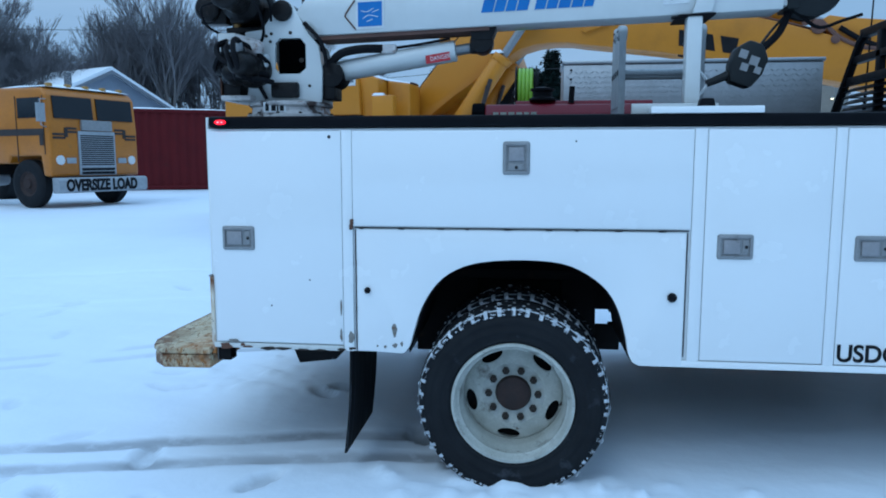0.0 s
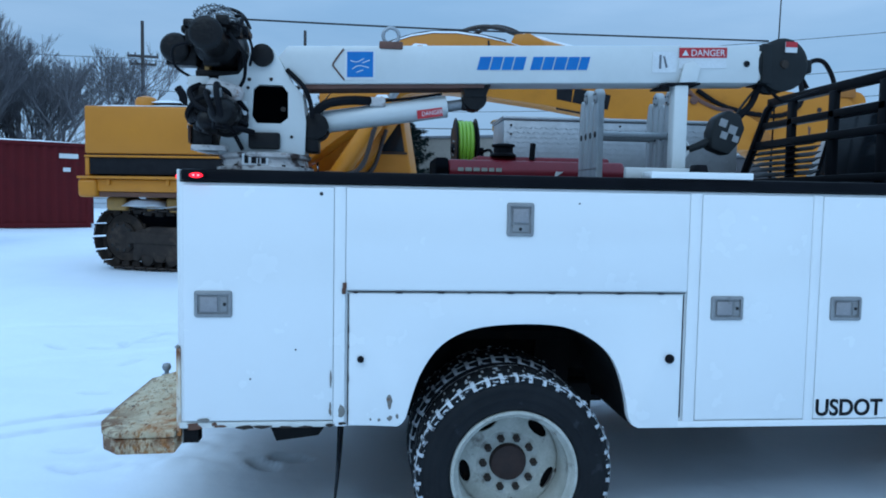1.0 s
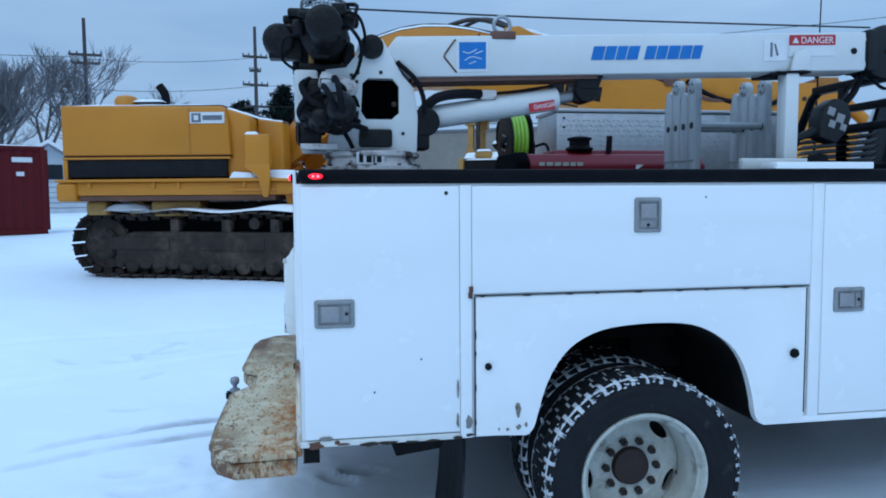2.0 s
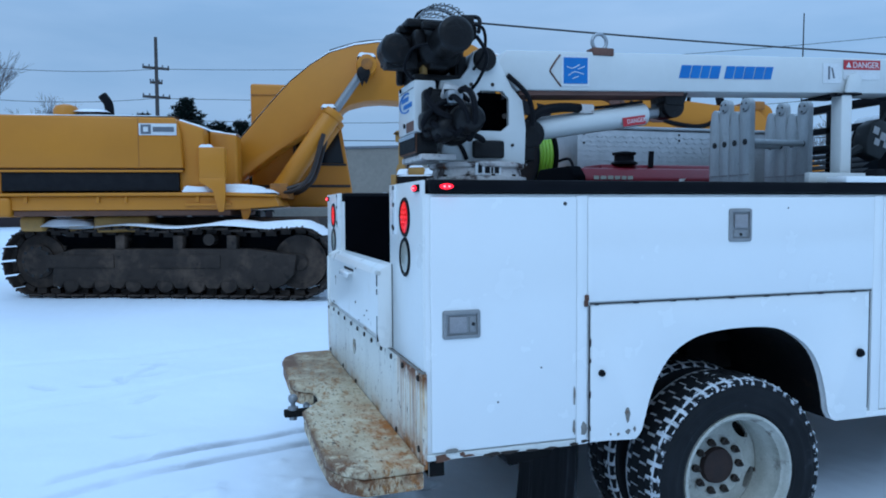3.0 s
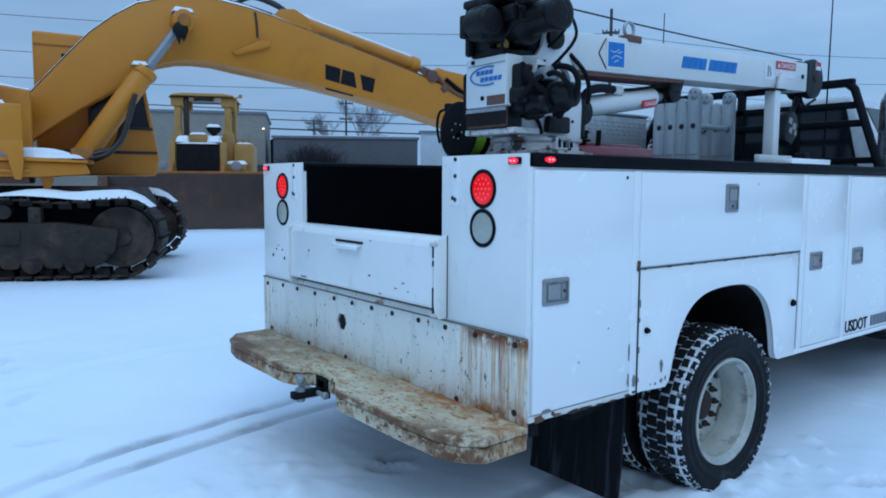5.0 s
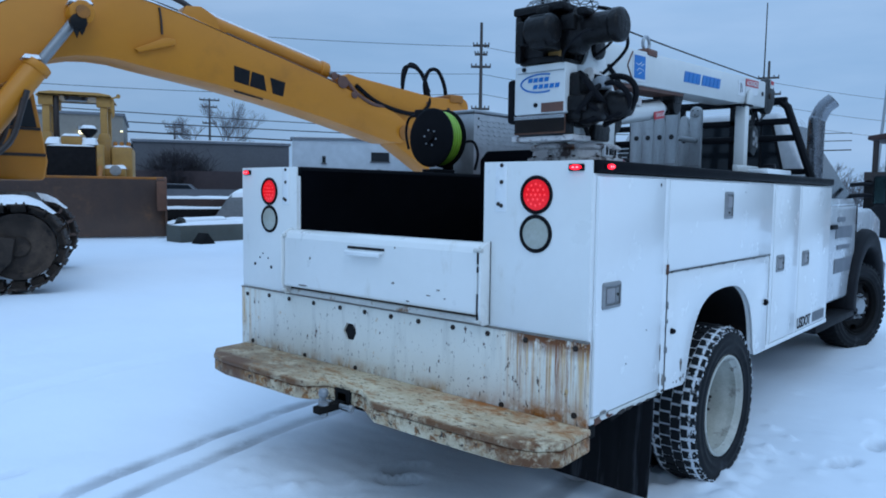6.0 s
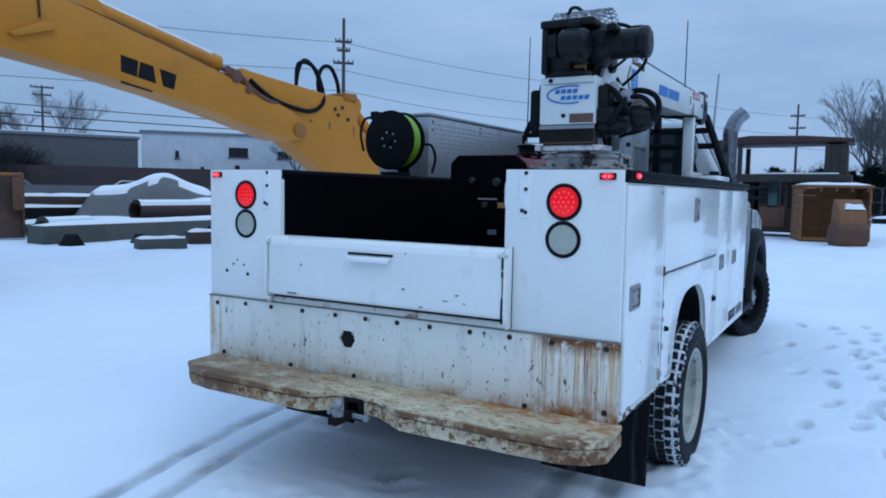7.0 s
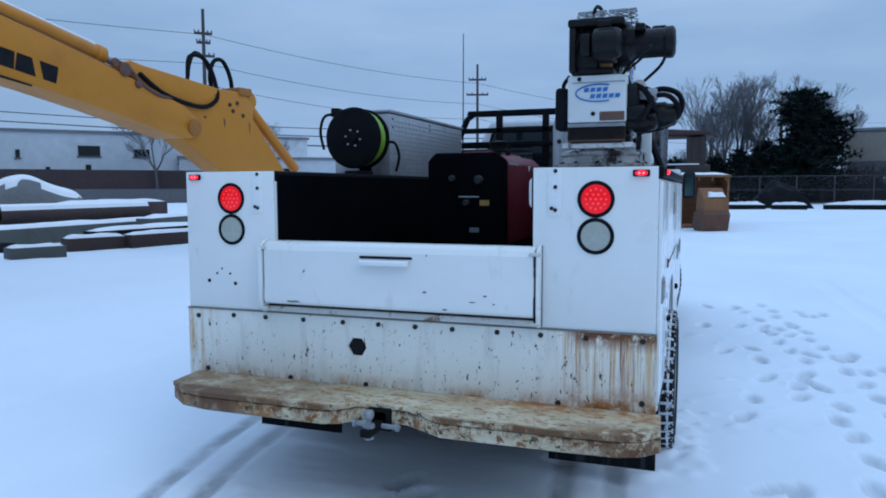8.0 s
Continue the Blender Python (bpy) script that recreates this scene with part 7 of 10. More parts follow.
# engine house
bm = bmesh.new()
prism(bm, [(-1.95, 1.752), (0.41, 1.752), (0.37, 2.25), (0.31, 2.43), (-1.95, 2.45)], "y", -1.38, 1.30)
house = xp("engine_house", bm, "yellow", "yellow engine house", bevel=0.03, segs=3)
bm = bmesh.new()
prism(bm, [(0.32, 1.44), (0.66, 1.44), (0.66, 2.30), (0.32, 2.41)], "y", -1.29, -0.42)
xp("front_housing", bm, "yellow", "yellow housing ahead of the engine", bevel=0.03, segs=3)
bm = bmesh.new()
prism(bm, [(0.665, 1.44), (1.04, 1.44), (1.04, 2.245), (0.665, 2.298)], "y", -0.95, -0.45)
xp("tank_housing", bm, "yellow", "stained yellow tank housing", bevel=0.03, segs=3)
bm = bmesh.new()
prism(bm, [(1.06, 1.45), (1.27, 1.45), (1.25, 1.16), (1.20, 1.04), (1.15, 1.04)], "y", -1.235, -1.19)
xp("hanger_plate", bm, "yellow", "tapered yellow plate", bevel=0.008)
bm = bmesh.new()
rows = []
for k in range(11):
    x = 0.34 + 0.069 * k
    z = 2.405 - 0.323 * (x - 0.34) if x < 0.67 else 2.298 - 0.14 * (x - 0.67)
    rows.append([bm.verts.new((x, (-1.26 if x < 0.66 else -0.93) + dy, z + dh * (1 + 0.5 * noise.noise((x * 6, 3.0, 0.0))))) for dy, dh in ((0.0, 0.0), (0.05, 0.022), (0.20, 0.030), (0.40, 0.028), (0.47, 0.0))])
for a, b in zip(rows, rows[1:]):
    for j in range(4):
        bm.faces.new((a[j], b[j], b[j + 1], a[j + 1]))
xp("tank_snow", bm, "snow_cap", "thin snow along the sloping top", angle=60)
bm = bmesh.new()
box(bm, -1.885, 0.34, -1.365, 1.28, 1.455, 1.700)
xp("grille_band", bm, "ink", "black band along the house", bevel=0.01)
bm = bmesh.new()
box(bm, -1.95, -1.887, -1.375, 1.29, 1.43, 1.700)
xp("house_post", bm, "yellow", bevel=0.012)
bm = bmesh.new()
box(bm, -1.95, 0.40, -1.392, -1.30, 1.702, 1.732)
xp("house_trim", bm, "yellow", "thin yellow edge over the black band", bevel=0.006)
bm = bmesh.new()
box(bm, -1.94, 0.40, -1.366, 1.28, 1.7325, 1.7515)
xp("house_gap", bm, "ink")
bm = bmesh.new()
box(bm, -0.164, -0.156, -1.385, -1.375, 1.77, 2.42)
xp("house_seam", bm, "yellow_dark", parent=house)
bm = bmesh.new()
prism(bm, [(-2.06, 1.385), (-2.06, 1.425), (1.0, 1.435), (1.62, 1.40), (1.62, 1.37), (1.0, 1.385)], "y", -1.42, 1.34)
xp("deck_ledge", bm, "yellow", "yellow ledge round the deck", bevel=0.015)
bm = bmesh.new()
prism(bm, [(-1.95, 1.20), (1.10, 1.20), (1.65, 1.24), (1.60, 1.368), (1.0, 1.383), (-1.95, 1.383)], "y", -1.36, 1.28)
deck = xp("deck", bm, "yellow", "dirty yellow deck frame", bevel=0.02)
bm = bmesh.new()
box(bm, -2.06, -1.77, -1.405, 1.325, 1.115, 1.383)
xp("deck_end", bm, "yellow", "rounded end of the deck frame", bevel=0.05, segs=3)
bm = bmesh.new()
box(bm, -1.76, 1.0, -1.34, 1.25, 1.125, 1.198)
xp("deck_underside", bm, "rust", "rust-brown underside of the deck", bevel=0.01)
for x, w in ((-1.62, 0.05), (-0.72, 0.05), (-0.36, 0.04), (0.55, 0.05)):
    bm = bmesh.new()
    box(bm, x, x + w, -1.385, -1.35, 1.30, 1.384)
    xp("deck_rib", bm, "yellow", bevel=0.006, parent=deck)
bm = bmesh.new()
box(bm, 0.42, 1.02, -1.40, -1.34, 1.255, 1.290)
xp("deck_rail", bm, "yellow", bevel=0.008, parent=deck)
for x0, x1, y0, z0, z1 in ((-1.80, -1.48, -1.10, 0.92, 1.122), (-1.20, -0.98, -1.05, 0.90, 1.122), (-0.84, -0.12, -1.15, 0.90, 1.122)):
    bm = bmesh.new()
    box(bm, x0, x1, y0, y0 + 0.5, z0, z1)
    xp("body_casting", bm, "yellow_pale", "pale yellow casting under the deck", bevel=0.05, segs=3)
bm = bmesh.new()
mound(bm, -1.50, -0.85, -1.20, -0.70, 0.985, 0.10, 10, 15)
xp("casting_snow", bm, "snow_cap", "snow blown in under the deck")
bm = bmesh.new()
box(bm, -0.15, 0.33, -1.392, -1.378, 2.19, 2.345)
plate_ = xp("name_plate", bm, "decal_white", "white model plate with black mark", bevel=0.003)
bm = bmesh.new()
box(bm, -0.125, 0.005, -1.396, -1.390, 2.205, 2.33)
xp("plate_mark", bm, "grey_ink", parent=plate_)
bm = bmesh.new()
box(bm, -0.09, -0.03, -1.399, -1.394, 2.235, 2.30)
xp("plate_mark_hole", bm, "decal_white", parent=plate_)
bm = bmesh.new()
box(bm, 0.03, 0.30, -1.396, -1.390, 2.235, 2.30)
xp("plate_bar", bm, "grey_ink", parent=plate_)
bm = bmesh.new()
lathe(bm, (-1.19, -1.0, 2.44), (0, 0, 1), [(0.16, 0), (0.16, 0.12), (0.13, 0.17), (0.05, 0.195), (0, 0.195)], 24)
xp("filler_dome", bm, "yellow", "yellow filler dome")
bm = bmesh.new()
lathe(bm, (-0.85, -0.9, 2.44), (0, 0, 1), [(0.25, 0), (0.25, 0.05), (0.15, 0.10), (0, 0.11)], 20)
xp("precleaner", bm, "stripe", "dark air intake lid")
bm = bmesh.new()
tube(bm, [(-0.66, -0.9, 2.40), (-0.66, -0.9, 2.58), (-0.68, -0.9, 2.68), (-0.75, -0.9, 2.78)], 0.062, 12, 4)
xp("exhaust", bm, "hose", "dark curved exhaust pipe")
bm = bmesh.new()
mound(bm, -1.93, 0.30, -1.36, -0.6, 2.445, 0.025, 16, 1)
xp("roof_snow", bm, "snow_cap", "thin snow along the house roof")
bm = bmesh.new()
mound(bm, -1.07, -0.63, -1.1, -0.7, 2.53, 0.05, 8, 2)
xp("lid_snow", bm, "snow_cap")
bm = bmesh.new()
mound(bm, 0.38, 0.72, -1.40, -1.30, 1.437, 0.08, 10, 5)
mound(bm, 0.36, 1.50, -1.29, -0.97, 1.437, 0.10, 16, 15)
xp("deck_snow", bm, "snow_cap", "snow drift on the deck")
bm = bmesh.new()
mound(bm, 1.0, 1.60, -1.38, -0.55, 1.425, 0.055, 10, 6)
xp("deck_snow", bm, "snow_cap")

# boom foot brackets
for y in (-0.72, 0.62):
    bm = bmesh.new()
    prism(bm, [(0.55, 1.40), (0.98, 1.20), (1.0, 1.66), (0.88, 2.06), (0.55, 2.06)], "y", y, y + 0.06)
    xp("boom_bracket", bm, "yellow", "yellow boom foot bracket", bevel=0.012)
bm = bmesh.new()
prism(bm, [(0.62, 1.62), (0.96, 1.62), (0.96, 1.36), (0.93, 1.17), (0.86, 1.17), (0.79, 1.46), (0.62, 1.57)], "y", -1.47, -1.43)
xp("step_bracket", bm, "yellow", "yellow wedge bracket", bevel=0.01)
bm = bmesh.new()
box(bm, 0.62, 0.96, -1.47, -1.31, 1.61, 2.03)
xp("step_box", bm, "yellow", "yellow step box", bevel=0.02)
bm = bmesh.new()
mound(bm, 0.62, 0.80, -1.46, -1.32, 2.028, 0.035, 6, 8)
xp("step_snow", bm, "snow_cap")

# gooseneck boom
BOOM = [(0.72, 1.72), (1.02, 2.28), (1.48, 2.82), (1.74, 3.11), (2.04, 3.36), (2.33, 3.55), (2.71, 3.67), (3.05, 3.72), (3.42, 3.715), (3.80, 3.66), (4.17, 3.58), (4.6, 3.46),
        (5.4, 3.24), (6.35, 2.97), (7.2, 2.70), (7.85, 2.48), (8.10, 2.30), (8.12, 2.10), (7.98, 1.98), (7.7, 1.99), (6.40, 2.31), (5.5, 2.50), (4.69, 2.645), (3.66, 2.79), (3.35, 2.84), (3.09, 2.85), (2.85, 2.83), (2.62, 2.77),
        (2.09, 2.43), (1.57, 2.09), (1.10, 1.74), (0.9, 1.60)]
bm = bmesh.new()
prism(bm, BOOM, "y", -0.33, 0.27)
xboom = xp("boom", bm, "yellow", "yellow gooseneck boom", bevel=0.02, angle=25)
# snow and edge lip along the crest
bm = bmesh.new()
crest = BOOM[0:13]
rows = []
for i, (x, z) in enumerate(crest):
    k = 0.012 + 0.022 * smooth(2.0, 2.6, x) * smooth(4.4, 3.8, x)
    rows.append([bm.verts.new((x - (0.01 if i < 6 else 0), y, z + hgt)) for y, hgt in ((-0.335, 0.0), (-0.30, float(k)), (0.0, float(k) * 1.5), (0.24, float(k)), (0.272, 0.0))])
for a, b in zip(rows, rows[1:]):
    for j in range(4):
        bm.faces.new((a[j], a[j + 1], b[j + 1], b[j]))
xp("boom_snow", bm, "snow_cap", "thin snow along the boom's crest", parent=xboom)
for y, a in ((-0.27, 5), (-0.20, 5)):
    bm = bmesh.new()
    tube(bm, [(x, y, z + 0.035) for x, z in BOOM[a:11]], 0.018, 6, 3)
    xp("boom_pipe", bm, "stripe", "dark hydraulic pipe on the boom", parent=xboom)
x0, z0, sl = 4.955, 2.950, -0.200
for a, wt, wb, ot, ob_ in ((0.0, 0.245, 0.225, 0.0, 0.0), (0.275, 0.190, 0.265, 0.0, -0.037), (0.565, 0.250, 0.170, 0.0, 0.040)):
    bm = bmesh.new()
    h = 0.225
    q = [(x0 + a + ot, z0), (x0 + a + ot + wt, z0), (x0 + a + ob_ + wb, z0 - h), (x0 + a + ob_, z0 - h)]
    prism(bm, [(u, v + sl * (u - x0)) for u, v in q], "y", -0.336, -0.328)
    xp("brand_block", bm, "ink", "plain black block", parent=xboom)
bm = bmesh.new()
prism(bm, [(4.95, 2.60), (5.40, 2.515), (5.40, 2.49), (4.95, 2.57)], "y", -0.336, -0.328)
xp("boom_scuff", bm, "ink", parent=xboom)
bm = bmesh.new()
prism(bm, [(3.55, 3.00), (3.62, 2.96), (4.10, 3.12), (4.10, 3.20), (3.95, 3.20)], "y", -0.40, -0.331)
xp("boom_step", bm, "yellow", "yellow weld-on bracket", parent=xboom, bevel=0.015)
bm = bmesh.new()
cyl(bm, (2.88, -0.62, 3.33), (2.88, 0.56, 3.33), 0.15, n=24)
xp("boom_boss", bm, "yellow", "yellow pin boss", parent=xboom, bevel=0.02)
bm = bmesh.new()
mound(bm, 2.74, 3.02, -0.62, -0.34, 3.44, 0.07, 8, 9)
xp("boss_snow", bm, "snow_cap", parent=xboom)
# lift cylinders
for y in (-0.50, 0.44):
    bm = bmesh.new()
    cyl(bm, (1.58, y, 1.46), (2.38, y, 2.62), 0.145, n=24)
    lathe(bm, (2.34, y, 2.562), (0.8, 0, 1.16), [(0.145, 0), (0.165, 0.01), (0.165, 0.10), (0.12, 0.12), (0.0, 0.12)], 24)
    lc = xp("lift_cylinder", bm, "yellow", "yellow boom lift cylinder", bevel=0.012)
    bm = bmesh.new()
    cyl(bm, (2.37, y, 2.61), (2.86, y, 3.30), 0.062, n=16)
    xp("lift_rod", bm, "rod", "bright cylinder rod")
    bm = bmesh.new()
    tube(bm, [(1.7, y - 0.14, 1.5), (2.0, y - 0.16, 1.62), (2.12, y - 0.16, 1.9), (2.2, y - 0.16, 2.2)], 0.034, 8, 4)
    tube(bm, [(1.62, y - 0.12, 1.44), (1.86, y - 0.19, 1.50), (2.06, y - 0.19, 1.72), (2.16, y - 0.17, 2.02), (2.24, y - 0.15, 2.30)], 0.034, 8, 4)
    xp("cylinder_hose", bm, "stripe", parent=lc)
    bm = bmesh.new()
    mound(bm, 2.20, 2.42, y - 0.12, y + 0.10, 2.69, 0.05, 6, 12)
    xp("cylinder_snow", bm, "snow_cap", parent=lc)
bm = bmesh.new()
box(bm, 1.45, 1.72, -0.66, 0.60, 1.36, 1.58)
xp("cylinder_foot", bm, "yellow_dark", bevel=0.02)
# stick cylinder on top of the boom
for y in (-0.03,):
    bm = bmesh.new()
    cyl(bm, (4.55, y, 3.60), (6.55, y, 3.10), 0.125, n=24)
    lathe(bm, (6.50, y, 3.112), (2.0, 0, -0.5), [(0.125, 0), (0.15, 0.02), (0.15, 0.14), (0.09, 0.17), (0, 0.17)], 24)
    sc = xp("stick_cylinder", bm, "yellow", "yellow stick cylinder", bevel=0.012)
    bm = bmesh.new()
    cyl(bm, (6.6, y, 3.09), (6.92, y, 3.0), 0.055, n=14)
    xp("stick_rod", bm, "rod")
bm = bmesh.new()
prism(bm, [(4.20, 3.52), (4.30, 3.72), (4.52, 3.74), (4.75, 3.62), (4.80, 3.38)], "y", -0.24, 0.18)
xp("stick_lug", bm, "yellow", "yellow cylinder lug", bevel=0.02, parent=xboom)
for r, line in (
        (0.035, [(3.45, -0.2, 3.76), (3.75, -0.2, 3.84), (4.05, -0.2, 3.82), (4.4, -0.2, 3.70)]),
        (0.030, [(3.65, -0.1, 3.74), (3.95, -0.1, 3.87), (4.25, -0.1, 3.82), (4.5, -0.1, 3.68)]),
        (0.016, [(3.90, -0.34, 3.60), (3.92, -0.345, 3.45), (3.93, -0.345, 3.25)]),
):
    bm = bmesh.new()
    tube(bm, line, r, 8, 4)
    xp("crest_hose", bm, "stripe", "dark arched hose")
bm = bmesh.new()
tube(bm, [(4.9, -0.20, 3.42), (5.6, -0.20, 3.22), (6.4, -0.20, 2.99), (6.9, -0.2, 2.83)], 0.022, 6, 2)
xp("boom_side_pipe", bm, "rust", parent=xboom)

# snow and grease on boom and cylinders
bm = bmesh.new()
tube(bm, [(4.6, -0.05, 3.705), (5.2, -0.05, 3.555), (5.9, -0.05, 3.385), (6.5, -0.05, 3.235)], [0.03, 0.045, 0.05, 0.035], 8, 6)
xp("cylinder_crest_snow", bm, "snow_cap", "thin snow along the cylinder", parent=xboom)
for y in (-0.645, -0.36):
    bm = bmesh.new()
    lathe(bm, (2.88, y, 3.33), (0, -1, 0), [(0.085, 0), (0.08, 0.012), (0.03, 0.016), (0, 0.016)], 18)
    xp("pin_cap", bm, "yellow_dark", "stained yellow pin cap", parent=xboom)
bm = bmesh.new()
lathe(bm, (2.83, -0.60, 3.20), (0, -1, 0), [(0.10, -0.1), (0.10, 0.035), (0.06, 0.045), (0, 0.045)], 18)
prism(bm, [(2.74, 3.20), (2.92, 3.20), (2.90, 3.10), (2.87, 3.04), (2.84, 3.09), (2.81, 3.00), (2.78, 3.07)], "y", -0.625, -0.60)
xp("rod_eye", bm, "winch", "dark greasy rod eye", parent=xboom)
for x, z, w in ((6.78, 2.90, 0.10), (7.0, 2.72, 0.06), (6.62, 2.98, 0.06)):
    bm = bmesh.new()
    lathe(bm, (x, -0.331, z), (0, -1, 0), [(w, 0), (w, 0.02), (w * 0.6, 0.03), (0, 0.03)], 16)
    xp("knuckle_cap", bm, "brown", "rusty pin cap", parent=xboom)
bm = bmesh.new()
tube(bm, [(4.6, -0.30, 3.43), (5.4, -0.30, 3.21), (6.3, -0.30, 2.95), (6.75, -0.30, 2.82)], 0.020, 6, 3)
xp("flank_pipe", bm, "stripe", "thin dark pipe along the boom's flank", parent=xboom)
bm = bmesh.new()
tube(bm, [(6.70, -0.30, 3.0), (6.86, -0.33, 2.92), (7.05, -0.33, 2.74), (7.35, -0.33, 2.60), (7.6, -0.31, 2.58)], 0.030, 8, 4)
xp("knuckle_hose", bm, "brown", "rusty brown knuckle hose")

# stick with its bucket cylinder
STICK = [(6.80, 2.98), (6.92, 3.06), (7.12, 3.02), (8.66, 2.84), (9.20, 2.84), (9.42, 2.62), (9.40, 2.40), (10.55, 1.10), (11.55, 0.10), (11.30, -0.05), (10.9, 0.05), (8.75, 1.42), (7.86, 1.96), (7.70, 2.20), (7.35, 2.62), (6.86, 2.86)]
bm = bmesh.new()
prism(bm, STICK, "y", -0.27, 0.21)
stick = xp("stick", bm, "yellow", "yellow digging stick", bevel=0.02)
bm = bmesh.new()
cyl(bm, (8.02, -0.36, 2.16), (8.02, 0.30, 2.16), 0.13, n=20)
xp("stick_pin", bm, "yellow_dark", bevel=0.01, parent=stick)
bm = bmesh.new()
cyl(bm, (9.35, -0.03, 2.78), (10.75, -0.03, 1.55), 0.095, n=20)
cyl(bm, (9.38, -0.22, 2.72), (9.38, 0.16, 2.72), 0.16, n=20)
xp("bucket_cylinder", bm, "yellow", "yellow bucket cylinder", bevel=0.01)
for r, line in (
        (0.036, [(7.05, -0.3, 2.88), (7.5, -0.31, 2.62), (8.2, -0.30, 2.50), (8.55, -0.28, 2.66), (8.60, -0.2, 2.95), (8.52, -0.15, 3.22), (8.36, -0.12, 3.35), (8.16, -0.1, 3.30), (8.12, -0.1, 3.0)]),
        (0.036, [(8.72, 0.0, 2.84), (8.68, 0.0, 3.10), (8.78, 0.0, 3.34), (8.98, 0.0, 3.36), (9.14, 0.0, 3.10), (9.18, 0.0, 2.80)]),
        (0.032, [(8.15, -0.05, 2.92), (8.2, -0.05, 3.2), (8.32, -0.05, 3.40), (8.52, -0.05, 3.32), (8.75, -0.05, 2.95)]),
):
    bm = bmesh.new()
    tube(bm, line, r, 8, 5)
    xp("hydraulic_hose", bm, "hose", "black looped hydraulic hose")
for x, z in ((8.85, 2.60), (9.02, 2.64), (8.92, 2.50), (9.15, 2.44)):
    bm = bmesh.new()
    lathe(bm, (x, -0.27, z), (0, -1, 0), [(0.035, 0), (0.035, 0.012), (0, 0.014)], 10)
    xp("stick_bolt", bm, "stripe", parent=stick)
for x, z, w, h in ((8.72, 2.30, 0.03, 0.10), (8.30, 2.35, 0.05, 0.03), (9.30, 2.25, 0.02, 0.14), (8.55, 2.72, 0.06, 0.025)):
    bm = bmesh.new()
    prism(bm, [(x + math.cos(k * math.tau / 9) * w * (0.7 + 0.3 * math.sin(k * 2.3)), z + math.sin(k * math.tau / 9) * h * (0.7 + 0.3 * math.cos(k * 1.7))) for k in range(9)], "y", -0.2735, -0.268)
    xp("rust_stain", bm, "brown", "rusty stain", parent=stick)
bm = bmesh.new()
box(bm, 9.05, 9.36, -0.30, 0.24, 2.78, 2.92)
xp("stick_lug", bm, "yellow_dark", "stained lug on the stick", parent=stick, bevel=0.03)
bm = bmesh.new()
prism(bm, [(10.7, 0.15), (11.6, 0.25), (12.1, -0.05), (12.05, -0.33), (11.2, -0.38), (10.75, -0.25)], "y", -0.55, 0.50)
xp("bucket", bm, "rust", "rusty digging bucket resting on the snow", bevel=0.03)

# cab on the far side
CAB = [(1.05, 1.24), (2.60, 1.24), (2.65, 1.5), (2.48, 2.55), (2.24, 3.20), (1.05, 3.22)]
bm = bmesh.new()
prism(bm, CAB, "y", 0.52, 1.42)
cab = xp("cab", bm, "yellow", "yellow operator's cab", bevel=0.04, segs=3)
bm = bmesh.new()
prism(bm, [(1.75, 1.95), (2.52, 1.95), (2.42, 2.55), (2.28, 2.95), (1.75, 2.95)], "y", 0.508, 0.52)
xp("cab_window", bm, "glass", "dark cab window", parent=cab)
bm = bmesh.new()
for pts in ([(1.71, 1.91), (2.565, 1.91), (2.56, 1.945), (1.71, 1.945)], [(1.71, 1.95), (1.745, 1.95), (1.745, 2.99), (1.71, 2.99)]):
    prism(bm, pts, "y", 0.50, 0.521)
xp("window_frame", bm, "stripe", parent=cab)
bm = bmesh.new()
box(bm, 1.40, 1.52, 0.512, 0.521, 2.86, 2.93)
xp("cab_vent", bm, "ink", parent=cab)
bm = bmesh.new()
box(bm, 1.06, 2.62, 0.505, 0.522, 1.56, 1.60)
xp("cab_seam", bm, "stripe", parent=cab)
bm = bmesh.new()
box(bm, 1.06, 2.2, 0.508, 0.522, 3.03, 3.05)
xp("cab_seam", bm, "yellow_dark", parent=cab)

# undercarriage, turned a little further than the house
REL = pose(0, 0, 0, 0, 0, 10) @ Matrix.Translation((-0.85 - EX, 9.11 - EY, 0)) @ pose(0, 0, 0, 0, 0, -24)
bm = bmesh.new()
lathe(bm, (0.45, 0, 0.72), (0, 0, 1), [(0.62, 0), (0.72, 0.06), (0.72, 0.30), (0.6, 0.36)], 36)
xp("slew_ring", bm, "track", "dark slew ring")
bm = bmesh.new()
box(bm, -0.75, 0.75, -0.86, 0.86, 0.42, 0.74)
bmesh.ops.transform(bm, matrix=REL, verts=bm.verts)
xp("car_body", bm, "rust", "rusty car body between the tracks", bevel=0.04)
HALF, RAD, TH = 1.86, 0.45, 0.50


def track_path(n):
    """Points and turns round one track loop, with a sag in the upper run."""
    straight = 2 * HALF
    total = 2 * straight + math.tau * RAD
    out = []
    for k in range(n):
        s = total * k / n
        if s < straight:
            out.append((-HALF + s, 0.05, 0.0))
        elif s < straight + math.pi * RAD:
            a = (s - straight) / RAD
            out.append((HALF + RAD * math.sin(a), TH - RAD * math.cos(a), -math.degrees(a)))
        elif s < 2 * straight + math.pi * RAD:
            u = (s - straight - math.pi * RAD) / straight
            sag = -0.045 * math.sin(3 * math.pi * u) ** 2
            out.append((HALF - straight * u, TH + RAD + sag, 180.0))
        else:
            a = (s - 2 * straight - math.pi * RAD) / RAD
            out.append((-HALF - RAD * math.sin(a), TH + RAD * math.cos(a), 180.0 - math.degrees(a)))
    return out


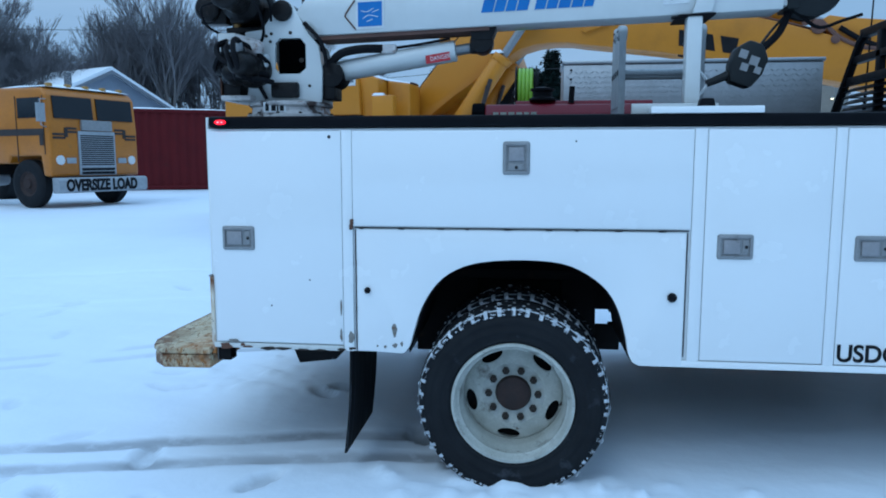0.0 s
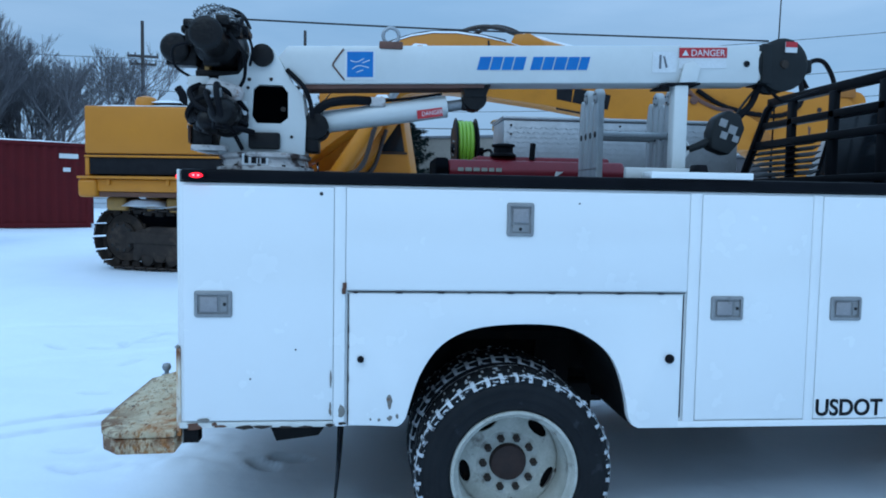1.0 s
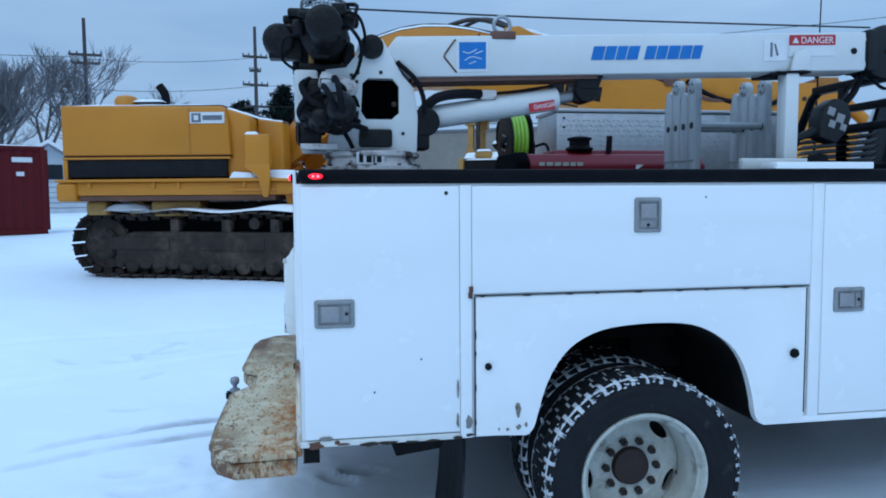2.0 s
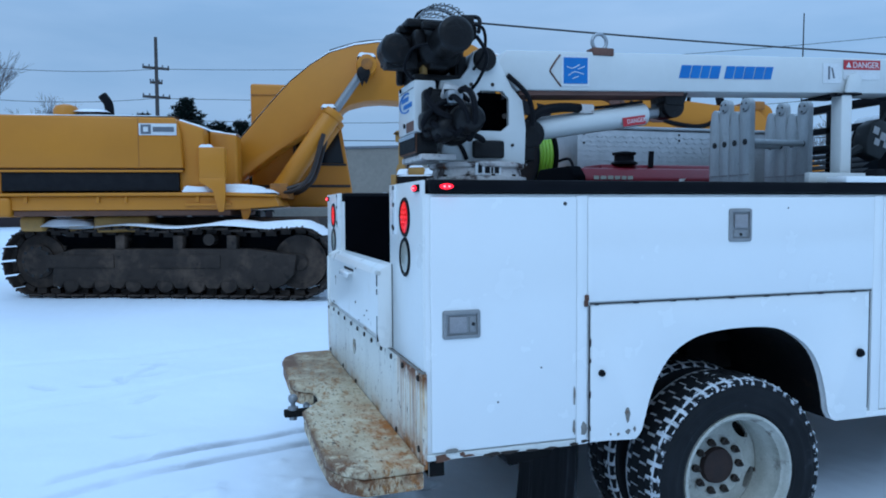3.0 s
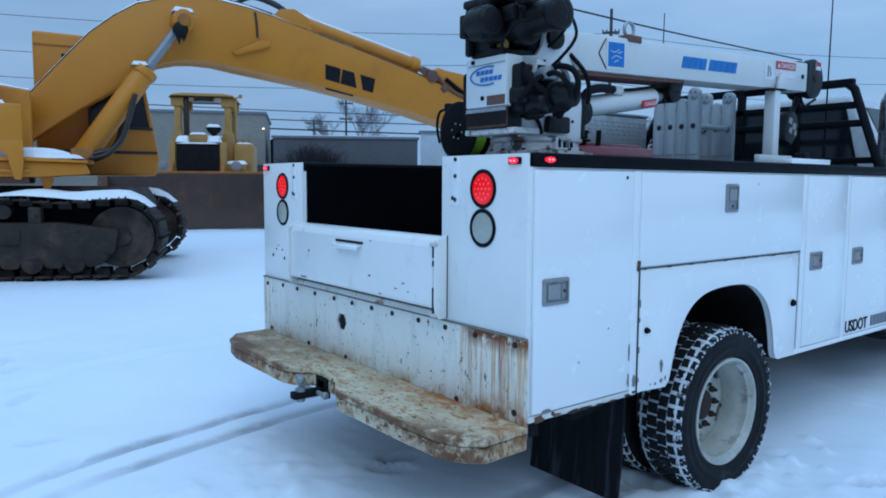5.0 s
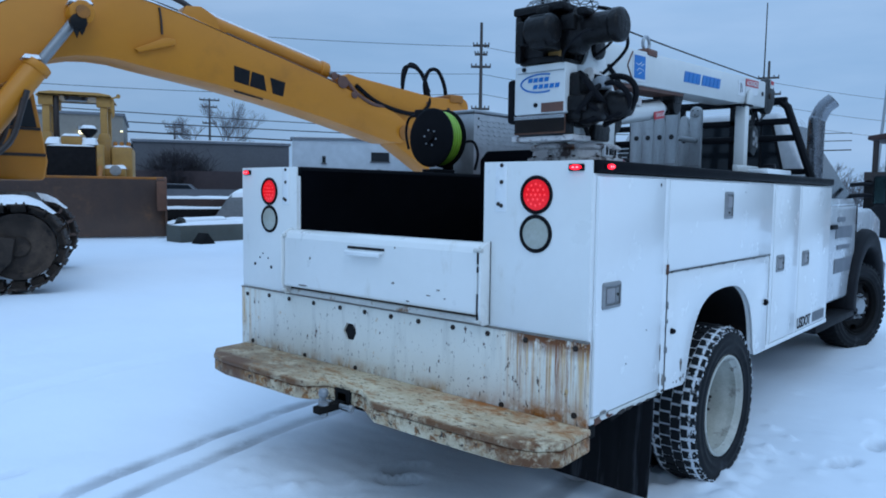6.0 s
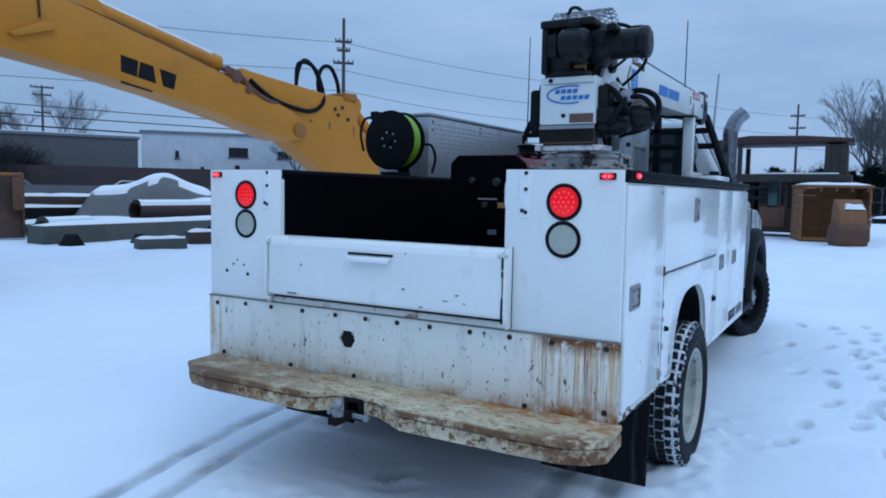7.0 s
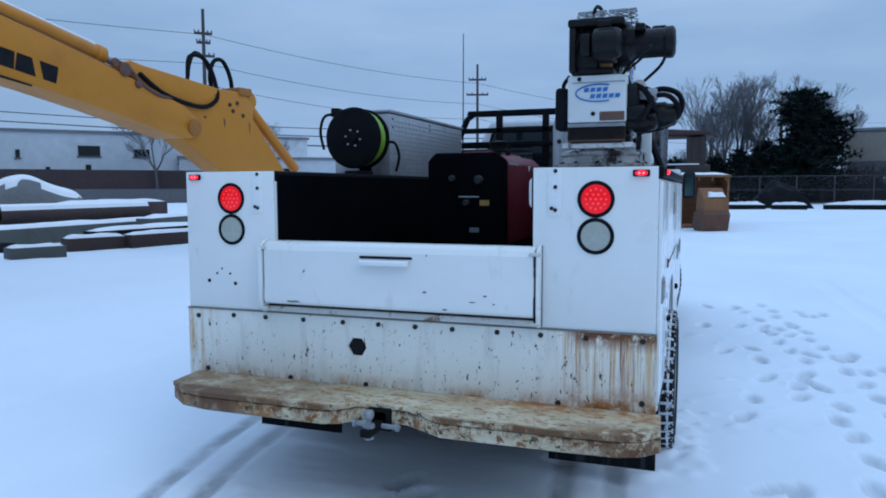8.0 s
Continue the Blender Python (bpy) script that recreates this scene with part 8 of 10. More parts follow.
shoe_bm = bmesh.new()
prism(shoe_bm, [(-0.085, -0.012), (0.092, -0.012), (0.092, 0.010), (-0.085, 0.010)], "y", -0.275, 0.275)
prism(shoe_bm, [(-0.083, -0.012), (-0.060, -0.012), (-0.064, -0.034), (-0.080, -0.034)], "y", -0.275, 0.275)
prism(shoe_bm, [(-0.01, -0.012), (0.010, -0.012), (0.006, -0.028), (-0.006, -0.028)], "y", -0.275, 0.275)
box(shoe_bm, -0.07, 0.07, -0.12, -0.07, 0.010, 0.075)
box(shoe_bm, -0.07, 0.07, 0.07, 0.12, 0.010, 0.075)
shoe_me = finish_mesh("track_shoe", shoe_bm, M["track"])
for side in (-1, 1):
    yc = side * 1.16
    bm = bmesh.new()
    low = []
    for k in range(7):
        xx = -1.35 + 0.45 * k
        low += [(xx - 0.15, 0.14), (xx - 0.09, 0.235), (xx + 0.09, 0.235), (xx + 0.15, 0.14)]
    prism(bm, [(-1.62, 0.16)] + low + [(1.66, 0.20), (1.80, 0.34), (1.84, 0.60), (1.2, 0.68), (-1.3, 0.68), (-1.6, 0.60)], "y", yc - 0.245, yc + 0.20)
    bmesh.ops.transform(bm, matrix=REL, verts=bm.verts)
    bk = bmesh.new()
    box(bk, -1.75, 1.75, yc - 0.06, yc + 0.06, 0.60, 0.86)
    bmesh.ops.transform(bk, matrix=REL, verts=bk.verts)
    xp("inner_wall", bk, "liner")
    for xx in (-0.62, 0.20, 0.95):
        bk = bmesh.new()
        box(bk, xx - 0.07, xx + 0.07, yc - 0.24, yc - 0.10, 0.67, 0.86)
        bmesh.ops.transform(bk, matrix=REL, verts=bk.verts)
        xp("roller_bracket", bk, "track", bevel=0.02)
    frame_part = xp("track_frame", bm, "track", "dirty dark track frame", bevel=0.03)
    for xx in (-1.2, 0.3):
        bm = bmesh.new()
        box(bm, xx - 0.5, xx + 0.5, yc - 0.265, yc - 0.235, 0.42, 0.60)
        bmesh.ops.transform(bm, matrix=REL, verts=bm.verts)
        xp("frame_guard", bm, "track", parent=frame_part, bevel=0.015)
    for k in range(7):
        xx = -1.35 + 0.45 * k
        bm = bmesh.new()
        cyl(bm, (xx, yc - 0.23, 0.20), (xx, yc + 0.23, 0.20), 0.115, n=18)
        bmesh.ops.transform(bm, matrix=REL, verts=bm.verts)
        xp("track_roller", bm, "track", parent=frame_part, bevel=0.01)
    for xx in (-0.62, 0.62):
        bm = bmesh.new()
        cyl(bm, (xx, yc - 0.2, 0.80), (xx, yc + 0.2, 0.80), 0.08, n=16)
        bmesh.ops.transform(bm, matrix=REL, verts=bm.verts)
        xp("carrier_roller", bm, "track", parent=frame_part)
    bm = bmesh.new()
    lathe(bm, (-HALF, yc - 0.16, TH), (0, 1, 0), [(0.0, 0), (0.19, -0.05), (0.24, -0.02), (0.24, 0.02), (0.37, 0.05), (0.37, 0.28), (0.0, 0.28)], 32)
    for k in range(12):
        th = k * math.tau / 12
        bt = bmesh.new()
        box(bt, -HALF + 0.37 * math.cos(th) - 0.03, -HALF + 0.37 * math.cos(th) + 0.03, yc - 0.09, yc + 0.10, TH + 0.37 * math.sin(th) - 0.03, TH + 0.37 * math.sin(th) + 0.03)
        bmesh.ops.transform(bt, matrix=REL, verts=bt.verts)
        xp("sprocket_tooth", bt, "track")
    bmesh.ops.transform(bm, matrix=REL, verts=bm.verts)
    sprocket = xp("drive_sprocket", bm, "track", "toothed drive sprocket")
    for k in range(10):
        th = k * math.tau / 10
        bm = bmesh.new()
        lathe(bm, (-HALF + 0.20 * math.cos(th), yc - 0.20, TH + 0.20 * math.sin(th)), (0, -1, 0), [(0.022, 0), (0.022, 0.016), (0, 0.018)], 6)
        bmesh.ops.transform(bm, matrix=REL, verts=bm.verts)
        xp("sprocket_bolt", bm, "latch_dark", parent=sprocket)
    bm = bmesh.new()
    lathe(bm, (HALF, yc - 0.15, TH), (0, 1, 0), [(0.0, 0), (0.10, -0.03), (0.12, 0.0), (0.30, 0.03), (0.36, 0.0), (0.36, 0.30), (0.0, 0.30)], 32)
    bmesh.ops.transform(bm, matrix=REL, verts=bm.verts)
    xp("idler", bm, "track", "worn idler wheel")
    for x, z, turn in track_path(50):
        ob = new("track_shoe", shoe_me)
        ob.parent = excavator
        ob.matrix_basis = REL @ pose(x, yc, z, 0, turn, 0)
    bm = bmesh.new()
    rows = []
    N = 30
    for k in range(N + 1):
        u = k / N
        x = 2.20 - (4.10 if side < 0 else 3.75) * u
        z = TH + RAD + 0.05 - 0.045 * math.sin(3 * math.pi * u) ** 2 - (RAD + 0.02 - math.sqrt(max(0.01, (RAD + 0.02) ** 2 - max(0, x - HALF) ** 2)))
        h = (0.028 + 0.062 * float(smooth(0.42, 0.22, u))) * min(1, 12 * u, 5 * (1 - u)) * (1 + 0.5 * noise.noise((x * 2.0, side * 3.0, 0.0)))
        rows.append([bm.verts.new((x, yc + dy, z + dh * h)) for dy, dh in ((-0.275, -0.2), (-0.25, 0.7), (-0.08, 1.0), (0.12, 1.0), (0.26, 0.6), (0.275, -0.2))])
    for a, b in zip(rows, rows[1:]):
        for j in range(5):
            bm.faces.new((a[j], b[j], b[j + 1], a[j + 1]))
    bmesh.ops.transform(bm, matrix=REL, verts=bm.verts)
    xp("track_snow", bm, "snow_cap", "snow lying on the track", angle=70)

# car body between the tracks
bm = bmesh.new()
prism(bm, [(-1.0, 0.50), (1.85, 0.50), (2.0, 0.85), (1.85, 1.09), (-1.0, 1.09)], "y", -0.86, 0.86)
bmesh.ops.transform(bm, matrix=REL, verts=bm.verts)
xp("car_body", bm, "track", "dark car body between the tracks", bevel=0.04)


# ---- cab-over truck ----
def place(x, y, yaw, dz=0.0):
    return pose(x, y, gz(x, y) + dz, 0, 0, yaw)


def capped(name, bm_fn, mat, m, label, category, group="", snow=None, bevel=0.01):
    """A thing with a snow cap of its own. snow: (x0, x1, y0, y1, z, height)."""
    t = thing(name, m, label, category, group)
    bm = bmesh.new()
    bm_fn(bm)
    part(name + "_body", bm, M[mat], t, bevel=bevel)
    if snow:
        bm = bmesh.new()
        mound(bm, *snow, n=12, seed=snow[0])
        part("snow_cap", bm, M["snow_cap"], t, "settled snow on top")
    return t


coe = thing("cab_over_truck", place(-8.235, 12.205, -18.0), "orange-yellow cab-over truck with brown stripes and bumper sign", "truck")


def kp2(name, bm, mat, label="", bevel=0.0, parent=None, segs=2):
    return part(name, bm, M[mat], coe if parent is None else parent, label, bevel, segs)


bm = bmesh.new()
prism(bm, [(0.0, 0.68), (0.0, 1.70), (-0.06, 2.40), (-0.20, 2.55), (-1.75, 2.58), (-1.85, 2.45), (-1.85, 0.95), (-1.35, 0.95), (-1.30, 1.12), (-0.32, 1.12), (-0.26, 0.68)], "y", -1.15, 1.15)
ccab = kp2("cab", bm, "yellow_truck", "orange-yellow flat-fronted cab", bevel=0.06, segs=3)
for y0, y1 in ((-1.02, -0.06), (0.06, 1.02)):
    bm = bmesh.new()
    prism(bm, [(-0.015, 1.91), (0.014, 1.91), (-0.031, 2.38), (-0.060, 2.38)], "y", y0, y1)
    kp2("windscreen", bm, "glass", "dark windscreen pane", parent=ccab)
for s in (-1, 1):
    bm = bmesh.new()
    ya, yb = sorted((s * 1.152, s * 1.162))
    box(bm, -0.95, -0.22, ya, yb, 1.92, 2.34)
    kp2("side_window", bm, "glass", "dark side window", parent=ccab)
    bm = bmesh.new()
    box(bm, -1.02, -1.0, ya, yb, 1.0, 2.38)
    box(bm, -0.16, -0.14, ya, yb, 1.15, 2.38)
    kp2("door_gap", bm, "stripe", parent=ccab)
    # stepped stripes on face and flank
    bm = bmesh.new()
    y0, y1 = sorted((s * 1.08, s * 0.78))
    for zz in (1.480, 1.555):
        box(bm, -0.01, 0.014, y0, y1, zz, zz + 0.045)
    y0, y1 = sorted((s * 0.80, s * 0.72))
    box(bm, -0.01, 0.014, y0, y1, 1.52, 1.72)
    y0, y1 = sorted((s * 0.74, s * 0.50))
    for zz in (1.610, 1.685):
        box(bm, -0.01, 0.014, y0, y1, zz, zz + 0.045)
    kp2("face_stripe", bm, "stripe", "dark brown stepped stripe", parent=ccab)
    bm = bmesh.new()
    box(bm, -0.95, -0.14, ya, yb, 1.55, 1.69)
    box(bm, -0.30, -0.18, ya, yb, 1.34, 1.58)
    box(bm, -1.7, -0.95, ya, yb, 1.55, 1.69)
    kp2("flank_stripe", bm, "stripe", "dark brown stripe", parent=ccab)
    bm = bmesh.new()
    lathe(bm, (0.0, s * 0.93, 1.03), (1, 0, 0), [(0.10, 0), (0.10, 0.03), (0.085, 0.035), (0.08, 0.02), (0, 0.03)], 20)
    kp2("headlight", bm, "decal_white", "round headlight", parent=ccab)
    bm = bmesh.new()
    y0, y1 = sorted((s * 0.55, s * 0.78))
    box(bm, 0.0, 0.02, y0, y1, 0.96, 1.08)
    kp2("side_lamp", bm, "galv", parent=ccab)
    bm = bmesh.new()
    y0, y1 = sorted((s * 1.05, s * 1.05))
    tube(bm, [(-0.08, s * 1.14, 2.30), (0.05, s * 1.36, 2.28), (0.05, s * 1.36, 1.75), (-0.08, s * 1.14, 1.72)], 0.015, 6, 1)
    box(bm, 0.03, 0.08, s * 1.36 - 0.09, s * 1.36 + 0.09, 1.82, 2.20)
    if s < 0:
        kp2("mirror", bm, "galv", "door mirror on a bracket")
    else:
        bm.free()
    bm = bmesh.new()
    cyl(bm, (-2.05, s * 0.98, 0.9), (-2.05, s * 0.98, 3.15), 0.085, n=16)
    kp2("exhaust_pipe", bm, "chrome", "tall exhaust stack")
bm = bmesh.new()
box(bm, -0.01, 0.03, -0.48, 0.48, 0.70, 1.66)
gr = kp2("grille", bm, "galv", "bright radiator grille", bevel=0.01)
for k in range(15):
    bm = bmesh.new()
    box(bm, 0.028, 0.036, -0.43, 0.43, 0.92 + k * 0.045, 0.945 + k * 0.045)
    kp2("grille_slat", bm, "ink", parent=gr)
for z0, z1 in ((0.72, 0.78), (0.80, 0.86)):
    bm = bmesh.new()
    box(bm, 0.028, 0.036, -0.43, 0.43, z0, z1)
    kp2("grille_slat", bm, "ink", parent=gr)
bm = bmesh.new()
box(bm, -0.01, 0.06, -0.40, 0.40, 1.67, 1.90)
kp2("name_panel", bm, "latch", "dull grey panel above the grille", bevel=0.02)
bm = bmesh.new()
prism(bm, [(0.02, 0.33), (0.20, 0.33), (0.24, 0.38), (0.24, 0.60), (0.20, 0.66), (0.02, 0.66)], "y", -1.17, 1.17)
bump = kp2("bumper", bm, "galv", "silver bumper lettered for wide loads", bevel=0.02)
# the text starts at the vehicle's right (minus y) as seen from the front
lettering("bumper_lettering", "OVERSIZE LOAD", 0.335, M["ink"], bump, Matrix.Translation((0.243, -1.0, 0.385)) @ Matrix(((0, 0, 1, 0), (1, 0, 0, 0), (0, 1, 0, 0), (0, 0, 0, 1))), "bold black lettering", 0.75, 0.004, 0.017)
bm = bmesh.new()
mound(bm, -1.75, -0.15, -1.10, 1.10, 2.57, 0.07, 12, 2)
kp2("roof_snow", bm, "snow_cap", "snow on the cab roof")
for y in (-0.9, -0.45, 0.0, 0.45, 0.9):
    bm = bmesh.new()
    box(bm, -0.32, -0.20, y - 0.05, y + 0.05, 2.57, 2.66)
    kp2("roof_marker", bm, "yellow_pale", parent=ccab, bevel=0.015)
bm = bmesh.new()
lathe(bm, (-0.7, -0.75, 2.58), (0, 0, 1), [(0.07, 0), (0.09, 0.06), (0.05, 0.14), (0, 0.15)], 14)
kp2("roof_horn", bm, "stripe")
for y in (-0.40, 0.40):
    bm = bmesh.new()
    box(bm, -6.0, -0.1, y - 0.05, y + 0.05, 0.62, 0.86)
    kp2("frame_rail", bm, "steel_dark")
bm = bmesh.new()
box(bm, -3.2, -2.2, -1.1, -0.5, 0.45, 0.95)
kp2("fuel_tank", bm, "galv", bevel=0.12, segs=3)
bm = bmesh.new()
box(bm, -2.3, -1.95, -1.05, 1.05, 0.7, 2.0)
kp2("rear_rack", bm, "steel_dark", bevel=0.02)
for x, y, w in ((-0.82, -1.14, 0.28), (-0.82, 0.86, 0.28), (-4.6, -1.18, 0.55), (-4.6, 0.63, 0.55)):
    bm = bmesh.new()
    lathe(bm, (x, y, 0.52), (0, 1, 0), [(0.27, 0.03), (0.40, 0.0), (0.50, 0.03), (0.525, 0.06), (0.525, w - 0.06), (0.50, w - 0.03), (0.40, w), (0.27, w - 0.03)], 36, close=False)
    ty = kp2("tyre", bm, "rubber", "black truck tyre")
    bm = bmesh.new()
    lathe(bm, (x, y, 0.52), (0, 1, 0), [(0.0, 0.0 if x > -2 else 0.12), (0.10, 0.0 if x > -2 else 0.12), (0.12, 0.04), (0.22, 0.07), (0.275, 0.03), (0.275, w - 0.03), (0.2, w - 0.08), (0, w - 0.05)], 28, close=False)
    kp2("rim", bm, "hub", parent=ty)

# ---- shipping container ----
CD = math.degrees(math.atan2(0.47, 0.88))
container = thing("shipping_container", place(-11.2, 20.05, CD, -0.01), "dark red corrugated shipping container with snow on top", "container")


def np_(name, bm, mat, label="", bevel=0.0, parent=None):
    return part(name, bm, M[mat], container if parent is None else parent, label, bevel)


bm = bmesh.new()
pts, k = [], 0
x = -2.98
while x < 2.95:
    pts += [(x, -1.19), (x + 0.09, -1.19), (x + 0.14, -1.155), (x + 0.23, -1.155)]
    x += 0.28
prism(bm, pts + [(2.98, -1.19), (2.98, 1.19), (-2.98, 1.19)], "z", 0.14, 2.50)
np_("corrugated_wall", bm, "container", "dark red corrugated steel")
for z0, z1 in ((0.02, 0.16), (2.48, 2.59)):
    bm = bmesh.new()
    box(bm, -3.03, 3.03, -1.22, 1.22, z0, z1)
    np_("frame_rail", bm, "container", bevel=0.01)
for x in (-2.99, 2.99):
    for y in (-1.18, 1.18):
        bm = bmesh.new()
        box(bm, x - 0.06, x + 0.06, y - 0.06, y + 0.06, 0.02, 2.58)
        np_("corner_post", bm, "container", bevel=0.01)
bm = bmesh.new()
mound(bm, -3.0, 3.0, -1.2, 1.2, 2.59, 0.06, 14, 3)
np_("roof_snow", bm, "snow_cap", "snow on the container roof")
for x0, x1, z0, z1 in ((2.20, 2.72, 2.12, 2.26), (2.3, 2.5, 1.72, 1.84)):
    bm = bmesh.new()
    box(bm, x0, x1, -1.198, -1.19, z0, z1)
    np_("stencil_bar", bm, "decal_white", "pale bars of unreadable stencil")

# ---- bulldozer ----
dozer = thing("bulldozer", pose(3.74, 14.763, 0.47, 0, 0, math.degrees(math.atan2(-0.885, -0.465))), "faded yellow bulldozer with brown blade, snow on its deck", "bulldozer")


def dp(name, bm, mat, label="", bevel=0.0, parent=None, segs=2, angle=35):
    return part(name, bm, M[mat], dozer if parent is None else parent, label, bevel, segs, angle)


bm = bmesh.new()
prof = [(0.10, 0.0), (0.0, 0.25), (-0.04, 0.60), (0.0, 0.95), (0.10, 1.24), (-0.02, 1.26), (-0.14, 0.95), (-0.18, 0.60), (-0.14, 0.2), (0.0, -0.01)]
prism(bm, prof, "y", -1.95, 1.95)
blade = dp("blade", bm, "blade", "curved brown steel blade", bevel=0.01)
for y in (-1.97, 1.95):
    bm = bmesh.new()
    prism(bm, [(0.14, 0.0), (0.14, 1.05), (0.05, 1.27), (-0.35, 1.10), (-0.30, 0.0)], "y", y, y + 0.04)
    dp("blade_wing", bm, "blade", parent=blade, bevel=0.008)
bm = bmesh.new()
box(bm, -0.40, 0.06, -1.93, 1.93, 1.245, 1.30)
dp("blade_top", bm, "yellow_dark", "dirty yellow blade lip", parent=blade, bevel=0.01)
for y in (-1.99, 1.78):
    bm = bmesh.new()
    prism(bm, [(0.155, 0.55), (0.155, 1.02), (0.07, 1.29), (-0.36, 1.31), (-0.36, 1.10), (-0.05, 1.05), (0.06, 0.80)], "y", y, y + 0.21)
    dp("blade_corner", bm, "rust", "rusty blade corner", parent=blade, bevel=0.02)
bm = bmesh.new()
prism(bm, [(-1.05, 0.55), (-1.05, 2.00), (-2.35, 2.06), (-2.35, 0.55)], "y", -0.54, 0.54)
hood = dp("engine_hood", bm, "yellow_pale", "faded yellow engine hood", bevel=0.05, segs=3)
bm = bmesh.new()
box(bm, -1.045, -1.02, -0.50, 0.50, 1.30, 1.97)
dp("radiator_grille", bm, "ink", "black radiator grille", parent=hood)
for y in (-0.66, 0.52):
    bm = bmesh.new()
    box(bm, -1.25, -0.98, y, y + 0.14, 0.7, 2.02)
    dp("grille_post", bm, "yellow_pale", bevel=0.02)
    bm = bmesh.new()
    cyl(bm, (-1.05, y + 0.06, 1.55), (-0.25, y + 0.06, 0.65), 0.06, n=12)
    dp("blade_cylinder", bm, "yellow_dark")
    bm = bmesh.new()
    yc = -0.36 if y < 0 else 0.36
    mound(bm, -1.6, -1.0, yc - 0.17, yc + 0.17, 2.02, 0.15, 8, 4)
    dp("post_snow", bm, "snow_cap")
bm = bmesh.new()
box(bm, -1.14, -1.00, -0.20, 0.22, 2.00, 2.20)
dp("hood_nose", bm, "yellow_pale", bevel=0.02)
bm = bmesh.new()
mound(bm, -1.16, -0.99, -0.19, 0.21, 2.20, 0.05, 6, 12)
dp("nose_snow", bm, "snow_cap")
bm = bmesh.new()
mound(bm, -1.10, -0.99, -0.50, 0.50, 1.975, 0.04, 10, 13)
dp("grille_snow", bm, "snow_cap", "thin snow over the radiator")
bm = bmesh.new()
lathe(bm, (-1.45, 0.33, 2.04), (0, 0, 1), [(0.06, 0), (0.06, 0.18), (0.15, 0.26), (0.19, 0.33), (0.17, 0.36), (0, 0.37)], 24)
dp("air_cleaner", bm, "ink", "dark bowl-shaped air cleaner", angle=50)
bm = bmesh.new()
mound(bm, -1.62, -1.28, 0.16, 0.50, 2.405, 0.07, 6, 2)
dp("cleaner_snow", bm, "snow_cap")
for y in (-0.69, 0.53):
    for x in (-2.05, -3.3):
        bm = bmesh.new()
        box(bm, x - 0.09, x + 0.09, y, y + 0.16, 1.2, 3.15)
        dp("canopy_post", bm, "yellow_pale", "faded yellow canopy post", bevel=0.02)
        bm = bmesh.new()
        box(bm, x - 0.13, x + 0.13, y - 0.075, y + 0.235, 2.96, 3.19)
        dp("post_gusset", bm, "yellow_pale", bevel=0.02)
        if x > -3:
            bm = bmesh.new()
            prism(bm, [(y - 0.06, 1.2), (y + 0.22, 1.2), (y + 0.22, 2.20), (y + 0.18, 2.34), (y - 0.02, 2.34), (y - 0.06, 2.20)], "x", x - 0.14, x + 0.14)
            dp("post_base", bm, "yellow_pale", "broad foot of the canopy post", bevel=0.02)
bm = bmesh.new()
prism(bm, [(-0.78, 3.15), (-0.73, 3.20), (0.75, 3.20), (0.80, 3.15), (0.83, 3.17), (0.75, 3.25), (0.5, 3.285), (-0.5, 3.285), (-0.73, 3.25), (-0.81, 3.17)], "x", -3.45, -1.85)
dp("canopy_roof", bm, "yellow_pale", "faded yellow canopy roof", bevel=0.02)
bm = bmesh.new()
box(bm, -2.12, -1.99, -0.62, 0.62, 2.10, 2.19)
dp("canopy_crossbar", bm, "yellow_dark", "crossbar between the posts", bevel=0.01)
bm = bmesh.new()
mound(bm, -2.12, -1.98, -0.60, 0.60, 2.19, 0.05, 10, 7)
dp("crossbar_snow", bm, "snow_cap")
bm = bmesh.new()
lathe(bm, (-2.2, 0.0, 3.185), (0, 0, -1), [(0.26, 0), (0.24, 0.08), (0, 0.10)], 20)
dp("roof_light", bm, "stripe")
bm = bmesh.new()
cyl(bm, (-1.99, -0.40, 2.05), (-1.99, -0.40, 3.20), 0.065, n=14)
dp("roof_strut", bm, "stripe", bevel=0.01)
bm = bmesh.new()
box(bm, -3.2, -2.4, -0.60, 0.60, 1.2, 2.1)
dp("operator_console", bm, "yellow_dark", bevel=0.05)
bm = bmesh.new()
box(bm, -3.1, -1.6, 0.78, 1.24, 1.25, 2.02)
dp("side_tank", bm, "yellow_pale", bevel=0.05)
bm = bmesh.new()
mound(bm, -3.0, -1.62, 0.80, 1.22, 2.02, 0.05, 8, 5)
dp("tank_snow", bm, "snow_cap")
bm = bmesh.new()
box(bm, -1.9, -1.2, 0.62, 1.10, 1.28, 1.50)
dp("fender_step", bm, "yellow_pale", bevel=0.03)
bm = bmesh.new()
mound(bm, -1.9, -1.2, 0.60, 1.12, 1.50, 0.09, 8, 6)
dp("step_snow", bm, "snow_cap")
for y in (-0.82, 0.90):
    bm = bmesh.new()
    lathe(bm, (-1.1, y, 1.45), (1, 0, 0), [(0.09, 0), (0.12, 0.10), (0.12, 0.14), (0, 0.15)], 16)
    dp("work_lamp", bm, "galv", "round work lamp")
    bm = bmesh.new()
    ya = y - 0.28 if y < 0 else y - 0.25
    prism(bm, [(-0.55, 0.05), (-3.4, 0.05), (-3.75, 0.35), (-3.7, 0.75), (-3.2, 1.0), (-0.9, 1.0), (-0.45, 0.75), (-0.35, 0.35)], "y", ya - 0.1, ya + 0.42)
    dp("crawler_track", bm, "track", "dark crawler track", bevel=0.05)
for y in (-1.45, 1.40):
    bm = bmesh.new()
    box(bm, -2.2, -0.1, y, y + 0.14, 0.25, 0.50)
    dp("push_arm", bm, "yellow_dark", bevel=0.02)
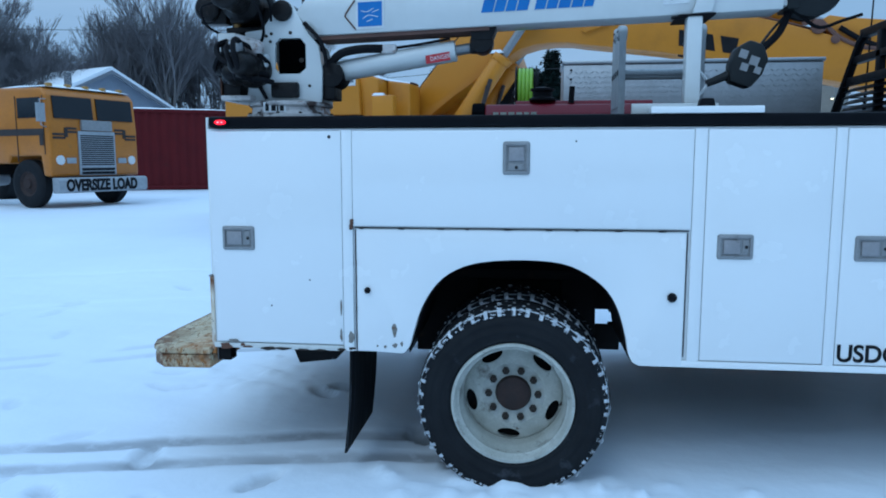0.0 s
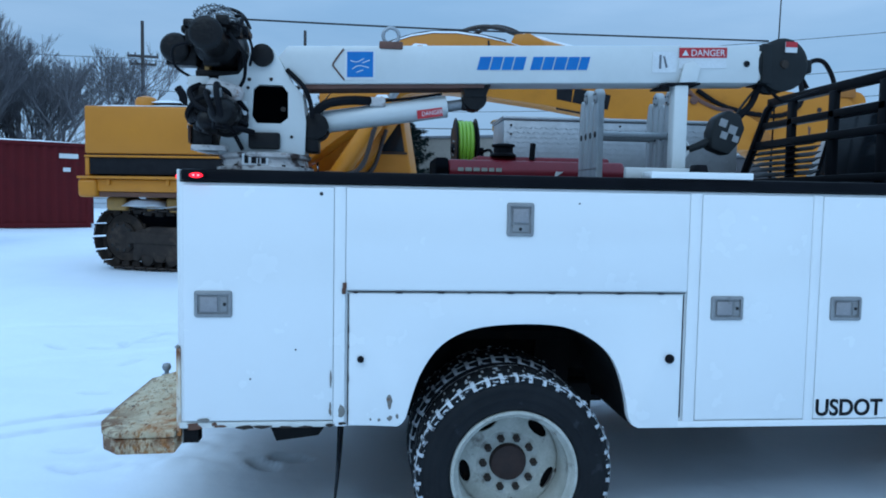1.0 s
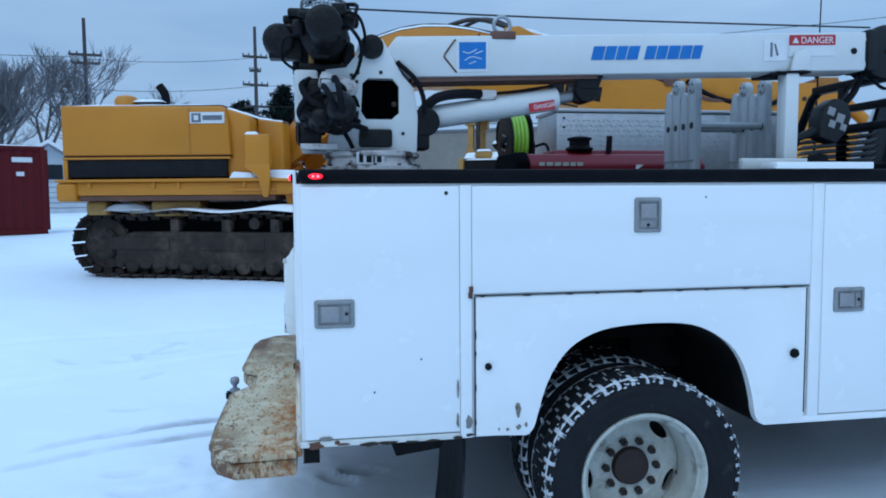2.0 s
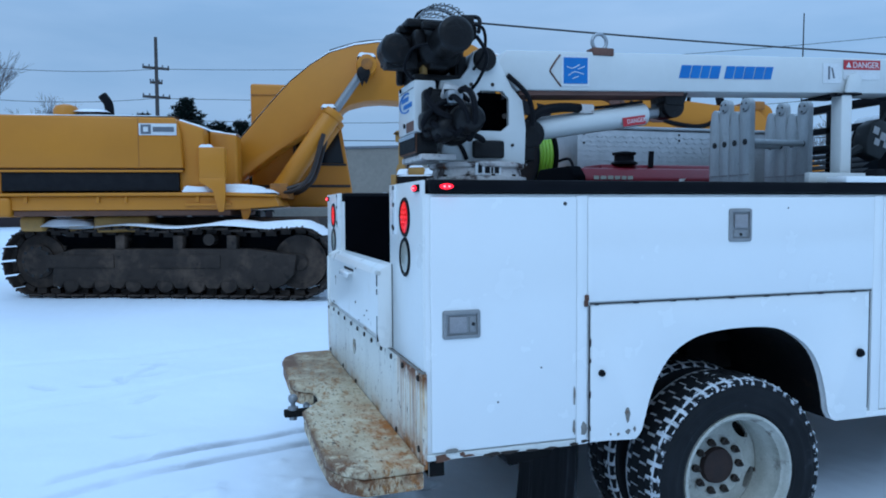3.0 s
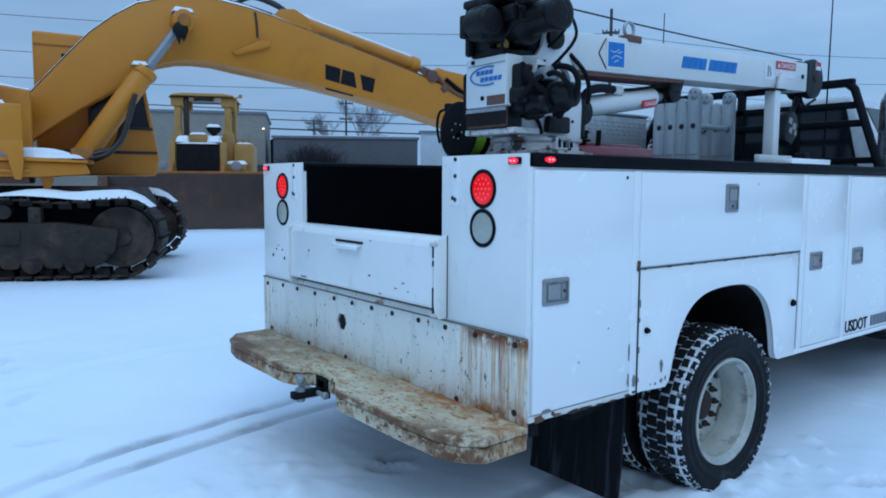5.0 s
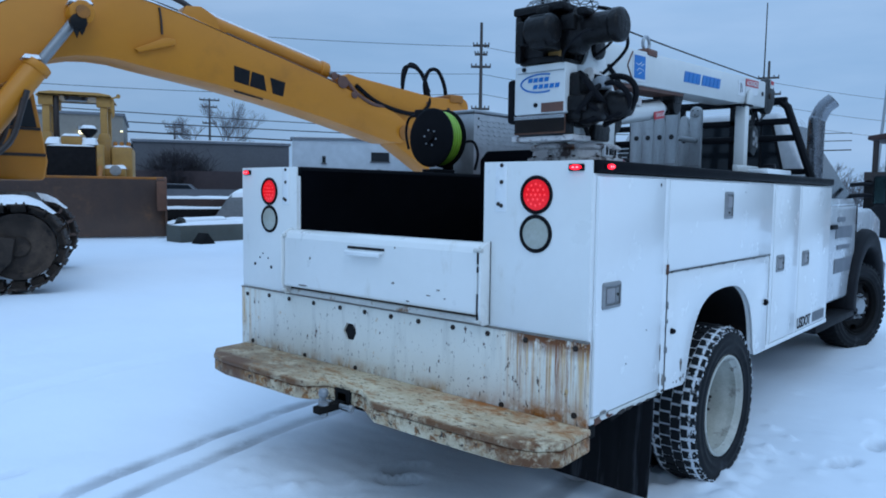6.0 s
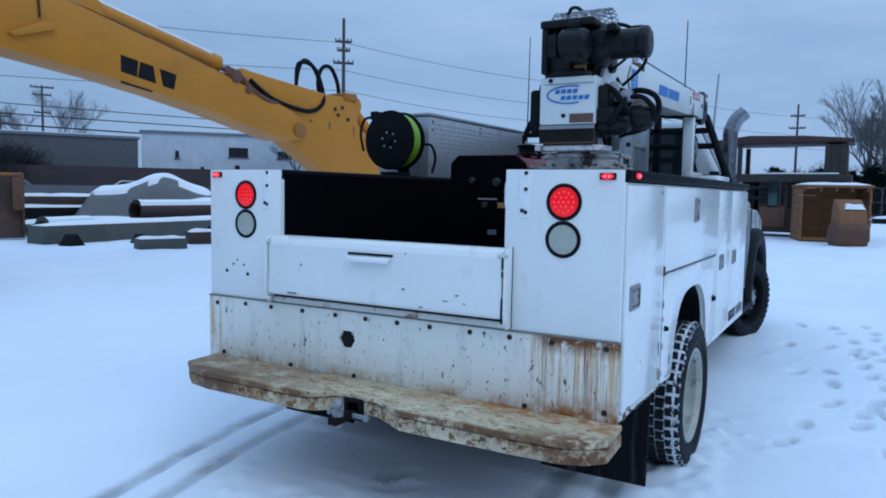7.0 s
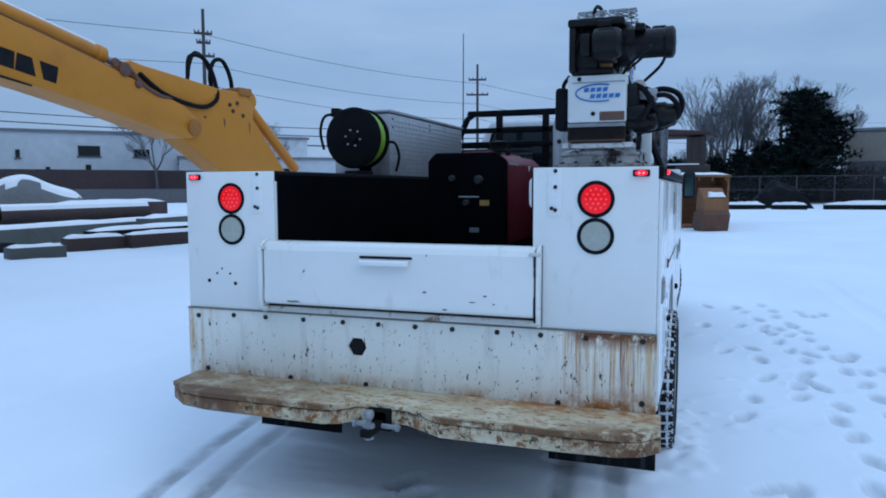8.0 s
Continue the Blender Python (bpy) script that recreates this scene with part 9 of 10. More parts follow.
bm = bmesh.new()
cyl(bm, (-1.95, 0.80, 3.18), (-1.95, 0.92, 3.22), 0.022, n=10)
lathe(bm, (-1.97, 0.94, 3.23), (1, 0, 0), [(0.03, 0), (0.05, 0.04), (0.05, 0.07), (0, 0.075)], 14)
dp("canopy_lamp", bm, "yellow_pale")
bm = bmesh.new()
prism(bm, [(0.68, 3.19), (0.83, 3.19), (0.85, 2.78), (0.80, 2.70), (0.77, 2.98)], "x", -2.02, -1.94)
dp("canopy_gusset", bm, "yellow_pale", "tapered gusset below the roof", bevel=0.01)
for yy in (0.86, 1.00, 1.15):
    bm = bmesh.new()
    lathe(bm, (-1.8, yy, 2.02), (0, 0, 1), [(0.05, 0), (0.05, 0.10), (0.03, 0.13), (0, 0.13)], 12)
    dp("tank_cap", bm, "yellow_dark", "small filler cap")
bm = bmesh.new()
lathe(bm, (-1.45, -1.05, 1.30), (1, 0, 0), [(0.10, 0), (0.15, 0.10), (0.15, 0.22), (0, 0.23)], 16)
box(bm, -1.5, -1.3, -1.10, -1.0, 0.98, 1.25)
dp("fender_lamp", bm, "galv", "grey fender lamp")
bm = bmesh.new()
mound(bm, -1.55, -1.2, -1.28, -0.80, 1.42, 0.12, 8, 14)
dp("fender_snow", bm, "snow_cap")

# ---- heap of beams, pipes and a tarpaulin ----
def beam(bm, ln, w, h):
    box(bm, 0, ln, -w / 2, w / 2, 0, h)


def pile_beam(x, y, x1, y1, w, h, dz, mat, label, name="steel_beam", snow=0.06):
    ln = math.hypot(x1 - x, y1 - y)
    zz = max(gz(x, y), gz(x1, y1)) - gz(x, y)
    return capped(name, lambda bm: beam(bm, ln, w, h), mat, place(x, y, math.degrees(math.atan2(y1 - y, x1 - x)), dz), label, "beam", "beams in the heap", (0.02, ln - 0.02, -w / 2 + 0.01, w / 2 - 0.01, h, snow))


pile_beam(4.95, 12.55, 12.8, 13.1, 0.50, 0.38, -0.03, "beam_green", "long grey-green box beam capped with snow", snow=0.08)
pile_beam(5.55, 10.45, 6.35, 10.15, 0.36, 0.22, -0.03, "beam_green", "short grey-green beam end in the snow", snow=0.04)
pile_beam(6.95, 10.75, 7.95, 10.35, 0.32, 0.26, -0.02, "beam_brown", "short dark brown beam capped with snow")
pile_beam(7.9, 10.2, 10.4, 9.7, 0.34, 0.28, -0.02, "beam_brown", "dark brown beam capped with snow")
pile_beam(8.2, 11.4, 11.5, 11.2, 0.40, 0.30, -0.02, "steel_dark", "black steel beam capped with snow", snow=0.07)
pile_beam(6.3, 17.2, 9.3, 16.6, 0.35, 0.30, 0.0, "steel_dark", "black steel beam capped with snow", snow=0.08)
pile_beam(6.2, 16.95, 9.4, 16.3, 0.34, 0.24, 0.29, "steel_dark", "black steel beam lying across the heap", snow=0.07)
pile_beam(6.35, 17.0, 9.3, 16.4, 0.32, 0.22, 0.58, "beam_brown", "dark brown beam on top of the stack", snow=0.07)
pile_beam(6.2, 15.4, 9.2, 14.8, 0.45, 0.22, 0.0, "beam_green", "grey beam under thick snow", snow=0.12)
pile_beam(5.9, 14.3, 8.6, 14.1, 0.50, 0.20, 0.0, "steel_dark", "dark beam under thick snow", snow=0.14)
pile_beam(10.6, 12.2, 14.5, 12.9, 0.42, 0.42, 0.0, "beam_green", "grey-green beam capped with snow", snow=0.08)
pile_beam(9.9, 14.2, 14.0, 14.6, 0.4, 0.75, 0.0, "beam_brown", "stacked brown beam capped with snow", snow=0.08)


def pipe_thing(x, y, x1, y1, r, dz, mat, label):
    ln = math.hypot(x1 - x, y1 - y)
    t = thing("steel_pipe", place(x, y, math.degrees(math.atan2(y1 - y, x1 - x)), dz), label, "pipe", "pipes in the heap")
    bm = bmesh.new()
    lathe(bm, (0, 0, r), (1, 0, 0), [(r - 0.03, 0.5), (r - 0.03, 0), (r, 0), (r, ln), (r - 0.03, ln), (r - 0.03, ln - 0.5)], 28, close=False)
    part("pipe_wall", bm, M[mat], t)
    bm = bmesh.new()
    rows = []
    for k in range(17):
        x = 0.02 + (ln - 0.04) * k / 16
        hh = 0.05 * (1 + 0.4 * noise.noise((x, r, 1.0)))
        rows.append([bm.verts.new((x, r * math.sin(a), r + r * math.cos(a) + (hh if abs(a) < 0.8 else 0))) for a in (-0.95, -0.7, -0.3, 0.3, 0.7, 0.95)])
    for a, b in zip(rows, rows[1:]):
        for j in range(5):
            bm.faces.new((a[j], b[j], b[j + 1], a[j + 1]))
    part("snow_cap", bm, M["snow_cap"], t, "settled snow on top")
    return t


pipe_thing(8.0, 13.75, 12.5, 13.9, 0.23, 0.30, "beam_brown", "large brown steel pipe with snow along its top")
pipe_thing(5.4, 13.1, 6.6, 13.4, 0.22, 0.0, "beam_green", "short grey pipe end poking from the snow")
for x, y, yaw in ((8.3, 13.75, 88), (11.8, 13.9, 88)):
    bm = bmesh.new()
    box(bm, -0.35, 0.35, -0.10, 0.10, -0.05, 0.31)
    solid("timber_block", bm, M["beam_brown"], place(x, y, yaw), "weathered timber block carrying the pipe", "block", "timber blocks", bevel=0.01)
for x, y, s in ((6.55, 11.65, 0.16), (6.85, 11.55, 0.13), (5.25, 11.9, 0.2)):
    bm = bmesh.new()
    prism(bm, [(-s, 0), (s, 0), (0.0, s * 1.2)], "y", -0.15, 0.15)
    solid("steel_wedge", bm, M["steel_dark"], place(x, y, 10, -0.02), "dark angle-iron wedge half sunk in snow", "scrap", "wedges", bevel=0.01)


def tarpaulin(x, y, yaw):
    t = thing("covered_stack", place(x, y, yaw), "grey tarpaulin over a stack, snow in its folds", "tarpaulin")
    for name, mat, lift in (("tarpaulin", "tarp", 0.0), ("snow_cap", "snow_cap", 0.045)):
        bm = bmesh.new()
        g = {}
        n, m = 40, 26
        for i in range(n + 1):
            for j in range(m + 1):
                u, v = i / n * 2 - 1, j / m * 2 - 1
                e = max(abs(u), abs(v) * 0.98)
                ridge = 1.05 + 0.38 * math.exp(-((u - 0.12) / 0.32) ** 2) - 0.12 * abs(v)
                h = ridge * float(smooth(1.0, 0.62, e)) + 0.05 * noise.noise((u * 4, v * 4, 1.0)) * (1 - e)
                flat = 1 if e < 0.70 + 0.10 * noise.noise((u * 3, v * 3, 5.0)) else 0
                if lift:
                    h += lift * (1 if flat else -3)
                g[i, j] = bm.verts.new((u * (2.15 - 0.15 * math.cos(v * 2)), v * 1.35, max(-0.02, h)))
        for i in range(n):
            for j in range(m):
                bm.faces.new((g[i, j], g[i + 1, j], g[i + 1, j + 1], g[i, j + 1]))
        part(name, bm, M[mat], t, "snow lying on the tarpaulin" if lift else "grey sagging tarpaulin", angle=70)
    return t


tarpaulin(10.2, 15.9, -38)

# ---- right of the truck: canopied machine, crate, bucket ----
roller = thing("canopied_machine", place(23.2, 1.74, 180), "old dark red machine with flat canopy roof", "machine")


def rp2(name, bm, mat, label="", bevel=0.0, parent=None):
    return part(name, bm, M[mat], roller if parent is None else parent, label, bevel)


bm = bmesh.new()
prism(bm, [(-1.84, 2.92), (2.22, 2.96), (2.18, 3.06), (1.0, 3.15), (-0.7, 3.19), (-1.82, 3.04)], "y", -1.1, 1.1)
bmesh.ops.transform(bm, matrix=pose(0, 0, 0, 0, 0, 90), verts=bm.verts)
rp2("canopy_roof", bm, "machine_red", "dark red canopy roof", bevel=0.03)
bm = bmesh.new()
mound(bm, -1.0, 1.0, -0.5, 1.0, 3.12, 0.04, 10, 3)
rp2("roof_snow", bm, "snow_cap")
for x in (-0.95, 0.95):
    for y in (-1.62, -1.0, 1.5, 1.92):
        bm = bmesh.new()
        box(bm, x - 0.07, x + 0.07, y - 0.07, y + 0.07, 1.7, 2.90)
        rp2("canopy_post", bm, "stripe", "dark canopy post", bevel=0.01)
bm = bmesh.new()
box(bm, -1.1, 1.1, -1.88, 2.18, 1.72, 1.975)
rp2("deck", bm, "stripe", "dark deck", bevel=0.03)
bm = bmesh.new()
box(bm, 0.60, 1.125, -0.55, 1.85, 1.978, 2.02)
rp2("deck_snow", bm, "snow_cap", "snow on the deck", bevel=0.03)
bm = bmesh.new()
box(bm, -0.9, 0.9, -0.4, 1.9, 0.14, 1.74)
rp2("engine_body", bm, "machine_red", "dark red engine body", bevel=0.05)
for y0, y1, z0, z1, mt in ((-0.35, 0.35, 1.05, 1.55, "ink"), (0.75, 1.25, 1.30, 1.62, "snow_cap"), (0.45, 0.70, 0.9, 1.68, "ink"), (1.35, 1.55, 0.7, 1.68, "ink"), (-0.35, 0.40, 0.30, 0.95, "rust")):
    bm = bmesh.new()
    box(bm, 0.9, 0.945, y0, y1, z0, z1)
    rp2("side_panel", bm, mt, bevel=0.02)
bm = bmesh.new()
box(bm, -0.8, 0.98, 1.45, 2.05, 1.99, 2.90)
rp2("cab_box", bm, "stripe", "dark box under the canopy", bevel=0.03)
for y0, y1 in ((-1.9, -1.5), (-0.9, -0.5)):
    bm = bmesh.new()
    box(bm, -0.9, 0.9, y0, y1, 0.14, 1.74)
    rp2("body_panel", bm, "steel_dark", bevel=0.03)
for x in (-0.95, 0.95):
    for y in (-1.2, 1.2):
        bm = bmesh.new()
        lathe(bm, (x - 0.2, y, 0.55), (1, 0, 0), [(0.25, 0), (0.5, 0.03), (0.57, 0.10), (0.57, 0.30), (0.5, 0.37), (0.25, 0.4)], 30)
        rp2("tyre", bm, "rubber", "black tyre")

crate = thing("plank_crate", place(21.2, 0.05, 16), "tan plank crate lying open, snow on top", "crate")
for x0, x1, y0, y1, z0, z1 in ((-0.6, 0.6, -0.84, 0.84, 0.02, 0.10), (-0.66, 0.62, -0.96, 0.95, 1.555, 1.63)):
    bm = bmesh.new()
    box(bm, x0, x1, y0, y1, z0, z1)
    part("panel", bm, M["plank"], crate, bevel=0.01)
rgc = random.Random(3)
for k in range(7):
    z0 = 0.02 + 0.219 * k
    for x0, x1, y0, y1 in ((-0.6, 0.6, -0.92, -0.86), (-0.6, 0.6, 0.86, 0.92), (0.53, 0.60, -0.855, 0.855)):
        bm = bmesh.new()
        d = rgc.uniform(-0.012, 0.012)
        box(bm, x0 + (d if x0 < 0 else 0), x1, y0 + d * 0.4, y1 + d * 0.4, z0, z0 + 0.208)
        part("board", bm, M["plank"], crate)
for k in range(5):
    bm = bmesh.new()
    box(bm, -0.61, -0.58, -0.84 + 0.405 * k, -0.78 + 0.405 * k, 1.45, 1.60)
    part("cleat", bm, M["plank"], crate)
bm = bmesh.new()
mound(bm, -0.6, 0.6, -0.91, 0.91, 1.63, 0.07, 10, 2)
part("snow_cap", bm, M["snow_cap"], crate, "settled snow on top")
bucket = thing("loader_bucket", place(19.4, -0.46, 24), "rusty loader bucket with worn yellow upper plate", "bucket")
bm = bmesh.new()
prism(bm, [(-0.30, 0.0), (0.28, 0.0), (0.42, 0.20), (0.30, 0.55), (-0.30, 0.62), (-0.42, 0.48)], "y", -0.40, 0.38)
part("shell", bm, M["rust"], bucket, "rusty bucket shell", bevel=0.02)
bm = bmesh.new()
prism(bm, [(-0.33, 0.56), (0.28, 0.56), (0.24, 0.95), (0.16, 1.24), (0.06, 1.24), (-0.30, 0.92)], "y", -0.36, 0.34)
part("back_plate", bm, M["plank"], bucket, "worn yellow plate", bevel=0.03)
bm = bmesh.new()
mound(bm, -0.30, 0.06, -0.30, 0.20, 0.98, 0.15, 8, 3)
part("snow_cap", bm, M["snow_cap"], bucket)

# ---- utility poles and their wires ----
def utility_pole(x, y, h, yaw, arms, name="utility_pole", r=0.19):
    t = thing(name, place(x, y, yaw, -0.1), "weathered wooden utility pole with crossarms", "utility pole", "utility poles")
    bm = bmesh.new()
    cyl(bm, (0, 0, 0), (0, 0, h), r, r * 0.62, 10)
    part("pole", bm, M["wood"], t, "weathered round pole")
    for z, full in arms:
        ln = full * 0.74
        bm = bmesh.new()
        box(bm, -ln / 2, ln / 2, 0.10, 0.24, z - 0.09, z + 0.09)
        arm = part("crossarm", bm, M["wood"], t, "wooden crossarm")
        for s in (-0.94, -0.5, 0.5, 0.94):
            bm = bmesh.new()
            lathe(bm, (s * ln / 2, 0.17, z + 0.09), (0, 0, 1), [(0.05, 0), (0.07, 0.08), (0.05, 0.16), (0, 0.20)], 8)
            part("insulator", bm, M["grey_ink"], arm)
    return t


POLES = [(-16.8, 54.7, 14.2, 8, [(11.6, 3.0), (11.0, 2.6)]), (-4.9, 57.2, 14.5, 14, [(12.2, 2.6), (11.1, 1.2), (10.0, 2.7), (8.3, 2.4)]), (44.4, 36.2, 14.9, -48, [(13.1, 1.8), (12.4, 1.4), (11.4, 2.2), (8.0, 2.0)]),
         (48.8, 85.0, 13.0, -30, [(12.8, 3.4), (11.9, 2.6), (9.8, 2.4)]), (45.5, 88.0, 9.6, -30, [(9.2, 3.2), (8.4, 2.4)]), (73.0, 22.8, 14.4, -72, [(12.8, 2.6), (11.2, 3.2), (9.0, 3.0)]), (97.0, 6.9, 12.7, -85, [(11.3, 2.2), (9.8, 2.5), (7.8, 2.0)]),
         (68.0, -1.0, 8.6, -88, [(7.9, 1.4)]), (66.0, -6.6, 9.2, -88, [(8.6, 2.8)])]
for x, y, h, yaw, arms in POLES:
    utility_pole(x, y, h, yaw, arms)


def light_pole(x, y, h):
    t = thing("light_pole", place(x, y, 0, -0.1), "tall thin grey steel pole far beyond the yard", "pole")
    bm = bmesh.new()
    cyl(bm, (0, 0, 0), (-0.15, -0.6, h), 0.13, 0.07, 8)
    part("pole", bm, M["galv"], t)
    bm = bmesh.new()
    box(bm, -0.28, 0.28, -0.28, 0.28, 0.0, 0.16)
    part("base_plate", bm, M["wall_grey"], t)


light_pole(56.0, 9.9, 10.5)


def wire(name, a, b, sag, r=0.02):
    bm = bmesh.new()
    pts = []
    for k in range(17):
        u = k / 16
        pts.append((a[0] + (b[0] - a[0]) * u, a[1] + (b[1] - a[1]) * u, a[2] + (b[2] - a[2]) * u - sag * 4 * u * (1 - u)))
    o = Vector(pts[0])
    tube(bm, [Vector(p) - o for p in pts], r, 5, 1)
    return solid(name, bm, M["wire"], Matrix.Translation(o), "black overhead wire strung between poles", "wire", "overhead wires")


L0, L1, LA, LE = (-60.0, 46.0), (-4.9, 57.2), (44.4, 36.2), (73.0, 22.8)
for dz, sag in ((12.5, 0.8), (10.3, 0.9), (8.7, 1.0)):
    wire("overhead_wire", (-16.8, 54.7, dz - 0.8), (-4.9, 57.2, dz), 0.3)
    wire("overhead_wire", (-4.9, 57.2, dz), (44.4, 36.2, dz + 0.9), sag)
    wire("overhead_wire", (44.4, 36.2, dz + 0.9), (73.0, 22.8, dz + 0.3), sag * 0.7)
    wire("overhead_wire", (73.0, 22.8, dz + 0.3), (97.0, 6.9, dz - 1.0), sag * 0.5)
    wire("overhead_wire", (97.0, 6.9, dz - 1.0), (130.0, -30.0, dz - 1), sag * 0.5)
for z0, z1, r in ((9.3, 9.0, 0.045), (8.4, 8.1, 0.055), (7.9, 7.0, 0.075)):
    wire("overhead_wire", (-20.0, 78.0, z0), (52.0, 62.0, z1), 0.4, r)
    wire("overhead_wire", (52.0, 62.0, z1), (95.0, 20.0, z1 + 0.2), 0.6, r)
wire("overhead_wire", (-16.8, 54.7, 11.8), (-60.0, 40.0, 11.5), 0.6)


# ---- buildings ----
def building(name, x, y, yaw, ln, dp_, h, mat, label, roof="roof_grey", windows=(), bands=(), base=-0.3, lamps=(), snowy=True):
    """A plain building whose front runs along local x from 0 to ln, at local y = 0."""
    t = thing(name, pose(x, y, gz(x, y), 0, 0, yaw), label, "building")
    bm = bmesh.new()
    box(bm, 0, ln, 0, dp_, base, h)
    wall = part("wall", bm, M[mat], t)
    bm = bmesh.new()
    box(bm, -0.15, ln + 0.15, -0.15, dp_ + 0.15, h + 0.003, h + 0.20)
    part("parapet", bm, M[roof], t, "flat roof edge")
    if snowy:
        bm = bmesh.new()
        box(bm, 0.2, ln - 0.2, 0.2, dp_ - 0.2, h + 0.203, h + 0.28)
        part("roof_snow", bm, M["snow_cap"], t, "snow on the roof")
    for x, z, s in lamps:
        bm = bmesh.new()
        prism(bm, [(-0.02, z + 0.30 * s), (-0.10 * s, z + 0.30 * s), (-0.34 * s, z + 0.06 * s), (-0.30 * s, z), (-0.02, z)], "x", x - 0.26 * s, x + 0.26 * s)
        lamp = part("wall_lamp", bm, M["galv"], t, "lit wall lamp under the eaves")
        bm = bmesh.new()
        prism(bm, [(-0.05, z - 0.01), (-0.29 * s, z - 0.01), (-0.25 * s, z - 0.16 * s), (-0.05, z - 0.22 * s)], "x", x - 0.23 * s, x + 0.23 * s)
        part("lens", bm, M["lamp_yard"], lamp, "glowing lens")
    for x0, x1, z0, z1 in windows:
        bm = bmesh.new()
        box(bm, x0, x1, -0.05, 0.04, z0, z1)
        w = part("window", bm, M["glass"], t, "dark window")
        bm = bmesh.new()
        box(bm, x0 - 0.1, x1 + 0.1, -0.09, 0.0, z0 - 0.12, z0 - 0.01)
        part("sill", bm, M["wall_grey"], w)
    for z0, z1, mt in bands:
        bm = bmesh.new()
        box(bm, -0.03, ln + 0.03, -0.06, -0.004, z0, z1)
        part("wall_band", bm, M[mt], t, "painted wall band")
    return t


def facing(xa, ya, xb, yb):
    return math.degrees(math.atan2(yb - ya, xb - xa))


building("grey_workshop", 4.0, 68.0, facing(4.0, 68.0, 24.8, 57.6), 23.2, 12, 6.9, "wall_tan", "long tan-grey block workshop with flat roof and lit lamps", lamps=((20.25, 5.6, 1.2), (23.08, 5.7, 0.4)), snowy=False)
building("grey_warehouse", 25.4, 57.4, facing(25.4, 57.4, 36.3, 50.9), 12.6, 10, 4.9, "wall_grey", "dark grey flat-roofed warehouse")
building("white_factory", 36.6, 51.0, facing(36.6, 51.0, 56.0, 34.0), 25.8, 14, 5.5, "wall_white", "long white factory with small dark windows", windows=((6.9, 8.5, 3.7, 4.5), (7.4, 7.8, 2.6, 3.0), (2.6, 2.9, 3.5, 4.1), (4.6, 4.9, 2.3, 2.8), (11.0, 12.2, 3.7, 4.3), (14.5, 15.6, 3.2, 3.8)))
building("low_annex", 47.0, 41.0, facing(47.0, 41.0, 56.5, 30.0), 14.5, 8, 3.6, "wall_white", "low white annex beside the factory", windows=((3, 4.5, 2, 2.8), (8, 9.5, 2, 2.8)))
building("banded_building", 60.5, -10.9, -97, 30, 14, 5.5, "wall_tan", "flat-roofed building with tan, grey and brown bands", bands=((3.2, 5.4, "wall_tan"), (2.0, 3.18, "wall_grey"), (1.2, 1.98, "wall_white"), (-0.2, 1.18, "wall_brown")))


def low_wall(name, xa, ya, xb, yb, h, mat, label, z0=-0.2):
    ln = math.hypot(xb - xa, yb - ya)
    bm = bmesh.new()
    box(bm, 0, ln, -0.15, 0.15, z0, h)
    return solid(name, bm, M[mat], place(xa, ya, facing(xa, ya, xb, yb)), label, "wall", kind="structure")


low_wall("wall_brown_yard", 22.0, 57.5, 50.5, 33.5, 2.5, "wall_brown", "dark brown boundary wall along the street")
low_wall("wall_grey_kerb", 22.0, 53.5, 49.0, 31.0, 1.05, "wall_grey", "low grey concrete barrier along the street")
# two added, unseen plain walls close the yard behind the walk, blocking low sky
low_wall("unseen_wall_south", -44.0, -25.0, 90.0, -25.0, 4.5, "wall_grey", "plain grey unseen wall added to close the yard behind, blocking low sky")
low_wall("unseen_wall_west", -44.0, -24.8, -44.0, 30.0, 4.5, "wall_grey", "plain grey unseen wall added to close the yard's side, blocking low sky")
low_wall("wall_far_left", -30.0, 62.0, 4.0, 64.0, 2.2, "wall_brown", "dark far boundary wall")


def parked_car(x, y, yaw, mat, label):
    t = thing("parked_car", place(x, y, yaw), label, "car", "cars along the street")
    bm = bmesh.new()
    prism(bm, [(-2.2, 0.35), (2.2, 0.35), (2.25, 0.75), (1.3, 0.92), (0.7, 1.45), (-1.2, 1.48), (-1.9, 0.98), (-2.25, 0.9)], "y", -0.85, 0.85)
    part("body", bm, M[mat], t, bevel=0.08)
    bm = bmesh.new()
    prism(bm, [(1.1, 0.95), (0.62, 1.38), (-1.1, 1.40), (-1.65, 1.0)], "y", -0.86, 0.86)
    part("window", bm, M["glass"], t)
    for xx in (-1.35, 1.35):
        for yy in (-0.86, 0.66):
            bm = bmesh.new()
            lathe(bm, (xx, yy, 0.33), (0, 1, 0), [(0.0, 0), (0.2, 0.0), (0.33, 0.02), (0.33, 0.18), (0, 0.2)], 18)
            part("wheel", bm, M["rubber"], t)
    return t


parked_car(27.0, 52.6, -38, "grey_ink", "dark grey car parked along the street")
parked_car(33.5, 47.4, -38, "cab_paint", "silver car parked along the street")
parked_car(19.5, 57.5, -34, "container", "dark red car parked along the street")


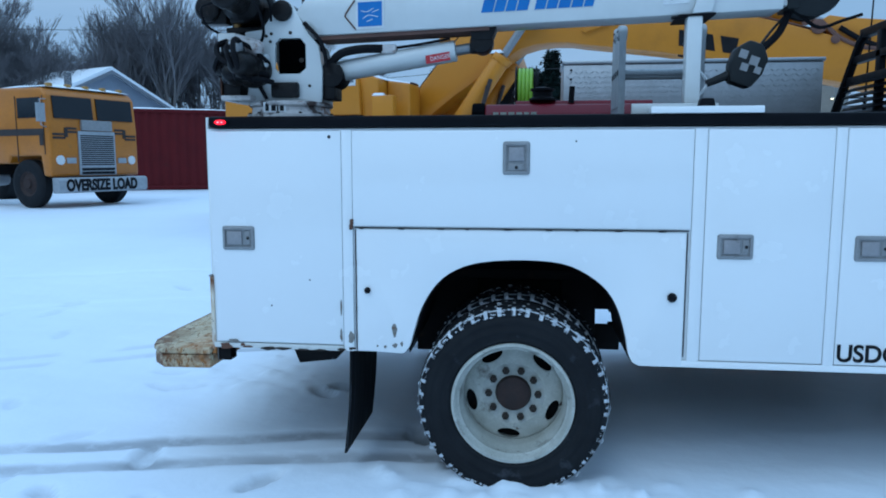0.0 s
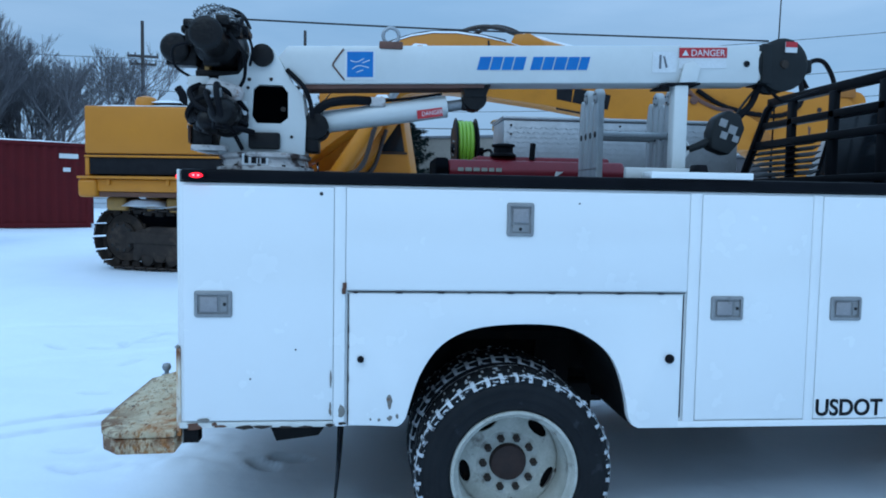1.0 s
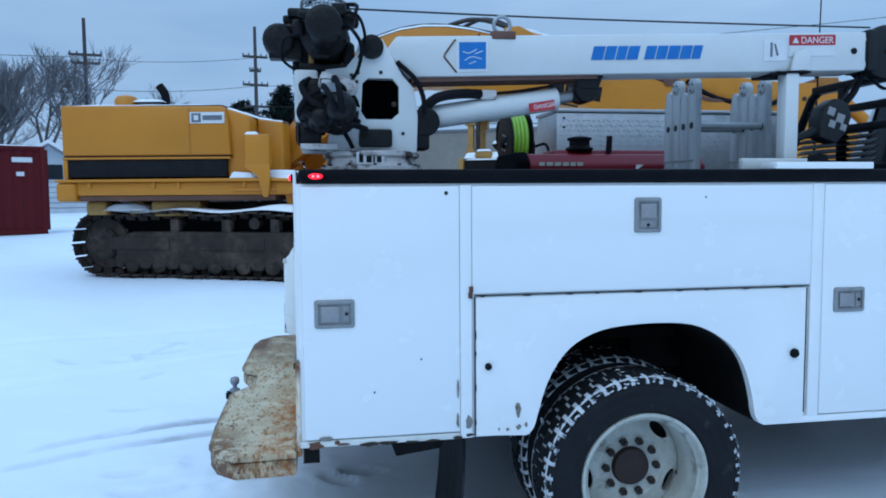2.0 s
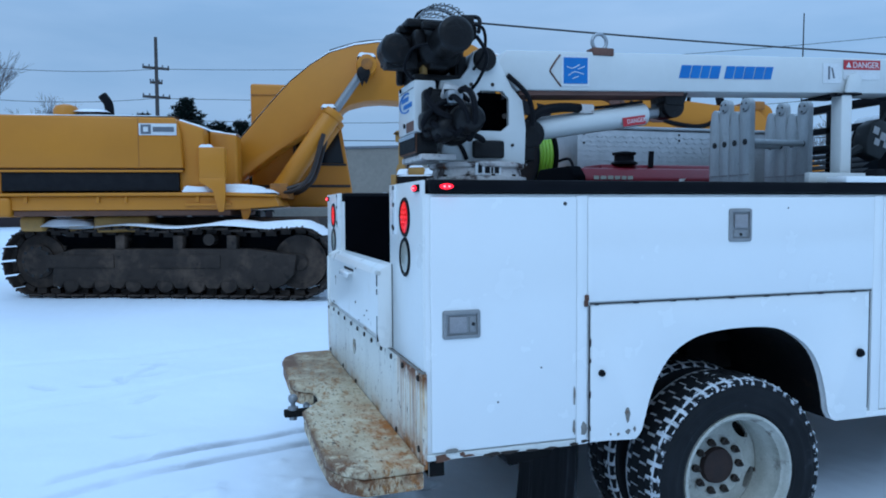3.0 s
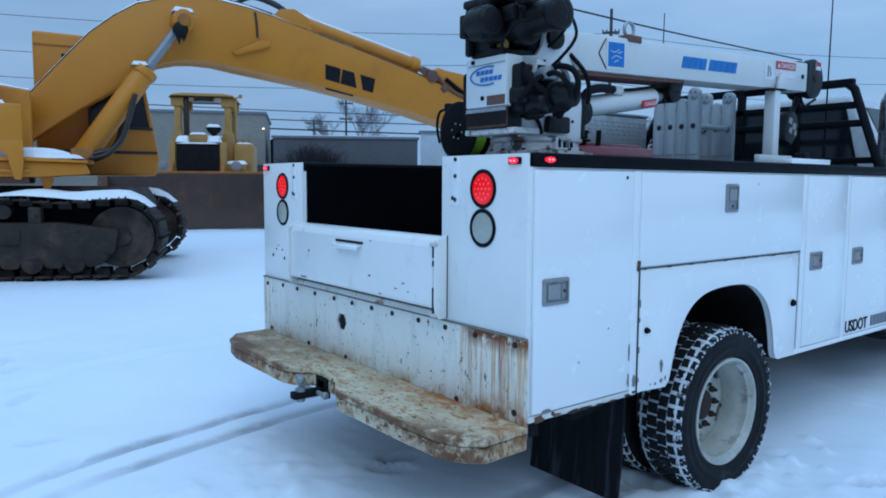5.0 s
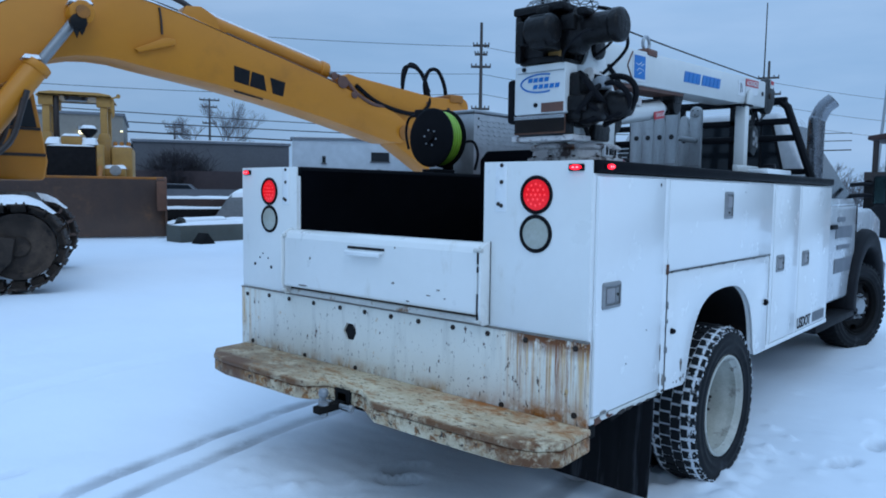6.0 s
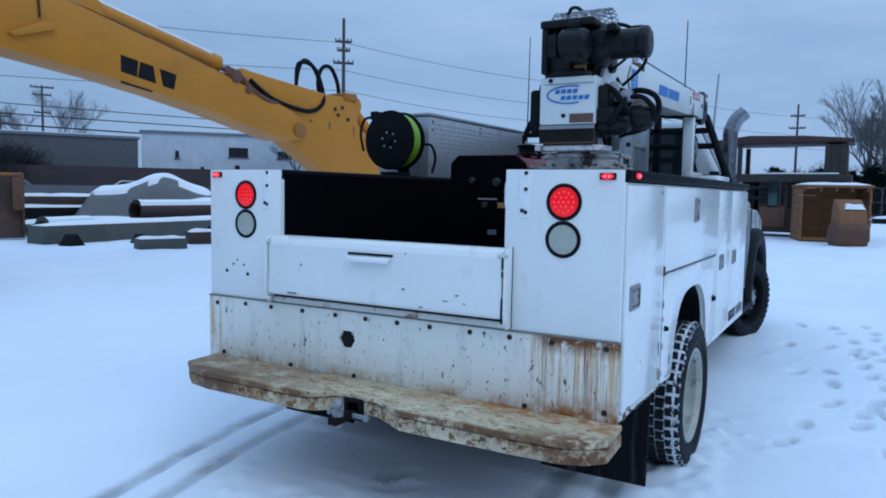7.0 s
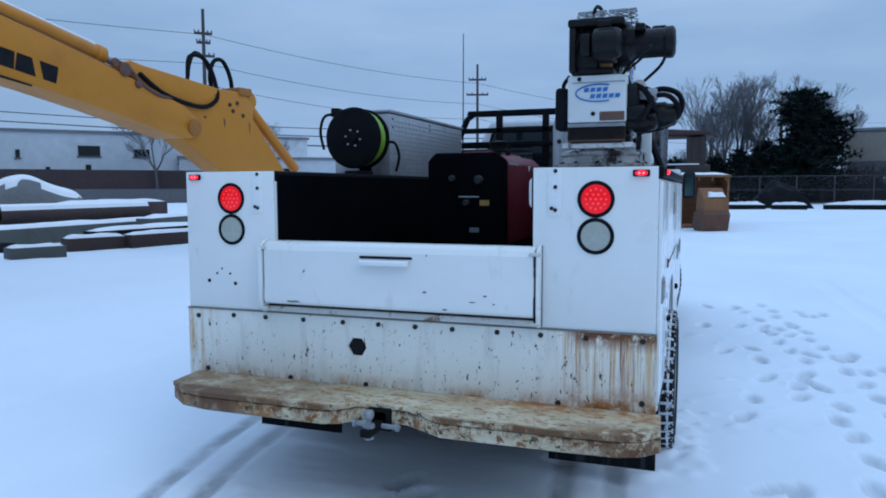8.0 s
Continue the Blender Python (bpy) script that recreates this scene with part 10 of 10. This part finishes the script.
def gable_house(name, x, y, yaw, w, d, eave, apex, mat, label):
    """A gable end of width w facing local -y."""
    t = thing(name, place(x, y, yaw), label, "house")
    bm = bmesh.new()
    prism(bm, [(-w / 2, -0.2), (w / 2, -0.2), (w / 2, eave), (0, apex), (-w / 2, eave)], "y", 0, d)
    part("wall", bm, M[mat], t, "horizontal siding wall")
    for s in (-1, 1):
        bm = bmesh.new()
        ov = 0.5
        sl = (apex - eave) / (w / 2)
        prism(bm, [(0, apex + 0.02), (s * (w / 2 + ov), eave - sl * ov + 0.02), (s * (w / 2 + ov), eave - sl * ov + 0.26), (0, apex + 0.28)], "y", -0.5, d + 0.5)
        r = part("roof", bm, M["snow_cap"], t, "snow-covered roof slope")
        bm = bmesh.new()
        prism(bm, [(0, apex - 0.20), (s * (w / 2 + ov), eave - sl * ov - 0.2), (s * (w / 2 + ov), eave - sl * ov + 0.015), (0, apex + 0.015)], "y", -0.62, -0.5)
        part("barge_board", bm, M["roof_grey"], r)
    for x0, x1, z0, z1 in ((-0.8, 0.8, apex - 2.4, apex - 1.4), (-w * 0.32, -w * 0.2, 1.0, 2.2), (w * 0.2, w * 0.32, 1.0, 2.2)):
        if z0 > 0.5:
            bm = bmesh.new()
            box(bm, x0, x1, -0.06, 0.02, z0, z1)
            part("window", bm, M["glass"], t, "dark window")
    k = 0.35
    while k < eave:
        bm = bmesh.new()
        box(bm, -w / 2, w / 2, -0.025, -0.002, k, k + 0.03)
        part("siding_line", bm, M["roof_grey"], t)
        k += 0.35
    return t


gable_house("grey_barn", -27.2, 43.9, 66, 12.0, 6, 4.0, 6.9, "siding", "grey-sided barn with snow on its gable roof")
gable_house("white_house", -18.1, 50.4, 18, 5.2, 6, 3.0, 4.7, "wall_white", "small pale house with snowy gable roof")


# ---- trees ----
class Twigs:
    """Collects tapered three-sided twigs into one mesh."""

    def __init__(self):
        self.v, self.f = [], []

    def seg(self, p, q, r0, r1, n=3):
        d, u, w = ring_frame(q - p)
        k = len(self.v)
        for c, r in ((p, r0), (q, r1)):
            for a in range(n):
                th = a * math.tau / n
                self.v.append(c + (u * math.cos(th) + w * math.sin(th)) * r)
        for a in range(n):
            b = (a + 1) % n
            self.f.append((k + a, k + b, k + n + b, k + n + a))

    def mesh(self, name, mat):
        me = bpy.data.meshes.new(name)
        me.from_pydata([tuple(p) for p in self.v], [], self.f)
        me.materials.append(mat)
        me.polygons.foreach_set("use_smooth", [True] * len(me.polygons))
        return me


def bare_tree(h, seed, spread=0.55, levels=5):
    """Trunk and crown meshes of a leafless tree."""
    rg = random.Random(seed)
    trunk, crown = Twigs(), Twigs()

    def grow(p, d, ln, r, lv):
        q = p
        steps = 3 if lv < 2 else 2
        for k in range(steps):
            d = (d + Vector((rg.uniform(-1, 1), rg.uniform(-1, 1), rg.uniform(-0.3, 0.6))) * 0.12).normalized()
            nq = q + d * ln / steps
            ra, rb = r * (1 - 0.35 * k / steps), r * (1 - 0.35 * (k + 1) / steps)
            (trunk if lv < 2 else crown).seg(q, nq, ra, rb, 6 if lv < 2 else 3)
            q = nq
            if lv >= 1 and lv < levels and rg.random() < 0.85:
                side(q, d, ln * 0.62, rb * 0.55, lv + 1)
        if lv < levels:
            for k in range(2 if lv else 3):
                side(q, d, ln * rg.uniform(0.62, 0.82), r * 0.60, lv + 1)

    def side(p, d, ln, r, lv):
        a = Vector((rg.uniform(-1, 1), rg.uniform(-1, 1), rg.uniform(-0.25, 0.75)))
        nd = (d + a * spread * rg.uniform(0.7, 1.3)).normalized()
        grow(p, nd, ln, max(r, 0.010), lv)

    grow(Vector((0, 0, -0.1)), Vector((0, 0, 1)), h * 0.28, h * 0.0145, 0)
    return trunk.mesh("trunk", M["bark"]), crown.mesh("crown", M["twig"])


def tree_thing(meshes, m, label, group="bare trees"):
    t = thing("bare_tree", m, label, "tree", group)
    for nm, me in zip(("trunk", "crown"), meshes):
        ob = new(nm, me)
        ob.parent = t
    return t


KINDS = [bare_tree(13, 1, 0.55, 6), bare_tree(12, 2, 0.7, 6), bare_tree(14, 3, 0.45, 6), bare_tree(9, 4, 0.8), bare_tree(7, 6, 0.75)]
rg = random.Random(11)


def tree_at(k, x, y, s, label="leafless grey tree with fine branches"):
    m = pose(x, y, gz(x, y) - 0.1, 0, 0, rg.uniform(0, 360)) @ Matrix.Diagonal((s, s, s, 1))
    return tree_thing(KINDS[k], m, label)


# woods behind the cab-over truck
for i in range(74):
    az = radians(-45 + 19.5 * i / 73 + rg.uniform(-0.3, 0.3))
    dist = rg.uniform(58, 74)
    dip = math.exp(-((math.degrees(az) + 33.5) / 1.8) ** 2)
    s = (1.12 if az > radians(-32.5) else 0.98) * (1 - 0.28 * dip) * rg.uniform(0.86, 1.1)
    tree_at(rg.choice((0, 1, 2)), 1.4 + dist * math.sin(az), -3.0 + dist * math.cos(az), s, "leafless tree in the woods behind the yard")
for i in range(20):
    tree_at(3, -50 + 24 * i / 19 + rg.uniform(-1, 1), 51 + 6 * i / 19 + rg.uniform(-3, 3), rg.uniform(0.5, 0.8), "low leafless scrub at the edge of the woods")
for k, x, y, s in ((0, -20.0, 53.8, 1.18), (1, -16.4, 55.2, 1.12), (1, -13.6, 62.0, 0.75), (3, -10, 62, 0.9), (2, -25, 60, 0.9),
                   (1, 44.0, 74.0, 1.12), (4, 46.5, 75.5, 1.0), (3, 28.0, 54.8, 0.50), (3, 29.8, 54.2, 0.5), (1, 42.6, 39.4, 0.78), (4, 49.0, 36.0, 0.62), (1, 45.5, 32.5, 0.62), (3, 66.0, 30.0, 0.7),
                   (0, 59.5, -2.3, 0.95), (2, 62.0, -3.4, 0.90), (1, 63.5, -6.4, 1.02), (0, 61.5, -0.4, 0.78), (0, 58.5, -1.4, 0.80), (1, 60.0, -3.2, 0.85), (2, 61.0, -4.8, 0.62), (0, 64.0, -3.8, 0.72), (2, 66.0, -9.5, 0.80), (1, 62.0, 1.0, 0.45), (2, 70.0, -12.0, 0.72), (3, 63.0, -1.8, 0.7), (3, 66.0, 4.0, 0.6), (3, 78.0, 12.0, 0.7), (3, 80.0, 18.0, 0.7),
                   (0, -23.0, 53.0, 1.08), (1, -26.0, 59.0, 1.12), (3, -21.8, 51.5, 0.9), (2, -27.5, 62.0, 1.05), (0, -24.6, 57.0, 1.0)):
    tree_at(k, x, y, s)


def pine(x, y, h, w, seed, label, full=2.4):
    """A ragged dark pine: trunk, limbs and clumps of needles."""
    rg2 = random.Random(seed)
    t = thing("pine_tree", place(x, y, rg2.uniform(0, 360)), label, "tree", "pine trees")
    bm = bmesh.new()
    cyl(bm, (0, 0, -0.1), (0, 0, h * 0.95), h * 0.022, h * 0.005, 8)
    part("trunk", bm, M["bark"], t)
    tw, v, f = Twigs(), [], []
    n = int(h * 34)
    for i in range(n):
        u = (i / n) ** 0.85
        z = h * (0.12 + 0.86 * u)
        reach = w * max(0.08, 1 - u ** full) ** 0.6 * (0.72 + 0.28 * math.sin(7 * u + seed)) * rg2.uniform(0.45, 1.08) * (1.0 if rg2.random() > 0.1 else 1.25)
        th = rg2.uniform(0, math.tau)
        d = Vector((math.cos(th), math.sin(th), rg2.uniform(-0.15, 0.35)))
        p0 = Vector((0, 0, z))
        p1 = p0 + d * reach
        tw.seg(p0, p1, 0.05, 0.015)
        for k in range(max(4, int(reach * 7))):
            c = p0 + d * reach * (0.25 + 0.75 * rg2.random()) + Vector((rg2.gauss(0, 0.16), rg2.gauss(0, 0.16), rg2.gauss(0.05, 0.12)))
            for q in range(5):
                a = Vector((rg2.gauss(0, 1), rg2.gauss(0, 1), rg2.gauss(0.3, 0.8))).normalized() * rg2.uniform(0.22, 0.46)
                b = Vector((rg2.gauss(0, 1), rg2.gauss(0, 1), rg2.gauss(0, 1))).normalized() * 0.085
                kk = len(v)
                v += [c - b, c + b, c + a]
                f.append((kk, kk + 1, kk + 2))
    limb = new("branch_work", tw.mesh("branch_work", M["bark"]))
    limb.parent = t
    me = bpy.data.meshes.new("crown")
    me.from_pydata([tuple(p) for p in v], [], f)
    me.materials.append(M["needle"])
    ob = new("crown", me)
    ob.parent = t
    return t


pine(57.5, -7.4, 8.4, 3.6, 1, "tall dark ragged pine at the yard's edge", 4.5)
pine(58.5, -8.9, 6.8, 2.8, 2, "dark pine at the yard's edge", 4.0)
pine(60.5, -5.0, 4.8, 2.4, 3, "dark pine at the yard's edge")
pine(-2.9, 60.5, 10.3, 3.4, 4, "dark bushy pine beyond the street", 5.0)
pine(3.0, 61.0, 10.2, 3.2, 5, "dark bushy pine beyond the street", 5.0)
pine(-0.4, 61.5, 8.5, 2.6, 9, "dark bushy pine beyond the street", 6.0)
pine(1.5, 62.0, 8.8, 2.8, 6, "dark bushy pine beyond the street", 6.0)
pine(-6.3, 61.0, 9.0, 2.2, 7, "dark bushy pine beyond the street", 5.0)
pine(95.0, 9.0, 4.6, 2.4, 8, "dark pine standing far beyond the street")

for k, (y, h) in enumerate(((3.4, 2.8), (1.9, 3.3), (0.4, 3.0), (-1.2, 3.4), (-2.9, 3.9), (-4.4, 3.6), (-5.9, 4.1), (-7.0, 3.2))):
    pine(56.6 + 0.7 * (k % 2), y, h, 1.75, 20 + k, "low dark evergreen in the hedge along the fence", 6.0)

for k, (x, y, h) in enumerate(((48.2, 109.0, 7.6), (49.5, 110.0, 8.0), (51.0, 111.0, 8.3), (54.5, 112.0, 8.0))):
    pine(x, y, h, 1.9, 40 + k, "small dark evergreen far behind the warehouse", 4.0)

# ---- brush, dark heap and fence at the far right ----
def thicket(name, x, y, ln, yaw, h, n, seed, label, mat="twig"):
    rg2 = random.Random(seed)
    tw = Twigs()
    for i in range(n):
        p = Vector((rg2.uniform(0, ln), rg2.gauss(0, 0.8), -0.05))
        d = Vector((rg2.gauss(0, 0.35), rg2.gauss(0, 0.35), 1)).normalized()
        q = p + d * h * rg2.uniform(0.35, 1.0)
        tw.seg(p, q, 0.03, 0.012)
        for k in range(4):
            s = p + (q - p) * rg2.uniform(0.3, 1)
            tw.seg(s, s + Vector((rg2.gauss(0, 0.5), rg2.gauss(0, 0.5), rg2.uniform(0.1, 0.7))) * h * 0.3, 0.018, 0.006)
    ob = new(name, tw.mesh(name, M[mat]))
    ob.matrix_world = place(x, y, yaw)
    return tagged(ob, label, "brush", kind="stuff")


thicket("brush", 60.0, 2.0, 16.0, -92, 3.0, 2000, 1, "dense leafless brush along the fence", "brush")
thicket("brush", -52.0, 49.0, 28.0, 13, 3.8, 1500, 2, "dense leafless brush at the foot of the woods")
thicket("brush", 84.0, 30.0, 34.0, -72, 4.0, 1500, 3, "far leafless brush beyond the street")
thicket("brush", 27.0, 55.2, 2.0, -31, 4.4, 900, 4, "tall leafless brush beside the warehouse", "brush")

heap = thing("covered_heap", place(44.5, -4.6, 0), "black covered heap at the yard's edge", "heap")
bm = bmesh.new()
g = {}
for i in range(19):
    for j in range(19):
        u, v = i / 9 - 1, j / 9 - 1
        h = 1.75 * max(0, 1 - max(abs(u), abs(v)) ** 1.8) * (0.85 + 0.35 * noise.noise((u * 2, v * 2, 3))) - 0.03
        g[i, j] = bm.verts.new((u * 1.6, v * 1.75, h))
for i in range(18):
    for j in range(18):
        bm.faces.new((g[i, j], g[i + 1, j], g[i + 1, j + 1], g[i, j + 1]))
part("cover", bm, M["rail"], heap, "black sheet over the heap")
for k, (x, y, ln, yaw) in enumerate(((40.5, -1.2, 2.4, -80), (41.0, -3.9, 1.8, -95), (41.5, -6.6, 3.0, -88), (43.0, -9.5, 4.5, -92), (42.0, -2.2, 1.4, -60), (46.0, -8.0, 5.0, -90))):
    capped("scrap_beam", lambda bm: beam(bm, ln, 0.45, 0.28), "steel_dark", place(x, y, yaw, -0.02), "dark scrap beam capped with snow", "beam", "scrap beams", (0.02, ln - 0.02, -0.21, 0.21, 0.28, 0.14))
fence = thing("chain_fence", place(54.0, 3.0, -91), "tall wire fence with steel posts", "fence")
for k in range(12):
    bm = bmesh.new()
    cyl(bm, (k * 2.4, 0, -0.1), (k * 2.4, 0, 2.0), 0.04, n=8)
    part("post", bm, M["wire_dark"], fence)
for z in (1.98, 1.0, 0.1):
    bm = bmesh.new()
    cyl(bm, (0, 0, z), (26.4, 0, z), 0.025, n=6)
    part("rail", bm, M["wire_dark"], fence)
tw = Twigs()
for k in range(176):
    x = k * 0.15
    for s in (-1, 1):
        tw.seg(Vector((x, 0.01, 0.1)), Vector((x + s * 1.2, 0.01, 1.98)), 0.006, 0.006)
mesh_ob = new("wire_mesh", tw.mesh("wire_mesh", M["wire_dark"]))
mesh_ob.parent = fence
mesh_ob["kind"] = "stuff"
